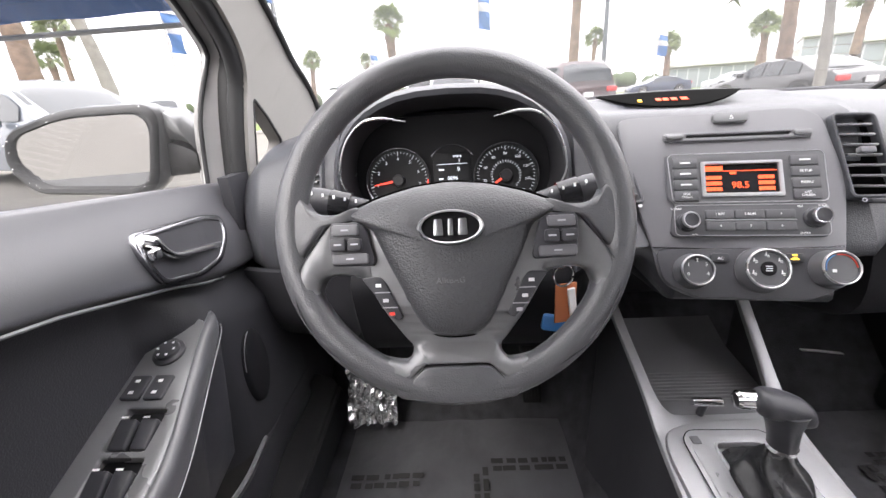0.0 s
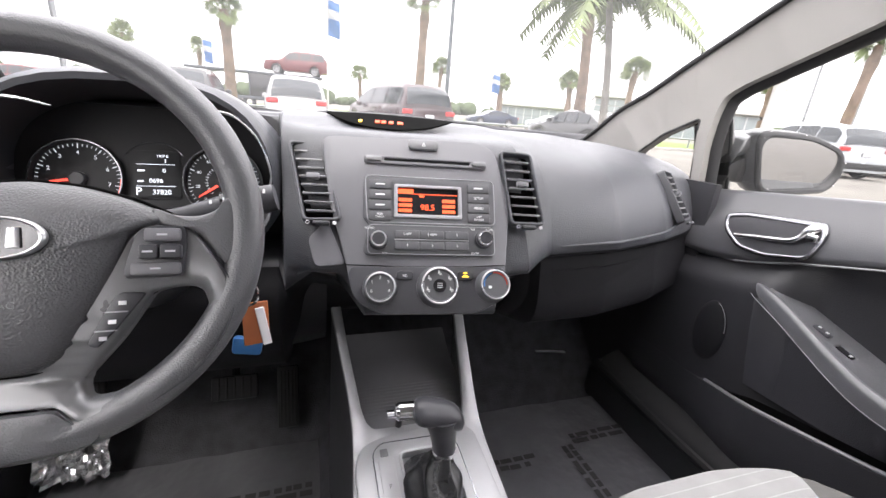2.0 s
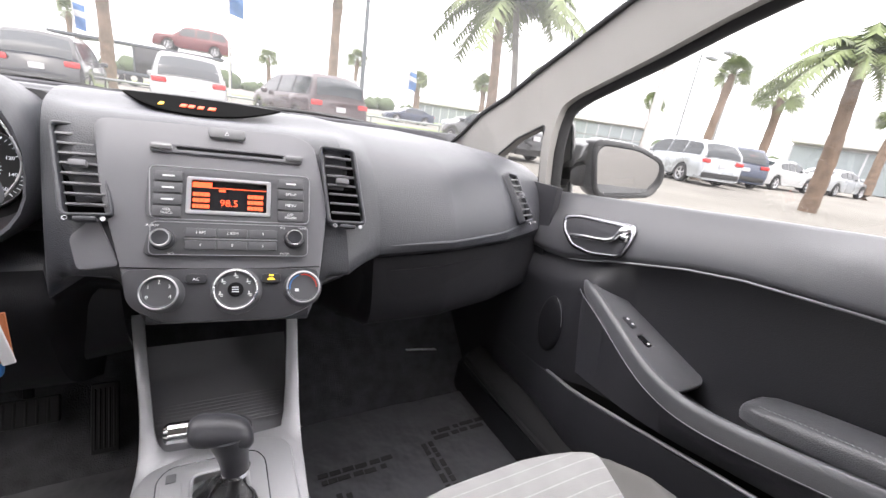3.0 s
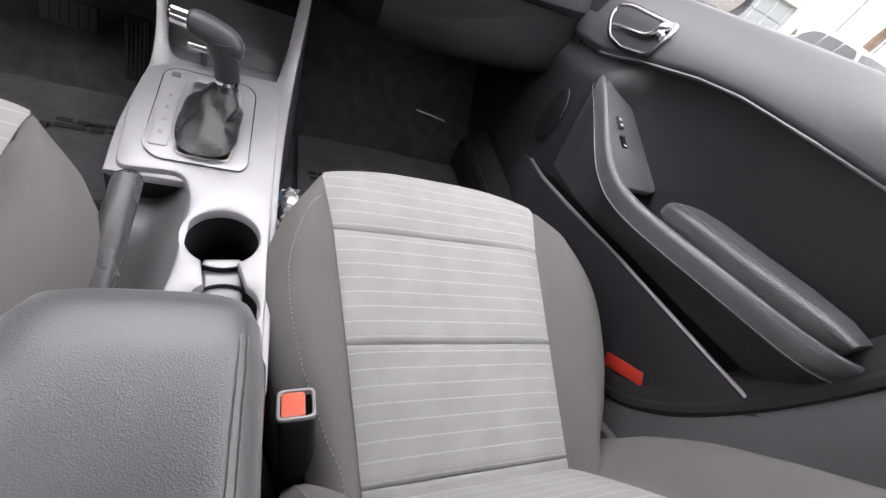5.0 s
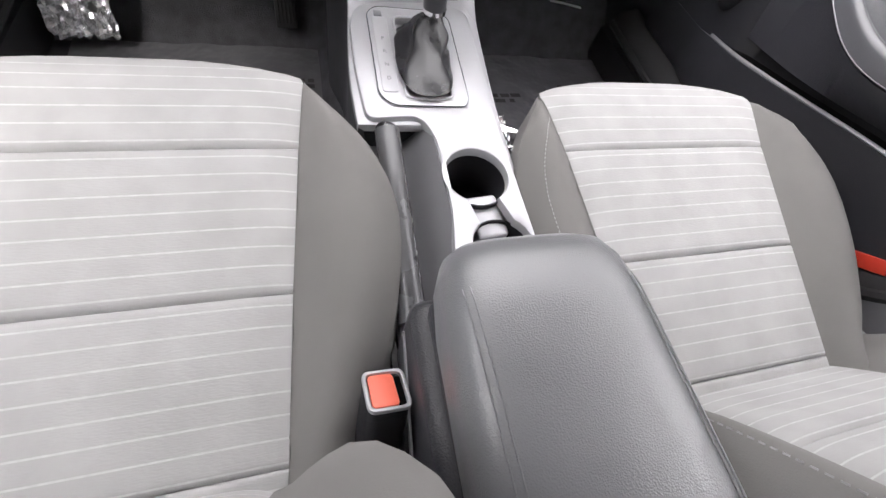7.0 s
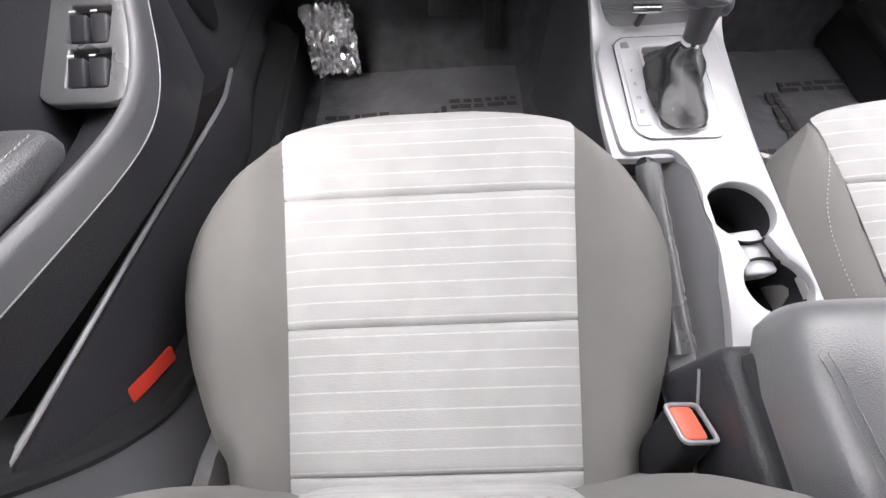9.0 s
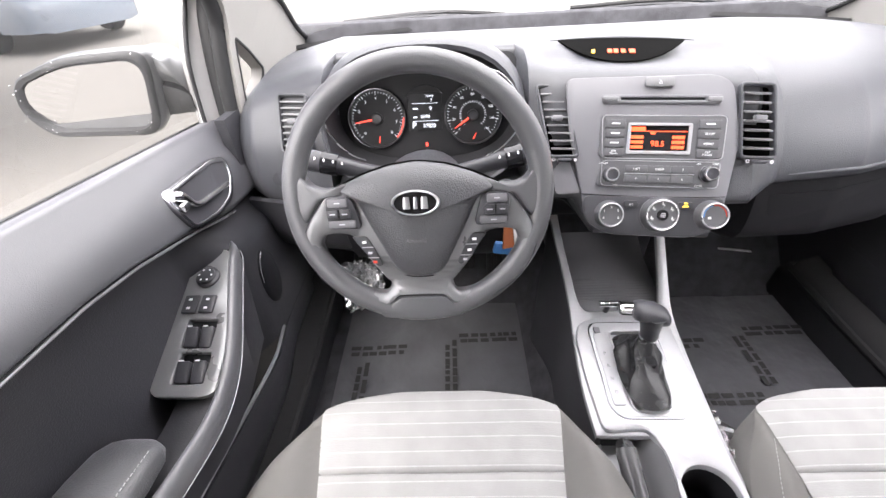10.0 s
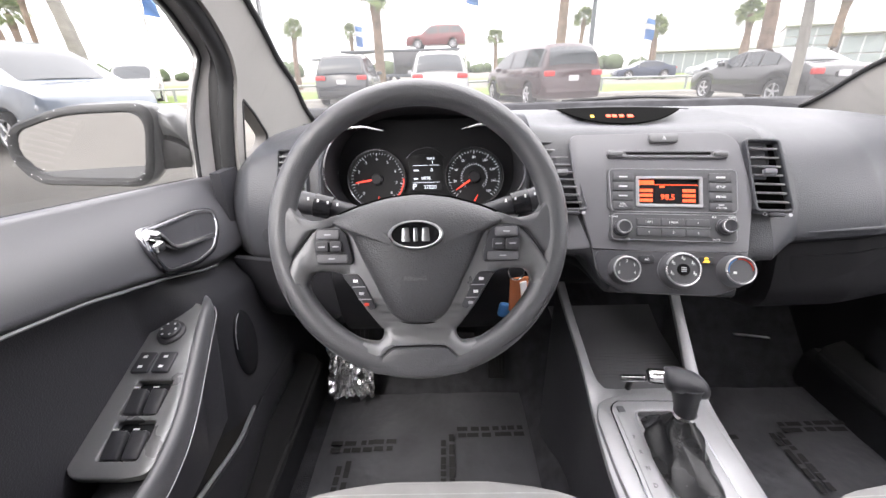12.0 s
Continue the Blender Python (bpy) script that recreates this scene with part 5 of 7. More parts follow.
def seat(name_label, x0, dz, lean):
    s = thing("front_seat", name_label, "car seat", (x0, 0.1, 0.22), "front seats")
    far = x0 > 0.3
    inner, outer = (0.88, 1.12) if far else (1.17, 1.03)

    def half(y):
        return insert_half(y) * (float(np.interp(y, [-0.05, 0.12, 0.28, 0.375], [0.92, 0.94, 0.955, 0.99])) if far else 1.0)

    def outline(y, x=1):
        """Half width of the cushion; the passenger's inner bolster is the slimmer one."""
        full = float(np.interp(y, [-0.16, -0.03, 0.0, 0.04, 0.08, 0.12, 0.16, 0.20, 0.235, 0.27, 0.30, 0.325, 0.345, 0.362, 0.380, 0.395, 0.406, 0.414, 0.419], [0.205, 0.228, 0.247, 0.263, 0.278, 0.288, 0.295, 0.297, 0.292, 0.279, 0.263, 0.243, 0.226, 0.213, 0.201, 0.176, 0.138, 0.09, 0.05]))
        if full <= insert_half(y):
            return full * half(y) / insert_half(y)
        return half(y) + (full - insert_half(y)) * (inner if x < 0 else outer)

    def cush(u, v):
        y = -0.16 + 0.579 * (1 - (1 - v) ** 1.6)
        side = 2 * u - 1
        out = outline(y, side)
        x = side * out
        return (x0 + x, y, cushion_z(x, y, half(y), out) + dz)

    part("cushion", sheet(cush, 64, 40), "bolster", s, "taupe-grey cloth cushion", sharp=80)
    skirt = []
    for k in range(5):
        f = k / 4
        row = []
        for u, v in [(1, j / 20) for j in range(21)] + [(1 - j / 20, 1) for j in range(1, 21)] + [(0, 1 - j / 20) for j in range(1, 21)]:
            x, y, z = cush(u, v)
            out = 0.012 * math.sin(math.pi * min(f * 1.2, 1))
            row.append((x + out * (1 if x > x0 else -1) * min(1, abs(x - x0) / 0.2), y + out * max(0, min(1, (y - 0.3) / 0.08)) - 0.05 * f * max(0, min(1, (y - 0.26) / 0.1)), z + (0.30 + dz - z) * f))
        skirt.append(row)
    part("cushion_side", loft(skirt, False, False), "bolster", s, sharp=80)
    seams = [0.4175, 0.281, 0.116, -0.045, -0.12]
    for ya, yb in zip(seams, seams[1:]):
        def pan(u, v):
            v = ease(v)
            y = yb + (ya - yb) * v
            w = min(half(y), outline(y, 2 * u - 1) - 0.0005)
            x = (2 * u - 1) * w
            puff = 0.0038 + 0.0065 * (1 - (2 * v - 1) ** 30) * (1 - (2 * u - 1) ** 8) - 0.003 * abs(2 * v - 1) ** 60 * (1 if ya < 0.4 or v < 0.5 else 0)
            return (x0 + x, y, cushion_z(x * 0.99, y, half(y), outline(y)) + dz + puff)
        part("seat_panel", sheet(pan, 24, 20, 0, lambda u, v: ((2 * u - 1) * 0.19, yb + (ya - yb) * ease(v))), "insert", s, "light grey striped cloth panel", sharp=80)
    for q in (-1, 1):
        p = [(x0 + q * half(y), y, cushion_z(half(y), y, half(y), 0.3) + dz + 0.0005) for y in np.linspace(-0.1, 0.375, 30)]
        part("seam", tube(p, 0.0016, 5), "bolster", s)
        if not (x0 > 0.5 and q < 0):
            continue
        p = []
        for y in np.linspace(-0.08, 0.325, 30):
            out = outline(y, q)
            x = out - 0.03
            p.append((x0 + q * x, y, cushion_z(x, y, half(y), out) + dz + 0.0008))
        part("cushion_stitching", stitches(p), "thread", s, "pale stitching")
    # backrest, leaning back
    up, fw = Vector((0, -math.sin(lean), math.cos(lean))), Vector((0, math.cos(lean), math.sin(lean)))
    o = Vector((x0 + (0.022 if far else 0.0), -0.066, 0.435 + dz))

    def back_w(h):
        return float(np.interp(h, [-0.05, 0.05, 0.2, 0.4, 0.55, 0.65], [0.25, 0.268, 0.28, 0.272, 0.24, 0.17] if far else [0.235, 0.25, 0.262, 0.25, 0.225, 0.16]))

    def back_in(h):
        return float(np.interp(h, [-0.05, 0.1, 0.4, 0.65], [0.155, 0.155, 0.158, 0.14] if far else [0.150, 0.152, 0.17, 0.15]))

    def back_d(x, h):
        b = abs(x) - back_in(h)
        d = 0.02 * math.sin(math.pi * max(0, min(1, (h + 0.05) / 0.5)))
        if b > 0:
            d += 0.055 * math.sin(min(1, b / (0.10 if far else 0.075)) * math.pi / 2) * float(np.interp(h, [-0.05, 0.05, 0.15, 0.25, 0.4, 0.6], [0.55, 0.85, 1.0, 1.0, 1.0, 0.4] if far else [0.1, 0.35, 0.75, 1.0, 1.0, 0.4])) - 4.0 * max(0, b - (0.085 if far else 0.07)) ** 1.5
        return d

    def back(u, v):
        h = -0.05 + 0.70 * v
        x = (2 * u - 1) * back_w(h)
        return tuple(o + up * h + Vector((x, 0, 0)) + fw * back_d(x, h))

    part("backrest", sheet(back, 40, 36), "bolster", s, "taupe-grey cloth backrest", sharp=80)
    shell = []
    for k in range(4):
        row = []
        for u, v in [(1, j / 20) for j in range(21)] + [(1 - j / 20, 1) for j in range(1, 21)] + [(0, 1 - j / 20) for j in range(1, 21)]:
            p = Vector(back(u, v))
            row.append(tuple(p + fw * (-0.11 * k / 3 - 0.0) + Vector(((0.01 if p.x > x0 else -0.01) * math.sin(math.pi * k / 3), 0, 0))))
        shell.append(row)
    part("backrest_side", loft(shell, False, False), "bolster", s, sharp=80)
    part("backrest_rear", sheet(lambda u, v: tuple(Vector(back(u, v)) + fw * (-0.11 - back_d((2 * u - 1) * back_w(-0.05 + 0.7 * v), -0.05 + 0.7 * v))), 12, 12), "bolster", s)
    hs = [-0.05, 0.15, 0.335, 0.50, 0.62] if far else [-0.05, 0.075, 0.26, 0.45, 0.62]
    for ha, hb in zip(hs, hs[1:]):
        def pan(u, v):
            v = ease(v)
            h = ha + (hb - ha) * v
            x = (2 * u - 1) * back_in(h)
            puff = 0.0008 + 0.0094 * (1 - (2 * v - 1) ** 36) * (1 - (2 * u - 1) ** 8)
            return tuple(o + up * h + Vector((x, 0, 0)) + fw * (back_d(x * 0.99, h) + puff))
        part("back_panel", sheet(pan, 24, 20, 0, lambda u, v: ((2 * u - 1) * 0.17, ha + (hb - ha) * ease(v))), "insert", s, "light grey striped cloth panel", sharp=80)
    for q in (-1, 1):
        if not (x0 > 0.5 and q < 0):
            continue
        p = []
        for h in np.linspace(0.02, 0.6, 40):
            x = q * (back_in(h) + (0.092 if far else 0.055))
            p.append(tuple(o + up * h + Vector((x, 0, 0)) + fw * (back_d(x, h) + 0.0008)))
        part("back_stitching", stitches(p, 0.0008), "thread", s, "pale stitching")
    part("seat_base", rbox(0.44, 0.46, 0.10, 0.02, 2, (x0, 0.12, 0.28 + dz)), "matte", s, "black seat base")
    w = 1 if far else -1
    rings = []
    for y, top in ((-0.20, 0.40), (-0.17, 0.435), (-0.10, 0.445), (-0.02, 0.435), (0.06, 0.40), (0.20, 0.37), (0.30, 0.36)):
        rings.append([(x0 + w * a, y, z + dz) for a, z in ((0.296, 0.29), (0.302, 0.33), (0.298, top - 0.018), (0.286, top), (0.268, top), (0.262, top - 0.02), (0.262, 0.29))])
    part("valance", loft(rings), "well", s, "grey side valance", sharp=50)
    return s


seat("driver's front seat in taupe cloth with pale striped panels", 0.017, 0.0, radians(15))
seat("passenger's front seat in taupe cloth with pale striped panels", 0.753, -0.016, radians(31))


def buckle(x, y, z, lean):
    b = thing("seat_belt_buckle", "black seat belt buckle with a coral red button", "seat belt buckle", (x, y, z - 0.12), "seat belt buckles")
    m = pose(x, y, z, lean, 8 if x < 0.4 else -8, 0)
    part("body", rbox(0.038, 0.042, 0.10, 0.009, 3, (0, 0, -0.055)), "matte", b, m=m)
    part("head_frame", plate(rounded(rect(-0.0195, -0.0215, 0.0195, 0.0215), 0.008), [rounded(rect(-0.016, -0.018, 0.016, 0.018), 0.006)], 0.004, 0.0012, -0.003), "silver", b, "pale frame", m=m)
    part("button", plate(rounded(rect(-0.015, -0.017, 0.009, 0.017), 0.005), [], 0.004, 0.0015, -0.004), "coral", b, "coral red button", m=m)
    # no opening is cut; a black plate gives the slot's inner shade
    part("slot", plate(rounded(rect(0.0095, -0.015, 0.0155, 0.015), 0.002), [], 0.002, 0, -0.0055), "void", b, "tongue slot, its inner shade a black plate", m=m)
    part("strap", rbox(0.03, 0.014, 0.16, 0.004, 2, (0, 0, -0.17)), "matte", b, m=m)


buckle(0.273, -0.005, 0.535, -25)
buckle(0.522, 0.033, 0.508, -25)


# ---- front doors ----
def seam_z(y):
    return float(np.interp(y, [-0.3, 0.0, 0.2, 0.34, 0.43, 0.58, 0.66, 0.72, 0.80], [0.90, 0.885, 0.874, 0.862, 0.845, 0.803, 0.775, 0.76, 0.75]))


def sill_z(y):
    return float(np.interp(y, [-0.1, 0.05, 0.2, 0.34, 0.55, 0.81, 0.9], [0.998, 0.991, 0.980, 0.965, 0.940, 0.908, 0.897]))


def pocket_z(y):
    return float(np.interp(y, [-0.2, -0.02, 0.26, 0.43, 0.60, 0.70, 0.8], [0.62, 0.585, 0.535, 0.50, 0.468, 0.45, 0.45]))


def front_door(right):
    label = "black car door with a chrome handle, armrest and window switches" if not right else "black passenger car door with a chrome handle and armrest"
    d = thing("front_door", label, "car door", (CX + (0.80 if right else -0.80), 0.35, 0.3), "front doors")
    add = lambda name, bm, mat, lab="", sharp=45, par=None: part(name, mirror_x(bm, right), mat, par or d, lab, sharp)

    y0, y1 = -0.07, 0.875
    pocket = lambda y: pocket_z(y) + (0.024 if right else 0.0)

    def shoulder(y, z):
        """The upper trim's inner face, sloping back to the window."""
        f = max(0.0, min(1.0, (z - seam_z(y)) / (sill_z(y) - seam_z(y))))
        return -0.394 - 0.056 * f**2.0 - 0.018 * max(0, (0.15 - y) / 0.2)

    def upper(u, v):
        y = y0 + (y1 - y0) * u
        z = seam_z(y) + (sill_z(y) - seam_z(y)) * min(1, v * 1.25)
        x = shoulder(y, z)
        if v > 0.8:
            a = (v - 0.8) / 0.2
            x, z = x - 0.042 * a, z + 0.003 * math.sin(math.pi * a) - 0.006 * a
        if v < 0.08:
            x -= 0.02 * (0.08 - v) / 0.08
        return (x, y, z)

    add("upper_trim", sheet(upper, 40, 30), "door", "grained upper trim", 60)
    p = [(upper((y - y0) / (y1 - y0), 0.06)[0] + 0.003, y, seam_z(y) + 0.004) for y in np.linspace(y0, 0.70, 50)]
    add("trim_piping", tube(p, 0.0022, 6), "trim", "pale piping")

    def middle(u, v):
        y = y0 + (y1 - y0) * u
        zb = pocket(y)
        z = zb + (seam_z(y) + 0.005 - zb) * v
        x = -0.432 + 0.035 * max(0, 1 - v / 0.35) ** 1.5
        if y > 0.55:
            x = max(x, -0.432 + 0.058 * (1 - (1 - min(1, (y - 0.55) / 0.07)) ** 2) * min(1, 0.25 + (1 - v) * 4))
        return (x - 0.018 * max(0, (0.15 - y) / 0.2), y, z)

    add("middle_panel", sheet(middle, 40, 24), "lower", "black inner panel", 60)

    def low(u, v):
        y = y0 + (y1 - y0) * u
        z = 0.27 + (pocket(y) - 0.27) * v
        return (-0.40 + 0.045 * min(1, v * 1.6) + (0.0 if y < 0.55 else -0.03 * min(1, (y - 0.55) / 0.15)), y, z)

    add("map_pocket", sheet(low, 36, 12, 0.012), "lower", "black map pocket", 60)
    p = smooth_path([(low((y - y0) / (y1 - y0), 1)[0] + 0.004, y, pocket(y) + 0.002) for y in np.linspace(-0.04, 0.66, 16)], 40)
    add("pocket_edge", tube(p, 0.0038, 8), "silver", "pale pocket edge")
    ring = lambda r, x: [(x, 0.688 + r * 0.52 * math.cos(a), 0.60 + r * math.sin(a)) for a in np.linspace(0, 2 * math.pi, 30, endpoint=False)]
    add("speaker_grille", loft([ring(0.075, -0.375), ring(0.072, -0.369), ring(0.06, -0.366), ring(0.005, -0.365)]), "matte", "black speaker grille", 60)
    p = [(-0.368, 0.688 + 0.075 * 0.52 * math.cos(a), 0.60 + 0.075 * math.sin(a)) for a in np.linspace(radians(100), radians(170), 12)]
    add("speaker_trim", tube(p, 0.0007, 5), "silver")

    # pull rail, switch panel and arm pad
    path = smooth_path([(-0.388, 0.628, 0.740), (-0.374, 0.605, 0.736), (-0.358, 0.55, 0.720), (-0.342, 0.49, 0.698), (-0.327, 0.43, 0.676), (-0.319, 0.38, 0.661), (-0.314, 0.32, 0.655), (-0.316, 0.24, 0.664), (-0.325, 0.10, 0.694), (-0.343, -0.03, 0.721), (-0.380, -0.072, 0.732)], 36)
    path = [(x + 0.004, y, z + 0.003) for x, y, z in path]
    rings = []
    for k, (x, y, z) in enumerate(path):
        w = 0.0095 * min(1, 0.35 + k / 6)
        rings.append([(x + w * a, y, z + b * 0.028 * min(1, 0.15 + k / 7)) for a, b in ((0.9, -0.75), (1.0, -0.35), (0.9, 0.15), (0.45, 0.5), (-0.3, 0.55), (-0.9, 0.3), (-1.3, -0.2), (-1.5, -0.9))])
    add("pull_rail", loft(rings), "rail", "glossy dark pull rail", 70)
    rings = [[(x - 0.006, y, z - 0.018), (x + 0.003, y, z - 0.026), (x - 0.02, y, pocket(y) + 0.03), (x - 0.08, y, pocket(y) + 0.02), (x - 0.09, y, z - 0.03)] for x, y, z in path]
    add("armrest_body", loft(rings), "lower", "black armrest body", 60)
    # silver line drawn for the thin highlight along the rail's outer side
    p = [(x + 0.0095, y, z - 0.0205) for x, y, z in path]
    add("rail_highlight", tube(p, 0.0008, 5), "silver")
    mp = basis((-0.397, 0.544, 0.727), (1, 0, 0), (0, 1, 0.36))
    sp = rounded([(-0.027, 0.049), (0.014, 0.062), (0.028, 0.050), (0.051, -0.033), (0.066, -0.105), (0.070, -0.166), (0.071, -0.204), (0.045, -0.210), (-0.024, -0.209), (-0.039, -0.196), (-0.049, -0.103), (-0.048, -0.020), (-0.040, 0.035)], 0.012)
    W = lambda bm: moved(bm, mp)
    if not right:
        holes = [rounded(rect(-0.010, -0.131, 0.041, -0.081), 0.004), rounded(rect(-0.005, -0.189, 0.046, -0.139), 0.004)]
        panel = add("switch_panel", W(plate(sp, holes, 0.012, 0.003, -0.012)), "trim", "satin grey switch panel")
        add("switch_well", W(plate(rounded(rect(-0.013, -0.192, 0.049, -0.078), 0.004), [], 0.002, 0, -0.014)), "matte", par=panel)
        for yb in (-0.1305, -0.1885):
            for xa in (-0.008, 0.0185):
                dx = 0.0 if yb > -0.15 else 0.004
                b = rbox(0.0215, 0.034, 0.012, 0.003, 2, (xa + 0.0107 + dx, yb + 0.0185, -0.006))
                for v in b.verts:
                    v.co.z += 0.010 * max(0, (v.co.y - yb - 0.012) / 0.03) ** 1.5 - 0.002
                sw = add("window_switch", W(b), "satin", "black window switch", par=panel)
                add("legend", W(rbox(0.008, 0.0022, 0.0004, 0, 1, (xa + 0.0107 + dx, yb + 0.034, 0.0095))), "white", par=panel)
        for x0_, x1_ in ((-0.027, -0.002), (0.003, 0.028)):
            add("key", W(plate(rounded(rect(x0_, -0.070, x1_, -0.036), 0.003), [], 0.005, 0.0015, -0.001)), "satin", par=panel)
            add("legend", W(join(rbox(0.006, 0.004, 0.0004, 0, 1, ((x0_ + x1_) / 2 - 0.001, -0.045, 0.0043)), rbox(0.006, 0.004, 0.0004, 0, 1, ((x0_ + x1_) / 2 - 0.001, -0.061, 0.0043)))), "white", par=panel)
        add("mirror_knob", W(lathe([(0.021, 0), (0.0205, 0.003), (0.016, 0.005), (0.015, 0.009), (0.012, 0.0105), (0, 0.010)], 32)), "satin", "round mirror adjuster", par=panel)
        add("legend", W(join(*[rbox(0.003, 0.003, 0.0004, 0, 1, (0.011 * math.cos(a), 0.011 * math.sin(a), 0.0107)) for a in np.linspace(0, 2 * math.pi, 6, endpoint=False)])), "white", par=panel)
    else:
        panel = add("switch_panel", W(plate(sp, [rounded(rect(0.012, -0.115, 0.030, -0.085), 0.003)], 0.012, 0.003, -0.012)), "foot", "dark grey switch panel")
        add("window_switch", W(rbox(0.016, 0.028, 0.012, 0.003, 2, (0.021, -0.10, -0.006))), "gloss", "black window switch", par=panel)
        add("key", W(rbox(0.014, 0.030, 0.006, 0.002, 2, (0.021, -0.055, 0.002))), "satin", par=panel)
        add("legend", W(join(rbox(0.006, 0.005, 0.0004, 0, 1, (0.021, -0.048, 0.0052)), rbox(0.006, 0.005, 0.0004, 0, 1, (0.021, -0.062, 0.0052)), rbox(0.007, 0.004, 0.0004, 0, 1, (0.021, -0.109, 0.0003)))), "white", par=panel)
    ridge = smooth_path([(-0.428, 0.588, 0.744), (-0.440, 0.55, 0.731), (-0.445, 0.50, 0.713), (-0.446, 0.43, 0.688), (-0.445, 0.39, 0.673), (-0.440, 0.360, 0.661)], 24)
    add("panel_ridge", tube(ridge, [0.002 + 0.0055 * math.sin(math.pi * min(1, (k + 1) / 12) / 2) for k in range(24)], 10), "trim", "raised satin rim", 70)

    def pad_ring(y, w, h):
        return [(-0.372 + w * math.copysign(abs(math.cos(a)) ** 0.5, math.cos(a)), y, 0.742 - 0.2 * y + h * math.copysign(abs(math.sin(a)) ** 0.55, math.sin(a))) for a in np.linspace(0, 2 * math.pi, 28, endpoint=False)]

    pad = add("arm_pad", loft([pad_ring(*q) for q in ((0.262, 0.022, 0.008), (0.256, 0.034, 0.014), (0.24, 0.044, 0.018), (0.20, 0.047, 0.021), (0.05, 0.046, 0.021), (-0.005, 0.040, 0.019), (-0.04, 0.026, 0.012))]), "armpad", "padded leather arm rest", 70)
    p = [(-0.372 + 0.037, y, 0.7628 - 0.2 * y) for y in np.linspace(0.236, 0.0, 42)]
    add("stitching", join(*[rbox(0.0009, 0.0036, 0.0009, 0, 1, q) for q in p]), "thread", "pale stitching", par=pad)

    # inner handle
    hb = rounded([(0.562, 0.893), (0.716, 0.876), (0.762, 0.862), (0.745, 0.829), (0.700, 0.800), (0.640, 0.799), (0.560, 0.820), (0.550, 0.866)][::-1], 0.016)
    inner = rounded([(0.569, 0.883), (0.714, 0.867), (0.750, 0.855), (0.737, 0.834), (0.696, 0.809), (0.641, 0.808), (0.567, 0.827), (0.559, 0.866)][::-1], 0.013)
    sw = lambda bm: ([setattr(v, "co", Vector((shoulder(v.co.x, v.co.y) + 0.003 + v.co.z, v.co.x, v.co.y))) for v in bm.verts], bm)[1]
    bez = add("handle_bezel", sw(fine(plate(hb, [inner], 0.010, 0.003, -0.004), 0.02)), "darkchrome", "dark chrome bezel")
    add("handle_cup", sw(fine(plate(inner, [], 0.003, 0, 0.0005), 0.02)), "satin", par=bez)
    lev = smooth_path([(-0.380, 0.563, 0.885), (-0.376, 0.575, 0.876), (-0.375, 0.586, 0.857), (-0.376, 0.608, 0.847), (-0.379, 0.66, 0.837), (-0.384, 0.710, 0.826)], 18)
    lev = [(shoulder(y, z) + x + 0.388, y + 0.006, z - 0.003) for x, y, z in lev]
    add("handle_lever", tube(lev, [0.0105 if k < 4 else max(0.0055, 0.0105 - 0.0018 * (k - 3)) for k in range(18)], 12, flat=1.0, up=(1, 0, 0)), "chrome", "chrome lever", 80, bez)
    add("lock_tab", rbox(0.010, 0.020, 0.016, 0.004, 3, (shoulder(0.570, 0.862) + 0.011, 0.570, 0.862)), "chrome", "chrome lock tab", par=bez)

    # outer skin, frame, window pane
    add("inner_liner", rbox(0.01, 1.02, 0.63, 0.003, 1, (-0.466, 0.40, 0.565)), "matte", "black inner liner")
    add("outer_skin", rbox(0.03, 0.93, 0.62, 0.012, 2, (-0.505, 0.38, 0.585)), paint_silver, "silver outer skin")
    frame = smooth_path([(-0.436, 0.868, 0.83), (-0.428, 0.898, 1.0), (-0.415, 0.917, 1.075), (-0.407, 0.906, 1.113), (-0.397, 0.863, 1.148), (-0.388, 0.79, 1.188), (-0.378, 0.69, 1.235), (-0.364, 0.56, 1.291), (-0.35, 0.40, 1.343), (-0.342, 0.20, 1.383), (-0.337, 0.0, 1.398), (-0.342, -0.16, 1.388)], 60)
    if not right:
        frame = smooth_path([(-0.436, 0.874, 0.83), (-0.432, 0.880, 0.92), (-0.425, 0.890, 1.01), (-0.417, 0.902, 1.075), (-0.408, 0.914, 1.122), (-0.403, 0.898, 1.155), (-0.395, 0.858, 1.184), (-0.386, 0.80, 1.222), (-0.375, 0.69, 1.272), (-0.362, 0.56, 1.32), (-0.35, 0.40, 1.362), (-0.342, 0.20, 1.392), (-0.337, 0.0, 1.402), (-0.342, -0.16, 1.392)], 60)
    else:
        frame = [(x - 0.020 - lean_out(z), y, z) for x, y, z in frame]
    if not right:
        near = lambda y, z: min(frame, key=lambda f: math.hypot(f[1] - y, f[2] - z))
        seal = [(pillar_face(y, z) - 0.012, y, z) for y, z in smooth_path(DOOR_EDGE[::-1], 60)]
        add("frame_seal", loft([[q, (near(q[1], q[2])[0] + 0.012, *near(q[1], q[2])[1:])] for q in seal], False, False), "rubber", "black rubber frame seal")
    add("window_frame", tube(frame, 0.0215, 12), "rubber", "black window frame")
    band, lip = [], []
    for k, (x, y, z) in enumerate(frame):
        t_ = np.array(frame[min(k + 1, 59)]) - np.array(frame[max(k - 1, 0)])
        ny, nz = -t_[2] / math.hypot(t_[1], t_[2]), t_[1] / math.hypot(t_[1], t_[2])
        w = 0.046 - 0.020 * min(1, max(0, (k - 9) / 6))
        at_ = lambda r, dx: (x + dx, y + ny * r, z + nz * r)
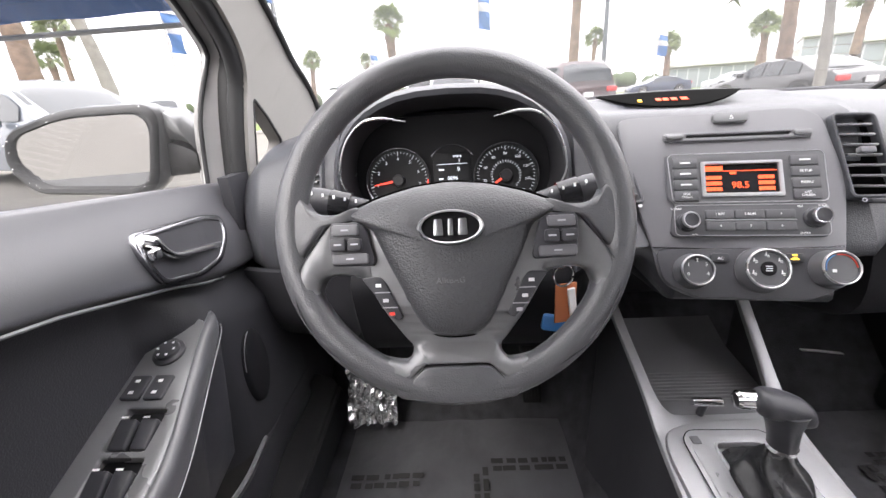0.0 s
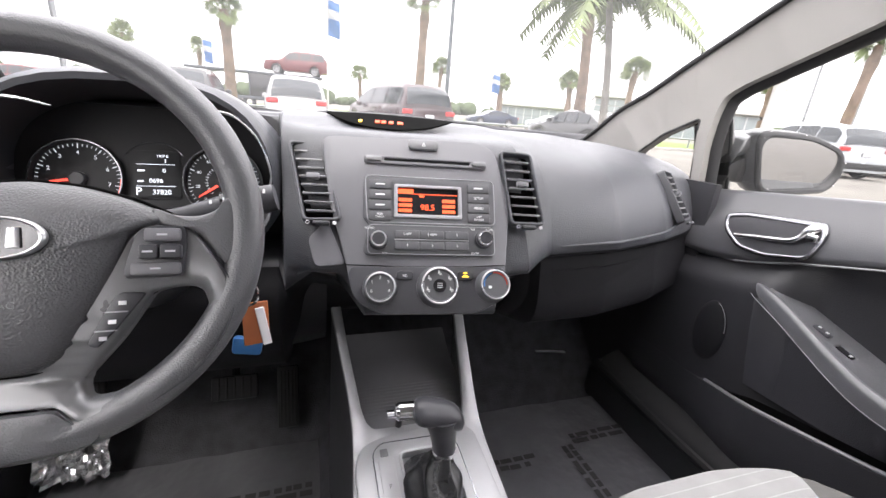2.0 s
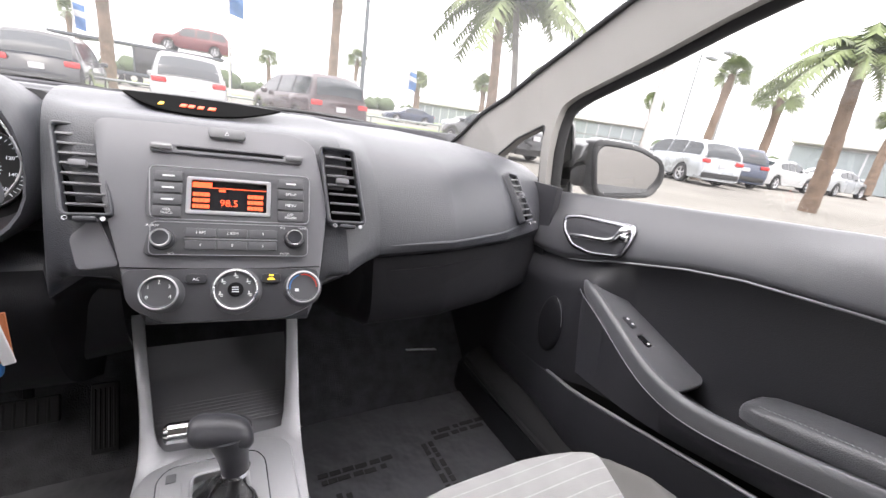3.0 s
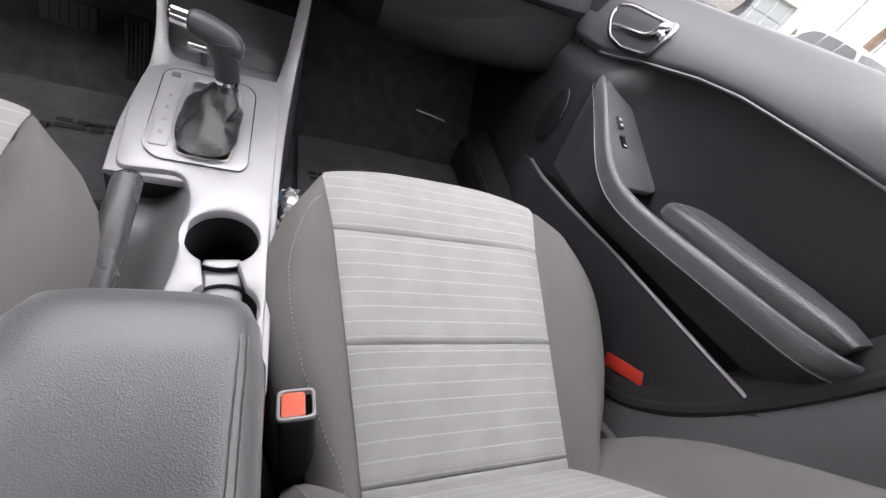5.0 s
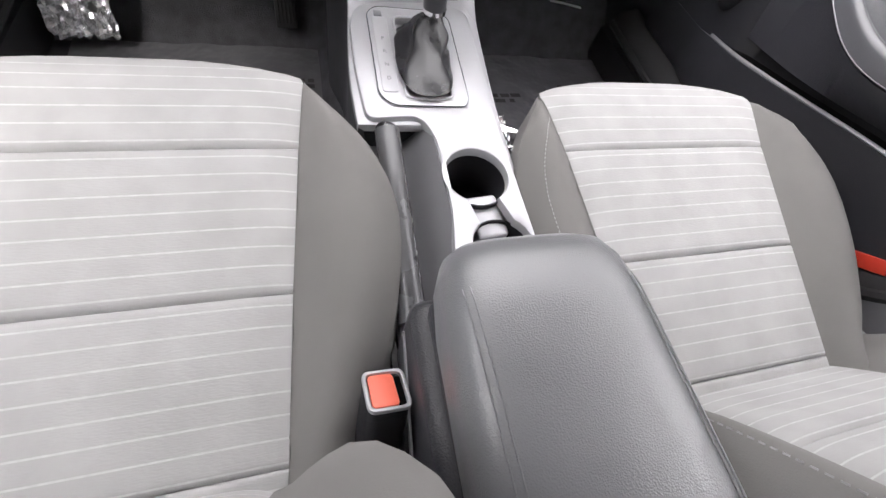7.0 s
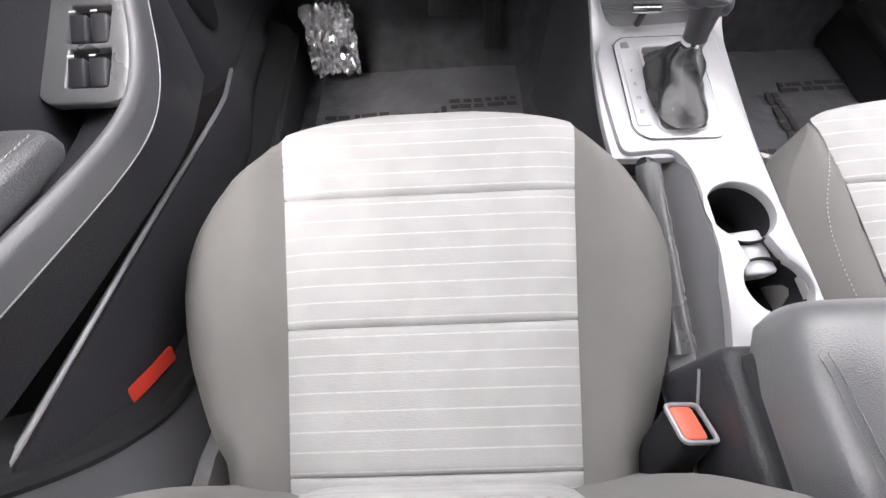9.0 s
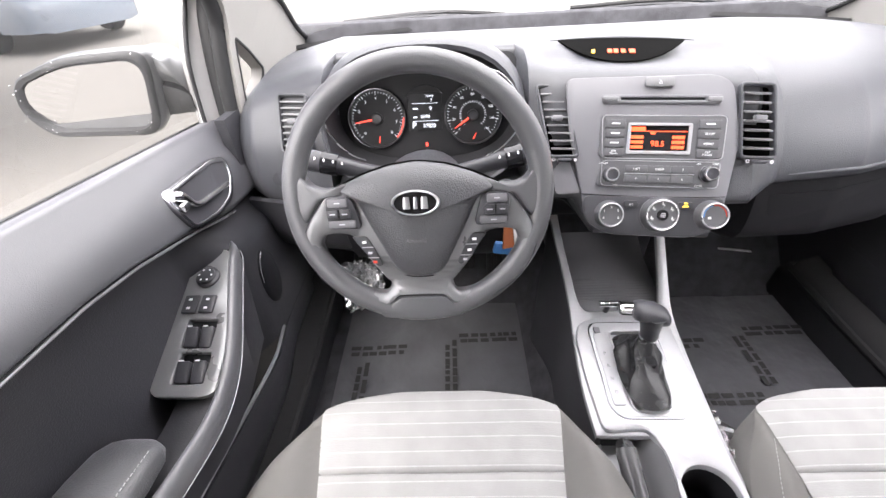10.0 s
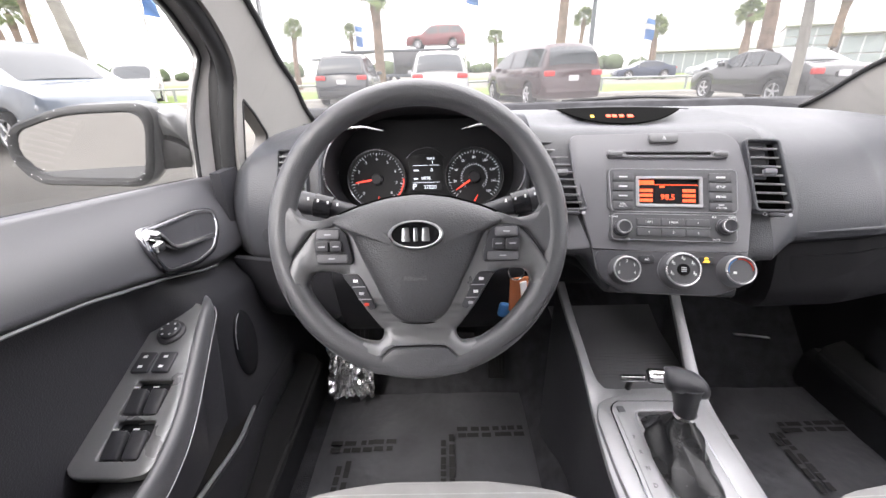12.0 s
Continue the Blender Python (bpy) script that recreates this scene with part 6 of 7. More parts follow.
        band.append([at_(0.008, -0.010), at_(w * 0.7, -0.024), at_(w, -0.030), at_(w, -0.044), at_(0.008, -0.046)])
        lip.append(at_(w + 0.001, -0.031))
    add("glass_channel", loft(band), "frame", "grey glass channel", 30)
    add("channel_lip", tube(lip, 0.0042, 8), "rubber")
    add("waist_seal", tube([(-0.484, y, sill_z(y) - 0.006) for y in np.linspace(-0.07, 0.87, 6)], 0.006, 6), "rubber")
    gl = bmesh.new()
    pts = [(-0.475, 0.855, 0.88), (-0.452, 0.885, 1.08), (-0.442, 0.88, 1.15), (-0.425, 0.70, 1.25), (-0.40, 0.42, 1.35), (-0.378, 0.0, 1.395), (-0.378, -0.15, 1.385), (-0.475, -0.12, 0.985)]
    gl.faces.new([gl.verts.new((x - (lean_out(z) if right else 0.0), y, z)) for x, y, z in pts])
    add("window_pane", gl, "glass", "clear door window").visible_shadow = False
    if right:
        rr = rbox(0.014, 0.085, 0.026, 0.004, 2, (0, 0, 0))
    else:
        rr = rbox(0.014, 0.085, 0.024, 0.004, 2, (0, 0, 0))
    add("red_reflector", moved(rr, pose(-0.348, 0.078, 0.458, -38, 0, 0)), "red", "red edge reflector")

    # outside mirror: a tapered housing round a five-sided glass
    back = lambda x, z: 0.82 + 0.225 * (x + 0.536) + 0.1 * (z - 0.97)
    gl_out = rounded([(-0.528, 1.036), (-0.553, 0.912), (-0.716, 0.928), (-0.742, 0.968), (-0.732, 1.010), (-0.655, 1.035)], 0.034, 7)
    grow = lambda e, k: [(-0.635 + (x + 0.635) * (1 + e / 0.10), 0.975 + (z - 0.975) * (1 + e / 0.062)) for x, z in gl_out]
    hull = []
    for out, deep, shrink in ((0.0015, -0.002, 0), (0.004, -0.013, 0), (0.012, -0.014, 0), (0.018, -0.006, 0), (0.020, 0.012, 0.0), (0.018, 0.04, 0.05), (0.010, 0.07, 0.15), (0.0, 0.09, 0.3), (-0.02, 0.10, 0.5)):
        hull.append([(-0.63 + (x + 0.63) * (1 - shrink), back(x, z) + deep, 0.975 + (z - 0.975) * (1 - shrink)) for x, z in grow(out, 1.2)])
    mir = add("side_mirror", loft(hull, True, True), paint_silver, "silver-grey door mirror with rain drops", 60)
    rimr = [[(x, back(x, z) + deep, z) for x, z in grow(out, 1.2)] for out, deep in ((0.001, -0.004), (0.004, -0.0155), (0.012, -0.0165), (0.017, -0.010), (0.015, -0.006))]
    add("mirror_rim", loft([*rimr, rimr[0]], True, False), "mirrorrim", "dark grey rim", 60, mir)
    g = bmesh.new()
    g.faces.new([g.verts.new((x, back(x, 0.97) - 0.007 - 0.05 * (z - 0.97), z)) for x, z in grow(0.001, 1)])
    add("mirror_glass", g, "mirror", "mirror glass", 60, mir)
    loop = [(x, back(x, z) - 0.010, z) for x, z in grow(0.010, 1.2)]
    neck = ((-0.548, 0.918, 0.985, 1.046), (-0.515, 0.920, 0.985, 1.040), (-0.495, 0.922, 0.98, 1.026), (-0.480, 0.922, 0.972, 1.0), (-0.472, 0.918, 0.965, 0.975))
    half = lambda lo, hi: [(0.0, lo), (0.035, lo + 0.006), (0.048, (lo + hi) / 2), (0.04, hi), (0.0, hi + 0.001), (-0.034, hi - 0.004), (-0.038, (lo + hi) / 2), (-0.03, lo + 0.004)]
    add("mirror_arm", loft([[(x, 0.868 + p_, q_) for p_, q_ in half(lo, md)] for x, lo, md, hi in neck]), "mirrorrim", "dark grey mirror foot", 60, mir)
    add("mirror_cap", loft([[(x, 0.868 + p_ * 0.98, q_) for p_, q_ in half(md + 0.0015, hi)] for x, lo, md, hi in neck]), paint_silver, "silver-grey cap", 60, mir)
    rng = random.Random(3 + right)
    drops = bmesh.new()
    for k in range(16):
        x, y, z = loop[rng.randrange(len(loop))]
        bmesh.ops.create_icosphere(drops, subdivisions=1, radius=rng.uniform(0.0008, 0.0019), matrix=Matrix.Translation((x + rng.uniform(-0.01, 0.01), y - 0.008, z + rng.uniform(-0.008, 0.008))))
    tagged(add("rain_drops", drops, "chrome", "rain drops", 80, mir), kind="stuff")
    return d


paint_silver = material("silver_car_paint", (0.16, 0.163, 0.167), 0.3, 0.4, coat=0.4)
front_door(False)
front_door(True)


# ---- footwells ----
def floor_mat(x0, x1, seed, label):
    mt = thing("floor_mat", label, "floor mat", ((x0 + x1) / 2, 0.7, MAT_Z), "floor mats")
    rng = random.Random(seed)

    def f(u, v):
        x, y = x0 + (x1 - x0) * u, 0.36 + 0.60 * v
        return (x, y, MAT_Z + max(0, y - 0.98) * 1.15 + 0.007 * noise.noise((6 * x, 6 * y, seed)) + 0.003 * noise.noise((19 * x, 17 * y, seed)))

    part("cover", sheet(f, 40, 44, 0.006), "mat", mt, "grey plastic protection sheet", sharp=80)
    for cx, cy, turn in ((0.22, 0.78, 0), (0.62, 0.72, 1), (0.82, 0.82, 0), (0.38, 0.60, 0), (0.75, 0.58, 0), (0.15, 0.64, 1)):
        for row in range(2):
            a = 0
            while a < 0.16:
                w = rng.uniform(0.012, 0.03)
                dx, dy = (a - 0.08, -0.021 * row) if not turn else (-0.021 * row, a - 0.08)
                sx, sy = (w, 0.013) if not turn else (0.013, w)
                px, py = x0 + (x1 - x0) * cx + dx, cy + dy
                if x0 + 0.02 < px < x1 - 0.02:
                    u, v = (px - x0) / (x1 - x0), (py - 0.36) / 0.60
                    part("printed_bar", rbox(sx, sy, 0.0008, 0, 1, (px, py, f(u, min(v, 1))[2] + 0.0066)), "ink", mt)
                a += w + 0.006
    return mt


floor_mat(-0.30, 0.245, 2, "driver's floor mat under a grey printed plastic sheet")
floor_mat(0.565, 1.09, 5, "passenger's floor mat under a grey printed plastic sheet")


def pedal(label, x, y, z, w, h, turn, arm):
    p = thing("pedal", label, "pedal", (x, y, z), "pedals")
    m = pose(x, y, z, turn, 0, 0)
    part("pad", rbox(w, h, 0.016, 0.005, 2), "rubber", p, "ribbed rubber pad", m=m)
    for k in range(5):
        part("rib", rbox(0.004, h * 0.85, 0.005, 0.001, 1, (w * (k - 2) / 6, 0, 0.009)), "rubber", p, m=m)
    if arm:
        part("arm", tube([(x, y + 0.01, z), (x, y + 0.05, z + 0.12), (x, y + 0.03, z + 0.28)], 0.009, 8), "matte", p)


pedal("black ribbed brake pedal above the mat", 0.06, 0.985, 0.375, 0.10, 0.055, 62, True)
pedal("black accelerator pedal in the footwell", 0.175, 1.0, 0.32, 0.05, 0.15, 62, False)
pedal("black ribbed foot rest beside the pedals", -0.235, 0.985, 0.36, 0.075, 0.20, 58, False)

wrap = thing("plastic_wrap", "crumpled shiny clear plastic wrap on the foot rest", "plastic wrap", (-0.245, 0.9, 0.30))


def crumple(u, v):
    x, z = -0.305 + 0.125 * u, 0.245 + 0.155 * v
    y = 0.905 + 0.06 * v + 0.026 * noise.noise((13 * u, 6 * v, 1.3)) + 0.010 * noise.noise((26 * u, 11 * v, 4.1))
    return (x + 0.008 * noise.noise((7 * v, 3 * u, 2.0)), y, z)


part("foil", sheet(crumple, 22, 22, 0.001), "foil", wrap, sharp=12)

clip = thing("metal_clip", "small metal strip on the passenger footwell carpet, its shine put in as white", "metal strip", (0.98, 1.07, 0.31))
# white material instead of chrome: the metal's shine as colour
part("strip", loft([[(x + a, y + b, z + c) for a, b, c in ((0, 0.004, 0), (0, -0.004, 0), (0, -0.004, 0.003), (0, 0.004, 0.003))] for x, y, z in ((0.925, 1.07, 0.318), (0.97, 1.066, 0.315), (1.03, 1.06, 0.309))]), "white", clip)
bag = thing("plastic_bag", "crumpled clear plastic bag beside the passenger seat", "plastic bag", (0.515, 0.33, 0.40))
part("film", sheet(lambda u, v: (0.50 + 0.035 * u + 0.02 * noise.noise((9 * u, 11 * v, 7)), 0.26 + 0.16 * v, 0.43 + 0.05 * math.sin(math.pi * u) + 0.03 * noise.noise((14 * u, 16 * v, 3)) - 0.02 * v), 16, 20, 0.001), "foil", bag, sharp=12)
part("corner", rbox(0.02, 0.03, 0.012, 0.004, 2, (0.512, 0.42, 0.44)), "blue", bag, "blue corner")
plug = thing("charging_plug", "small chrome plug standing in the console tray", "plug", (0.366, 0.60, 0.55))
part("plug_body", tube([(0.345, 0.592, 0.578), (0.388, 0.59, 0.578)], 0.0065, 12, up=(0, 1, 0)), "chrome", plug)
part("plug_stem", tube([(0.366, 0.60, 0.548), (0.366, 0.592, 0.578)], 0.006, 10), "satin", plug)
# ---- outside ----
M.update({
    "asphalt": material("wet_grey_asphalt", (0.175, 0.166, 0.15), 0.9, 0, 0.4, 0.02, 0.15, 2.5, spec=0.12),
    "grass": material("mown_grass", (0.12, 0.17, 0.035), 0.9, 0, 0.6, 0.06, 0.3, 0.9),
    "kerb": material("pale_concrete", (0.33, 0.32, 0.30), 0.85, 0, 0.3, 0.01, 0.1, 0.6),
    "bark": material("palm_bark", (0.15, 0.105, 0.075), 0.9, 0, 0.9, 0.06, 0.3, 0.25),
    "greybark": material("grey_palm_bark", (0.20, 0.19, 0.17), 0.9, 0, 0.7, 0.05, 0.2, 0.3),
    "frond": material("palm_frond", (0.12, 0.155, 0.05), 0.6, 0, vary=0.35, blotch=0.5),
    "steel": material("galvanised_steel", (0.25, 0.26, 0.27), 0.5, 0.3, vary=0.1),
    "darkpole": material("dark_painted_pole", (0.06, 0.07, 0.08), 0.5),
    "carwhite": material("white_car_paint", (0.34, 0.345, 0.35), 0.25, 0, coat=0.6, vary=0.03, blotch=1.5),
    "carpearl": material("blue_silver_car_paint", (0.17, 0.195, 0.23), 0.25, 0, coat=0.6, vary=0.03, blotch=1.5),
    "carblack": material("black_car_paint", (0.012, 0.012, 0.014), 0.2, 0, coat=0.6, vary=0.03, blotch=1.5),
    "carred": material("dark_red_car_paint", (0.10, 0.012, 0.014), 0.22, 0.2, coat=0.6, vary=0.03, blotch=1.5),
    "carmaroon": material("maroon_black_car_paint", (0.035, 0.014, 0.016), 0.22, 0.2, coat=0.6, vary=0.03, blotch=1.5),
    "carsilver": material("silver_grey_car_paint", (0.36, 0.38, 0.40), 0.28, 0.5, coat=0.5, vary=0.03, blotch=1.5),
    "carblue": material("dark_blue_car_paint", (0.02, 0.03, 0.06), 0.22, 0.2, coat=0.5, vary=0.03, blotch=1.5),
    "carglass": material("dark_car_glass", (0.02, 0.025, 0.03), 0.06),
    "tyre": material("black_tyre", (0.015, 0.015, 0.016), 0.8, 0, 0.3, 0.01),
    "alloy": material("alloy_rim", (0.55, 0.55, 0.57), 0.3, 0.8),
    "tail": material("red_tail_lamp", (0.45, 0.02, 0.02), 0.2),
    "lamp": material("clear_headlamp", (0.5, 0.52, 0.55), 0.1, 0.3),
    "canopy": material("blue_canopy_cloth", (0.03, 0.12, 0.34), 0.7, 0, 0.2, 0.004, 0.1, 0.4),
    "bannerblue": material("blue_banner_cloth", (0.06, 0.14, 0.32), 0.8),
    "bannerwhite": material("white_banner_cloth", (0.45, 0.45, 0.47), 0.8),
    "plaster": material("white_plaster", (0.45, 0.44, 0.43), 0.8, 0, 0.2, 0.05, 0.06, 2.0),
    # showroom panes lightened: aerial haze put into their colour
    "shopglass": material("haze_paled_glass", (0.24, 0.27, 0.28), 0.12),
    "bush": material("clipped_shrub", (0.05, 0.07, 0.03), 0.9, 0, vary=0.3),
})
ground = part("ground", sheet(lambda u, v: (-600 + 1200 * u, -600 + 1200 * v, 0), 2, 2), "asphalt")
tagged(ground, "wet grey asphalt car park", "ground", kind="structure")
lawn = part("lawn", sheet(lambda u, v: (-60 + 130 * u, 17.5 + 8.5 * v + 3 * (u - 0.5), 0.10 + 0.05 * math.sin(math.pi * v)), 40, 6, 0.06), "grass")
tagged(lawn, "mown grass strip behind the parked cars", "lawn", kind="structure")
kerb = part("kerb", loft([[(x, 17.35 + 3 * ((x + 60) / 130 - 0.5) + a, b) for a, b in ((0, 0), (0, 0.12), (0.03, 0.15), (0.15, 0.15), (0.15, 0))] for x in np.linspace(-60, 70, 20)]), "kerb")
tagged(kerb, "pale concrete kerb along the grass", "kerb", kind="structure")
lawn2 = part("lawn", sheet(lambda u, v: (-90 + 200 * u, 42 + 14 * v, 0.06), 20, 4, 0.05), "grass")
tagged(lawn2, "far grass verge beyond the road", "lawn", kind="structure")
trees = bmesh.new()
rng = random.Random(11)
for k in range(170):
    a = radians(rng.uniform(-75, 75))
    d = rng.uniform(150, 190)
    r = rng.uniform(1.6, 3.6)
    m = Matrix.Translation((d * math.sin(a), d * math.cos(a), r * 0.55)) @ Matrix.Diagonal((r, r, r * rng.uniform(0.6, 1.1), 1))
    for v in bmesh.ops.create_icosphere(trees, subdivisions=2, radius=1, matrix=m)["verts"]:
        v.co += Vector((0, 0, r * 0.5 * noise.noise(v.co * 0.6)))
tagged(part("far_trees", trees, "bush", sharp=80), "far line of trees in the haze", "trees", kind="stuff")

rail = thing("low_fence", "low steel pipe fence along the grass", "fence", (0, 18.8, 0))
part("fence_rail", tube([(x, 18.9 + 3 * ((x + 60) / 130 - 0.5), 0.62) for x in np.linspace(-50, 60, 24)], 0.045, 8), "steel", rail)
for x in np.linspace(-48, 58, 30):
    part("post", tube([(x, 18.9 + 3 * ((x + 60) / 130 - 0.5), 0.0), (x, 18.9 + 3 * ((x + 60) / 130 - 0.5), 0.64)], 0.05, 8), "steel", rail)


# ---- palms ----
def palm(x, y, height, crown, trunk_r=0.2, kind="fan", lean=0.0, seed=1, bark="bark"):
    """A tapered ringed trunk and a crown of separate fronds. height: of the crown's middle."""
    label = "tall fan palm with a rough brown trunk" if kind == "fan" else "feather palm with drooping fronds and a grey trunk"
    p = thing("palm_tree", label, "palm tree", (x, y, 0), "palms round the car park")
    rng = random.Random(seed)
    n = 16
    pts, rad = [], []
    for k in range(n):
        f = k / (n - 1)
        pts.append((x + lean * f * f + 0.05 * math.sin(3 * f + seed), y + 0.04 * math.sin(5 * f + seed), height * f))
        rad.append(trunk_r * (1.35 - 0.5 * f + (0.35 * math.exp(-((f - 0.86) / 0.07) ** 2) if kind == "fan" else 0)) * (1 + 0.06 * (k % 2)))
    part("trunk", tube(pts, rad, 10), bark, p)
    bm = bmesh.new()
    top = Vector(pts[-1])
    count = 46 if kind == "fan" else 30
    for k in range(count):
        az = 2 * math.pi * (k * 0.382) + rng.uniform(-0.2, 0.2)
        el = rng.uniform(-0.55, 1.45) if kind == "fan" else rng.uniform(0.1, 1.1)
        out = Vector((math.cos(az), math.sin(az), 0))
        side = Vector((-math.sin(az), math.cos(az), 0))
        ln = crown * rng.uniform(0.8, 1.1)
        if kind == "fan":
            d = (out * math.cos(el) + Vector((0, 0, math.sin(el)))).normalized()
            roll = Matrix.Rotation(rng.uniform(-1.2, 1.2), 3, d)
            side = roll @ side
            up = side.cross(d)
            hub = top + d * ln * 0.38
            quad = [bm.verts.new(q) for q in (top + side * 0.02, top - side * 0.02, hub - side * 0.02, hub + side * 0.02)]
            bm.faces.new(quad)
            for j in range(13):
                a = radians(-75 + 150 * j / 12)
                r = ln * 0.62 * (0.7 + 0.3 * math.cos(a)) * rng.uniform(0.85, 1.1)
                dd = d * math.cos(a) + side * math.sin(a)
                w = (side * math.cos(a) - d * math.sin(a)) * ln * 0.026
                tip = hub + dd * r - Vector((0, 0, 0.22 * r))
                mid = hub + dd * r * 0.55 + up * 0.02
                bm.faces.new([bm.verts.new(q) for q in (hub, mid - w, tip, mid + w)])
        else:
            prev = None
            for j in range(15):
                f = j / 14
                q = top + out * ln * (math.cos(el) * f) + Vector((0, 0, ln * (math.sin(el) * f - 0.75 * f * f)))
                if prev is not None:
                    d = (q - prev).normalized()
                    for s in (-1, 1):
                        for jj in range(2):
                            b0 = prev.lerp(q, jj / 2)
                            ll = ln * 0.30 * (1 - 0.6 * f) * rng.uniform(0.8, 1.1)
                            tip = b0 + side * s * ll * 0.75 + d * ll * 0.4 - Vector((0, 0, ll * rng.uniform(0.35, 0.75)))
                            bm.faces.new([bm.verts.new(v) for v in (b0, b0 + d * 0.15 * ln / 3, tip)])
                    bm.faces.new([bm.verts.new(v) for v in (prev + side * 0.02, prev - side * 0.02, q - side * 0.015, q + side * 0.015)])
                prev = q
    me = bpy.data.meshes.new("crown")
    bm.to_mesh(me)
    bm.free()
    me.materials.append(M["frond"])
    ob = new("crown", me)
    ob.parent, ob.matrix_parent_inverse = p, p.matrix_world.inverted()
    tagged(ob, "green fronds")
    return p


PALMS = [
    (-3.1, 21.8, 4.35, 1.1, 0.20), (6.0, 23.4, 6.3, 1.3, 0.21), (10.2, 14.4, 5.0, 1.3, 0.17), (19.6, 22.9, 4.3, 1.2, 0.17),
    (-11.8, 58.8, 5.6, 1.6, 0.22), (7.0, 59.6, 4.8, 1.5, 0.22), (15.8, 52.7, 6.1, 1.6, 0.22), (18.9, 40.9, 4.1, 1.3, 0.2),
    (21.1, 31.7, 4.1, 1.3, 0.2), (-10.9, 33.2, 4.0, 1.0, 0.16), (25.5, 54.5, 5.4, 1.5, 0.2), (30.4, 46.1, 5.6, 1.4, 0.2),
    (19.5, 10.9, 4.5, 1.0, 0.15), (27.7, 12.3, 4.7, 1.5, 0.20), (-17.6, 17.8, 7.4, 1.6, 0.34), (-23.3, 26.2, 6.1, 1.3, 0.14),
    (-37.4, 40.4, 6.5, 2.0, 0.26), (33.5, 9.0, 4.6, 1.4, 0.2), (36, 26, 5.0, 1.4, 0.22),
]
for k, (x, y, h, c, r) in enumerate(PALMS):
    palm(x, y, h, c, r, "fan", 0.25 * math.sin(2.3 * k), k)
palm(8.5, 10.7, 4.35, 2.9, 0.09, "feather", -0.5, 40, "greybark")
palm(15.0, 5.0, 4.0, 2.2, 0.16, "feather", -0.3, 41, "bark")
palm(-17.5, 21.9, 7.2, 1.6, 0.26, "fan", -1.3, 42, "greybark")


# ---- poles, banners, canopies ----
def light_pole(x, y, h, r, mat, arm):
    p = thing("street_lamp", "tall painted parking lot lamp pole", "street lamp", (x, y, 0), "lamp poles")
    part("pole", tube([(x, y, 0), (x, y, h * 0.5), (x, y, h)], [r, r * 0.85, r * 0.7], 10), mat, p)
    part("lamp_arm", tube([(x, y, h - 0.1), (x + arm, y, h)], r * 0.45, 8), mat, p)
    part("lamp_head", rbox(0.75, 0.35, 0.16, 0.05, 2, (x + arm * 1.3, y, h - 0.02)), "steel", p)


light_pole(9.3, 28.6, 9.0, 0.16, "darkpole", 0.8)
light_pole(11.7, 8.2, 4.25, 0.16, "plaster", 0.9)
light_pole(25.5, 14.0, 6.4, 0.07, "steel", -0.8)
light_pole(24.4, 15.5, 6.4, 0.07, "steel", 0.8)
light_pole(-24.5, 30.0, 8.0, 0.10, "steel", 0.8)


def banner(x, y, z0, z1, w):
    b = thing("feather_banner", "blue and white cloth banner on a pole", "banner", (x, y, 0), "banners")
    part("pole", tube([(x, y, 0), (x, y, z1 + 0.2)], 0.05, 8), "plaster", b)
    n = 6
    for k in range(n):
        a, c = z0 + (z1 - z0) * k / n, z0 + (z1 - z0) * (k + 1) / n
        part("cloth_panel", sheet(lambda u, v: (x + 0.05 + w * u, y + 0.10 * math.sin(3 * u + 2 * v + k), a + (c - a) * v - 0.12 * u), 6, 4, 0.01), "bannerblue" if k in (0, 1, 3) else "bannerwhite", b)


banner(-11.9, 18.6, 3.4, 5.6, 0.65)
banner(1.3, 25.0, 4.3, 6.8, 0.6)
banner(16.1, 36.7, 3.0, 5.2, 0.7)
banner(30.0, 30.0, 3.2, 5.4, 0.8)
banner(-7.6, 40.0, 3.2, 5.6, 0.6)


def canopy_tent(x0, y0, x1, y1, z, turn_label):
    t = thing("canopy_tent", turn_label, "canopy tent", ((x0 + x1) / 2, (y0 + y1) / 2, 0), "pop-up canopies")
    cx, cy = (x0 + x1) / 2, (y0 + y1) / 2

    def roof_f(u, v):
        x, y = x0 + (x1 - x0) * u, y0 + (y1 - y0) * v
        e = min(u, 1 - u, v, 1 - v) * 2
        return (x, y, z + 0.22 + 0.95 * e + 0.03 * noise.noise((3 * x, 3 * y, 1)))

    part("canopy_roof", sheet(roof_f, 20, 20, 0.01), "canopy", t, "blue cloth roof")
    for a, b in (((x0, y0), (x1, y0)), ((x1, y0), (x1, y1)), ((x1, y1), (x0, y1)), ((x0, y1), (x0, y0))):
        part("valance", sheet(lambda u, v: (a[0] + (b[0] - a[0]) * u, a[1] + (b[1] - a[1]) * u, z + 0.24 * v + 0.012 * math.sin(30 * u) * (1 - v)), 24, 3, 0.008), "canopy", t)
        part("truss_bar", tube([(a[0], a[1], z - 0.16), (b[0], b[1], z - 0.16)], 0.035, 6), "steel", t, "grey truss bar")
        part("leg", tube([(a[0], a[1], 0), (a[0], a[1], z + 0.2)], 0.03, 6), "steel", t)


canopy_tent(-8.6, 1.2, -2.2, 5.75, 2.22, "blue cloth canopy tent on a grey frame")
canopy_tent(5.2, -7.2, 9.2, -2.6, 2.4, "blue cloth canopy tent standing beside the lane")


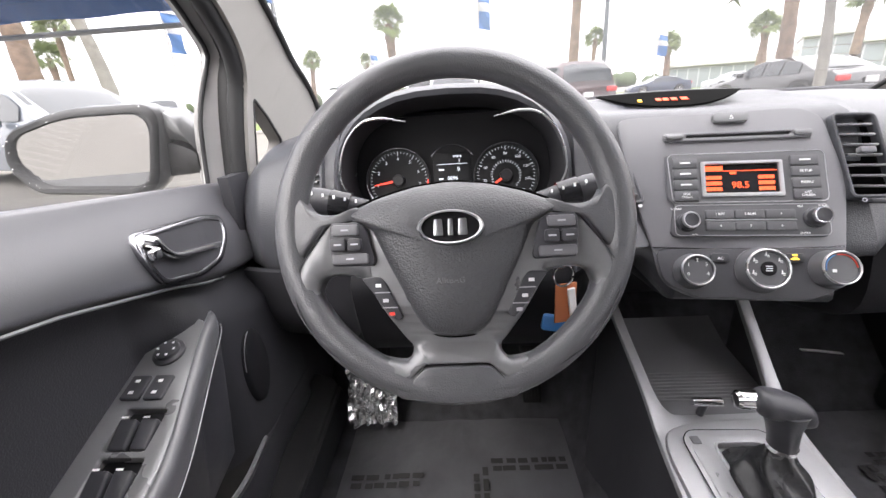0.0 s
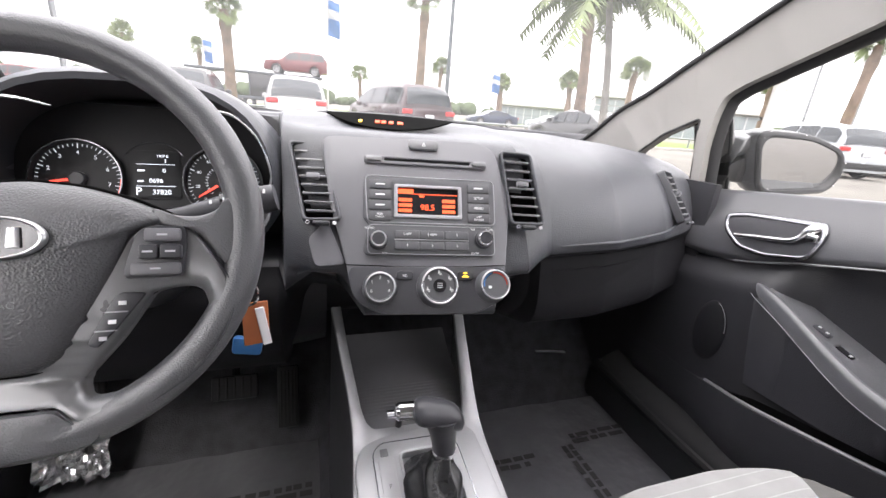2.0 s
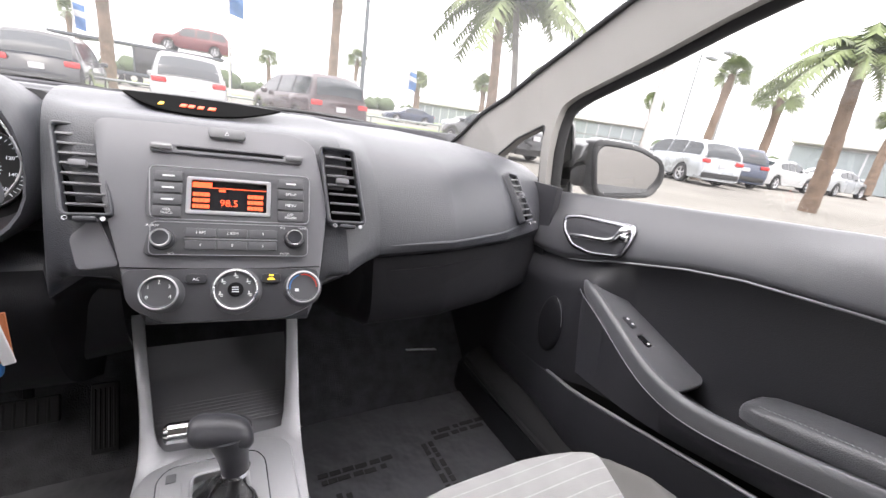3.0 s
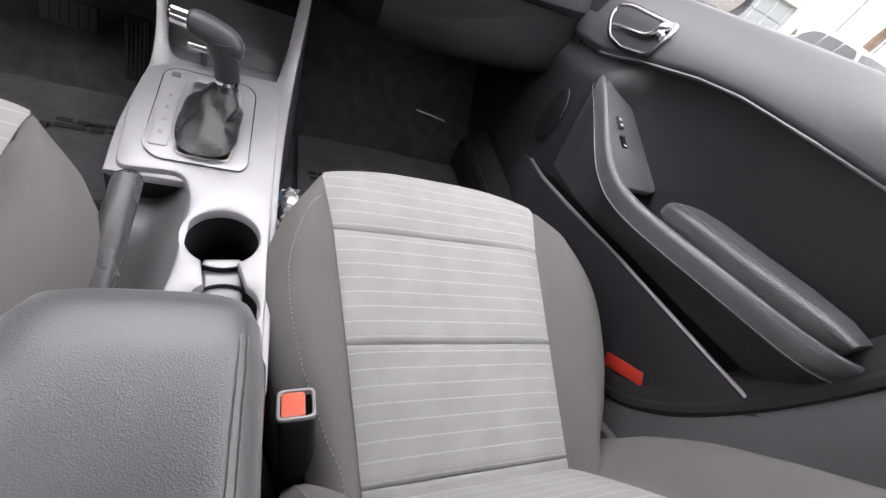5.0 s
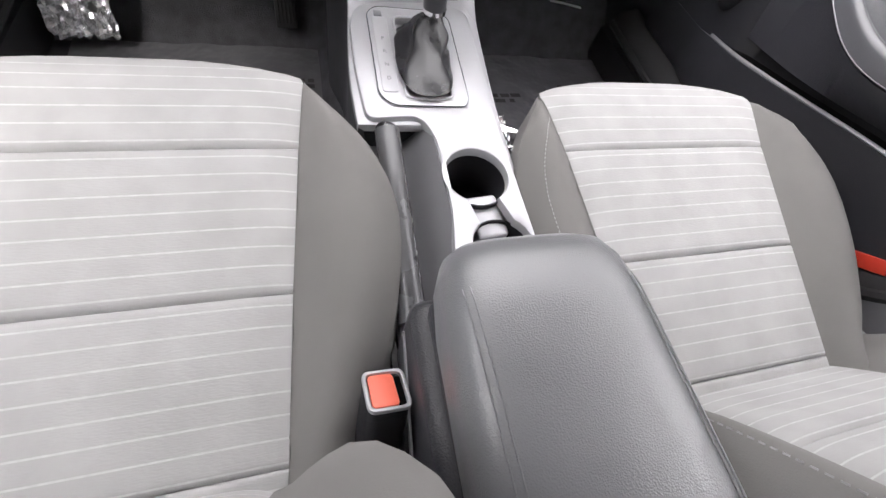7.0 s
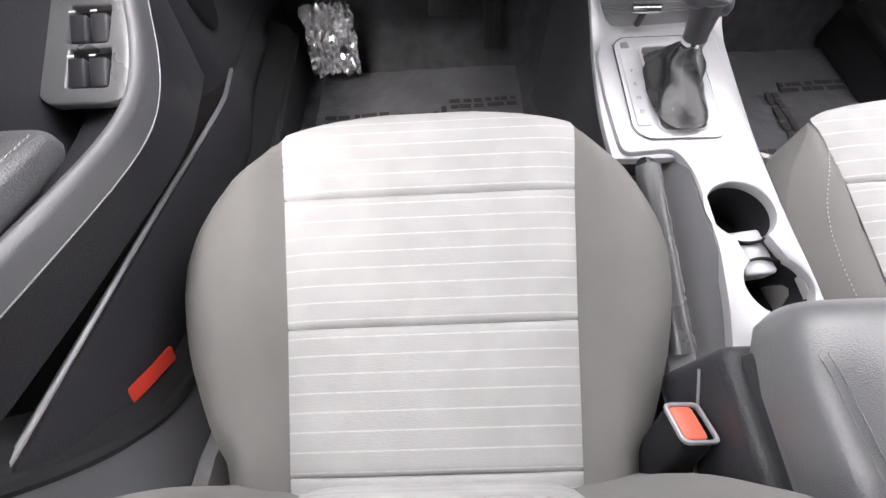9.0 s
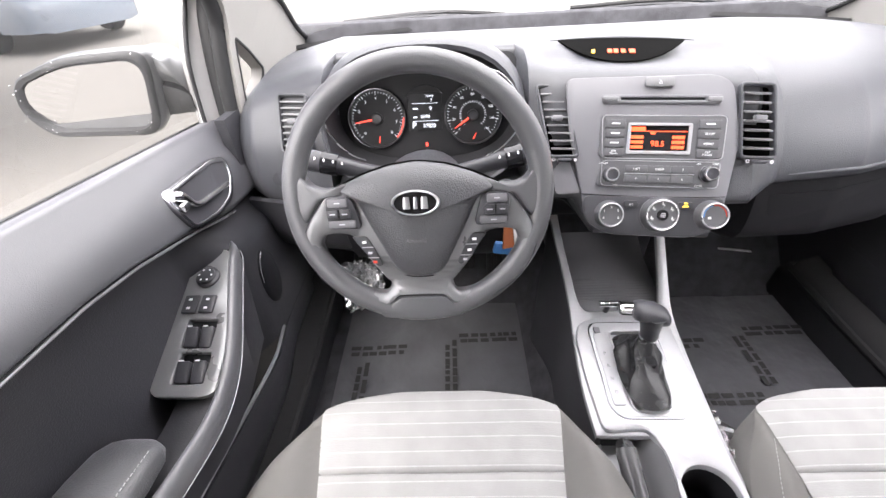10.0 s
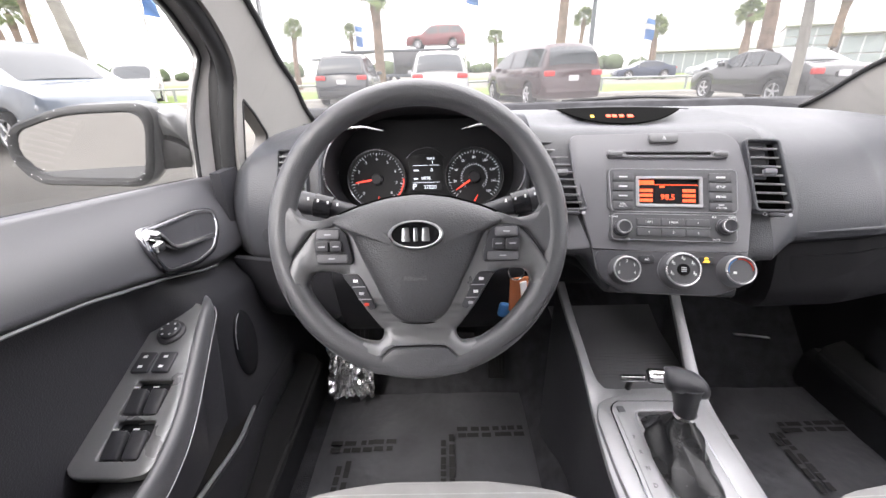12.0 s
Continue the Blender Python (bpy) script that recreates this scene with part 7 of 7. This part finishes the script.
# ---- parked cars ----
BODY = {
    # y from the rear (0) to the nose (1): bonnet or belt height, roof height, half width, in metres
    "suv": (4.7, 1.9, [(0, 0.62, 0.62, 0.80), (0.012, 1.0, 1.0, 0.90), (0.03, 1.06, 1.30, 0.93), (0.10, 1.08, 1.66, 0.95), (0.30, 1.06, 1.72, 0.95), (0.52, 1.03, 1.70, 0.95), (0.60, 1.02, 1.60, 0.95), (0.735, 1.02, 1.03, 0.94), (0.90, 0.96, 0.96, 0.91), (0.97, 0.88, 0.88, 0.85), (1.0, 0.62, 0.62, 0.75)]),
    "sedan": (4.8, 1.84, [(0, 0.58, 0.58, 0.76), (0.012, 0.92, 0.92, 0.85), (0.04, 1.02, 1.02, 0.88), (0.14, 1.04, 1.06, 0.91), (0.26, 1.0, 1.36, 0.92), (0.38, 0.98, 1.45, 0.92), (0.52, 0.96, 1.44, 0.92), (0.60, 0.95, 1.34, 0.92), (0.735, 0.94, 0.95, 0.91), (0.90, 0.84, 0.84, 0.88), (0.975, 0.74, 0.74, 0.82), (1.0, 0.55, 0.55, 0.72)]),
    "van": (5.15, 2.0, [(0, 0.62, 0.62, 0.85), (0.01, 1.0, 1.0, 0.94), (0.03, 1.08, 1.5, 0.97), (0.08, 1.10, 1.74, 0.99), (0.30, 1.08, 1.78, 1.0), (0.55, 1.05, 1.74, 1.0), (0.66, 1.04, 1.56, 0.99), (0.82, 1.05, 1.07, 0.97), (0.92, 0.98, 0.98, 0.93), (0.975, 0.84, 0.84, 0.86), (1.0, 0.58, 0.58, 0.72)]),
}


def parked_car(kind, paint, label, x, y, heading, z=0.0):
    """heading: degrees from the world's y axis, to the left."""
    length, width, st = BODY[kind]
    m = pose(x, y, z, 0, 0, heading) @ Matrix.Translation((0, -length / 2, 0))
    c = thing("parked_car", label, "car", (x, y, z), "parked cars")
    keys = [s[0] for s in st]
    val = lambda f, k: float(np.interp(f, keys, [s[k] for s in st]))
    rings = []
    fs = sorted({*keys, *np.linspace(0.02, 0.98, 30).round(3)})
    wh = [(0.205, 0.34), (0.80, 0.34)]
    for f in fs:
        b, w = val(f, 1), val(f, 3)
        low = 0.24
        for wf, r in wh:
            dd = abs(f - wf) * length
            if dd < r + 0.06:
                low = max(low, math.sqrt((r + 0.06) ** 2 - dd**2) + 0.32)
        low = min(low, b - 0.1)
        half = [(0.0, low), (w * 0.80, low), (w * 0.97, low + 0.03), (w, low + 0.45 * (b - low)), (w * 0.985, low + 0.8 * (b - low)), (w * 0.94, b), (0.0, b + 0.03)]
        rings.append([(a, f * length, h) for a, h in half] + [(-a, f * length, h) for a, h in half[-2:0:-1]])
    body = part("body", loft(rings), paint, c, m=m, sharp=50)
    cab = [f for f in fs if val(f, 2) - val(f, 1) > 0.004]
    rings = []
    for f in cab:
        b, h, w = val(f, 1), val(f, 2), val(f, 3)
        half = [(0.0, b - 0.03), (w * 0.93, b - 0.03), (w * 0.93 - 0.18 * (h - b) / 0.6 * w, b + 0.86 * (h - b)), (w * 0.66, b + 0.97 * (h - b)), (0.0, h)]
        rings.append([(a, f * length, q) for a, q in half] + [(-a, f * length, q) for a, q in half[-2:0:-1]])
    part("roof", loft(rings), paint, c, m=m, sharp=40)
    # side glass between the pillars
    lo, hi = cab[0], cab[-1]
    full = [f for f in np.linspace(lo, hi, 40) if val(f, 2) - val(f, 1) > 0.22]
    cuts = [full[0] + 0.01, full[0] + (full[-1] - full[0]) * 0.33, full[0] + (full[-1] - full[0]) * 0.64, full[-1] - 0.005]
    for s in (-1, 1):
        for a, b_ in zip(cuts, cuts[1:]):
            def win(u, v):
                f = a + 0.010 + (b_ - a - 0.018) * u
                b, h, w = val(f, 1), val(f, 2), val(f, 3)
                q = 0.05 + 0.74 * v
                return (s * (w * 0.935 - 0.18 * (h - b) / 0.6 * w * q / 0.86 + 0.012), f * length, b + q * (h - b))
            part("side_window", sheet(win, 8, 3), "carglass", c, "dark side glass", m=m)
    def end_glass(f0, f1, up):
        def g(u, v):
            f = f0 + (f1 - f0) * v
            b, h, w = val(f, 1), val(f, 2), val(f, 3)
            t = w * (0.80 - 0.12 * v) * (2 * u - 1)
            return (t, f * length + (-0.02 if up else 0.02), h + 0.012 - 0.05 * abs(2 * u - 1) ** 3)
        return sheet(g, 10, 6)
    rearf = [f for f in np.linspace(0.0, 0.5, 60) if val(f, 2) > val(f, 1) + 0.06]
    frontf = [f for f in np.linspace(1.0, 0.5, 60) if val(f, 2) > val(f, 1) + 0.06]
    tops = max(s[2] for s in st)
    rtop = next(f for f in np.linspace(0, 0.6, 90) if val(f, 2) > tops - 0.16)
    ftop = next(f for f in np.linspace(1, 0.4, 90) if val(f, 2) > tops - 0.12)
    part("rear_window", end_glass(rearf[0], rtop, True), "carglass", c, "dark rear glass", m=m)
    part("front_window", end_glass(frontf[0], ftop, False), "carglass", c, "dark windscreen", m=m)
    for wf, r in wh:
        for s in (-1, 1):
            at = m @ Matrix.Translation((s * (width / 2 - 0.12), wf * length, r)) @ Matrix.Rotation(radians(90 * s), 4, "Y")
            t = part("wheel", lathe([(0.20, -0.10), (r * 0.93, -0.11), (r, -0.07), (r, 0.07), (r * 0.93, 0.11), (r * 0.70, 0.115), (r * 0.68, 0.06), (0.02, 0.05)], 24), "tyre", c, "black tyre", m=at)
            part("rim", join(lathe([(r * 0.69, 0.06), (r * 0.70, 0.112), (r * 0.63, 0.10), (r * 0.6, 0.06)], 24), *[moved(rbox(r * 0.62, 0.055, 0.03, 0.008, 1, (r * 0.32, 0, 0.09)), Matrix.Rotation(2 * math.pi * k / 5, 4, "Z")) for k in range(5)]), "alloy", t, "alloy rim", m=at)
    bw = width / 2
    for s in (-1, 1):
        part("tail_lamp", rbox(0.34, 0.10, 0.15, 0.04, 2, (s * (bw - 0.24), 0.045, 0.93 if kind != "sedan" else 0.86)), "tail", c, "red tail lamp", m=m)
        part("headlamp", moved(rbox(0.46, 0.16, 0.13, 0.05, 2), Matrix.Translation((s * (bw - 0.34), length * 0.958, 0.73 if kind != "sedan" else 0.68)) @ Matrix.Rotation(radians(-s * 18), 4, "Z")), "lamp", c, "clear headlamp", m=m)
        part("door_mirror", rbox(0.20, 0.12, 0.15, 0.05, 2, (s * (bw + 0.06), length * 0.645, 1.05)), paint, c, m=m)
    part("grille", rbox(1.1, 0.06, 0.14, 0.04, 2, (0, length * 0.988, 0.55)), "rubber", c, "black grille", m=m)
    part("lower_grille", rbox(1.0, 0.06, 0.12, 0.04, 2, (0, length * 0.992, 0.40)), "rubber", c, "black lower grille", m=m)
    part("rear_bumper", rbox(width * 0.86, 0.10, 0.22, 0.05, 2, (0, 0.03, 0.42)), "rubber" if kind == "suv" else paint, c, m=m)
    part("plate_bar", rbox(0.32, 0.03, 0.15, 0.01, 1, (0, -0.005, 0.80)), "bannerwhite", c, "plain plate", m=m)
    return c


parked_car("suv", "carblack", "black estate car seen from behind", -3.6, 17.6, 2)
parked_car("suv", "carwhite", "white estate car parked by the grass", -0.2, 16.4, 3)
parked_car("van", "carmaroon", "dark maroon minivan with red tail lamps", 3.2, 15.4, 14)
parked_car("sedan", "carblack", "black saloon parked by the lamp pole", 9.7, 13.3, 4)
parked_car("van", "carpearl", "blue-silver minivan parked close beside the lane", -7.71, 7.91, -112)
parked_car("suv", "carwhite", "white hatchback with a dark bumper on the lane", -14.2, 20.4, -150)
parked_car("sedan", "carblue", "dark blue saloon on the far road", 16.8, 37.5, 88)
parked_car("sedan", "carsilver", "silver saloon on the far road", 24.5, 40.0, 88)
parked_car("suv", "carwhite", "white pickup-like car on the far road", 9.0, 40.0, 92)
parked_car("suv", "carred", "red car on the far lot", -20.0, 40.0, 80)
parked_car("suv", "carsilver", "silver estate car in the side row", 17.8, 10.8, -20)
parked_car("suv", "carblue", "dark blue estate car in the side row", 21.5, 11.0, -40)
parked_car("sedan", "carwhite", "white saloon in the side row", 25.5, 10.4, -95)
parked_car("sedan", "carsilver", "pale saloon at the end of the side row", 31.5, 10.0, -95)

truck = thing("car_transporter", "dark car transporter trailer with a raised deck", "trailer", (-3.5, 37.0, 0))
part("deck", rbox(9.5, 2.3, 0.16, 0.03, 1, (-3.4, 37.0, 2.62)), "darkpole", truck)
part("cab_box", rbox(2.6, 2.2, 1.9, 0.1, 2, (-2.6, 37.0, 1.6)), "carblack", truck)
part("ramp", loft([[(x, 37.0 + s, z + h) for s, h in ((-0.9, 0), (0.9, 0), (0.9, 0.1), (-0.9, 0.1))] for x, z in ((-10.6, 2.05), (-5.0, 2.6))]), "darkpole", truck)
for x in np.linspace(-6.8, 1.8, 7):
    part("deck_post", tube([(x, 36.0, 0.8), (x, 36.0, 2.6)], 0.06, 6), "darkpole", truck)
part("lower_deck", rbox(9.5, 2.3, 0.2, 0.03, 1, (-3.4, 37.0, 0.8)), "darkpole", truck)
for x in (-5.0, -4.0, 0.8):
    part("wheel", moved(lathe([(0.2, -0.12), (0.48, -0.12), (0.5, 0), (0.48, 0.12), (0.2, 0.12)], 20), Matrix.Translation((x, 36.0, 0.5)) @ Matrix.Rotation(radians(90), 4, "X")), "tyre", truck)
parked_car("suv", "carred", "red car carried on the transporter's top deck", -0.5, 37.0, 84, 2.70)


# ---- buildings ----
def glass_block(origin, turn, w, h, cols, rows, label, roof_over=0.4):
    b = thing("dealership_building", label, "building", (origin[0], origin[1], 0), "buildings round the lot")
    m = pose(origin[0], origin[1], 0, 0, 0, turn)
    part("wall", rbox(w, 12, h + 0.9, 0.05, 1, (w / 2, 6.4, (h + 0.9) / 2)), "plaster", b, m=m)
    part("roof_fascia", rbox(w + roof_over, 12.6, 0.9, 0.08, 1, (w / 2, 6.0, h + 0.6)), "plaster", b, "white roof fascia", m=m)
    for i in range(cols):
        for j in range(rows):
            cw, ch = w / cols, h / rows
            part("window", rbox(cw - 0.14, 0.06, ch - 0.14, 0.01, 1, ((i + 0.5) * cw, 0.28, (j + 0.5) * ch)), "shopglass", b, m=m)
    for i in range(cols + 1):
        part("mullion", rbox(0.14, 0.16, h, 0.01, 1, (i * w / cols, 0.24, h / 2)), "bannerwhite", b, m=m)
    return b


glass_block((27.0, 58.0), -28, 13.0, 2.4, 11, 1, "long white showroom with tall glass bays")
glass_block((38.0, 51.0), -34, 4.0, 4.4, 3, 5, "glazed entrance tower of the showroom")
glass_block((42.0, 48.0), -38, 15.0, 3.4, 9, 2, "white showroom wing with a glass grid")
glass_block((45.0, 18.0), -75, 22.0, 3.2, 9, 1, "low white building behind the side row")
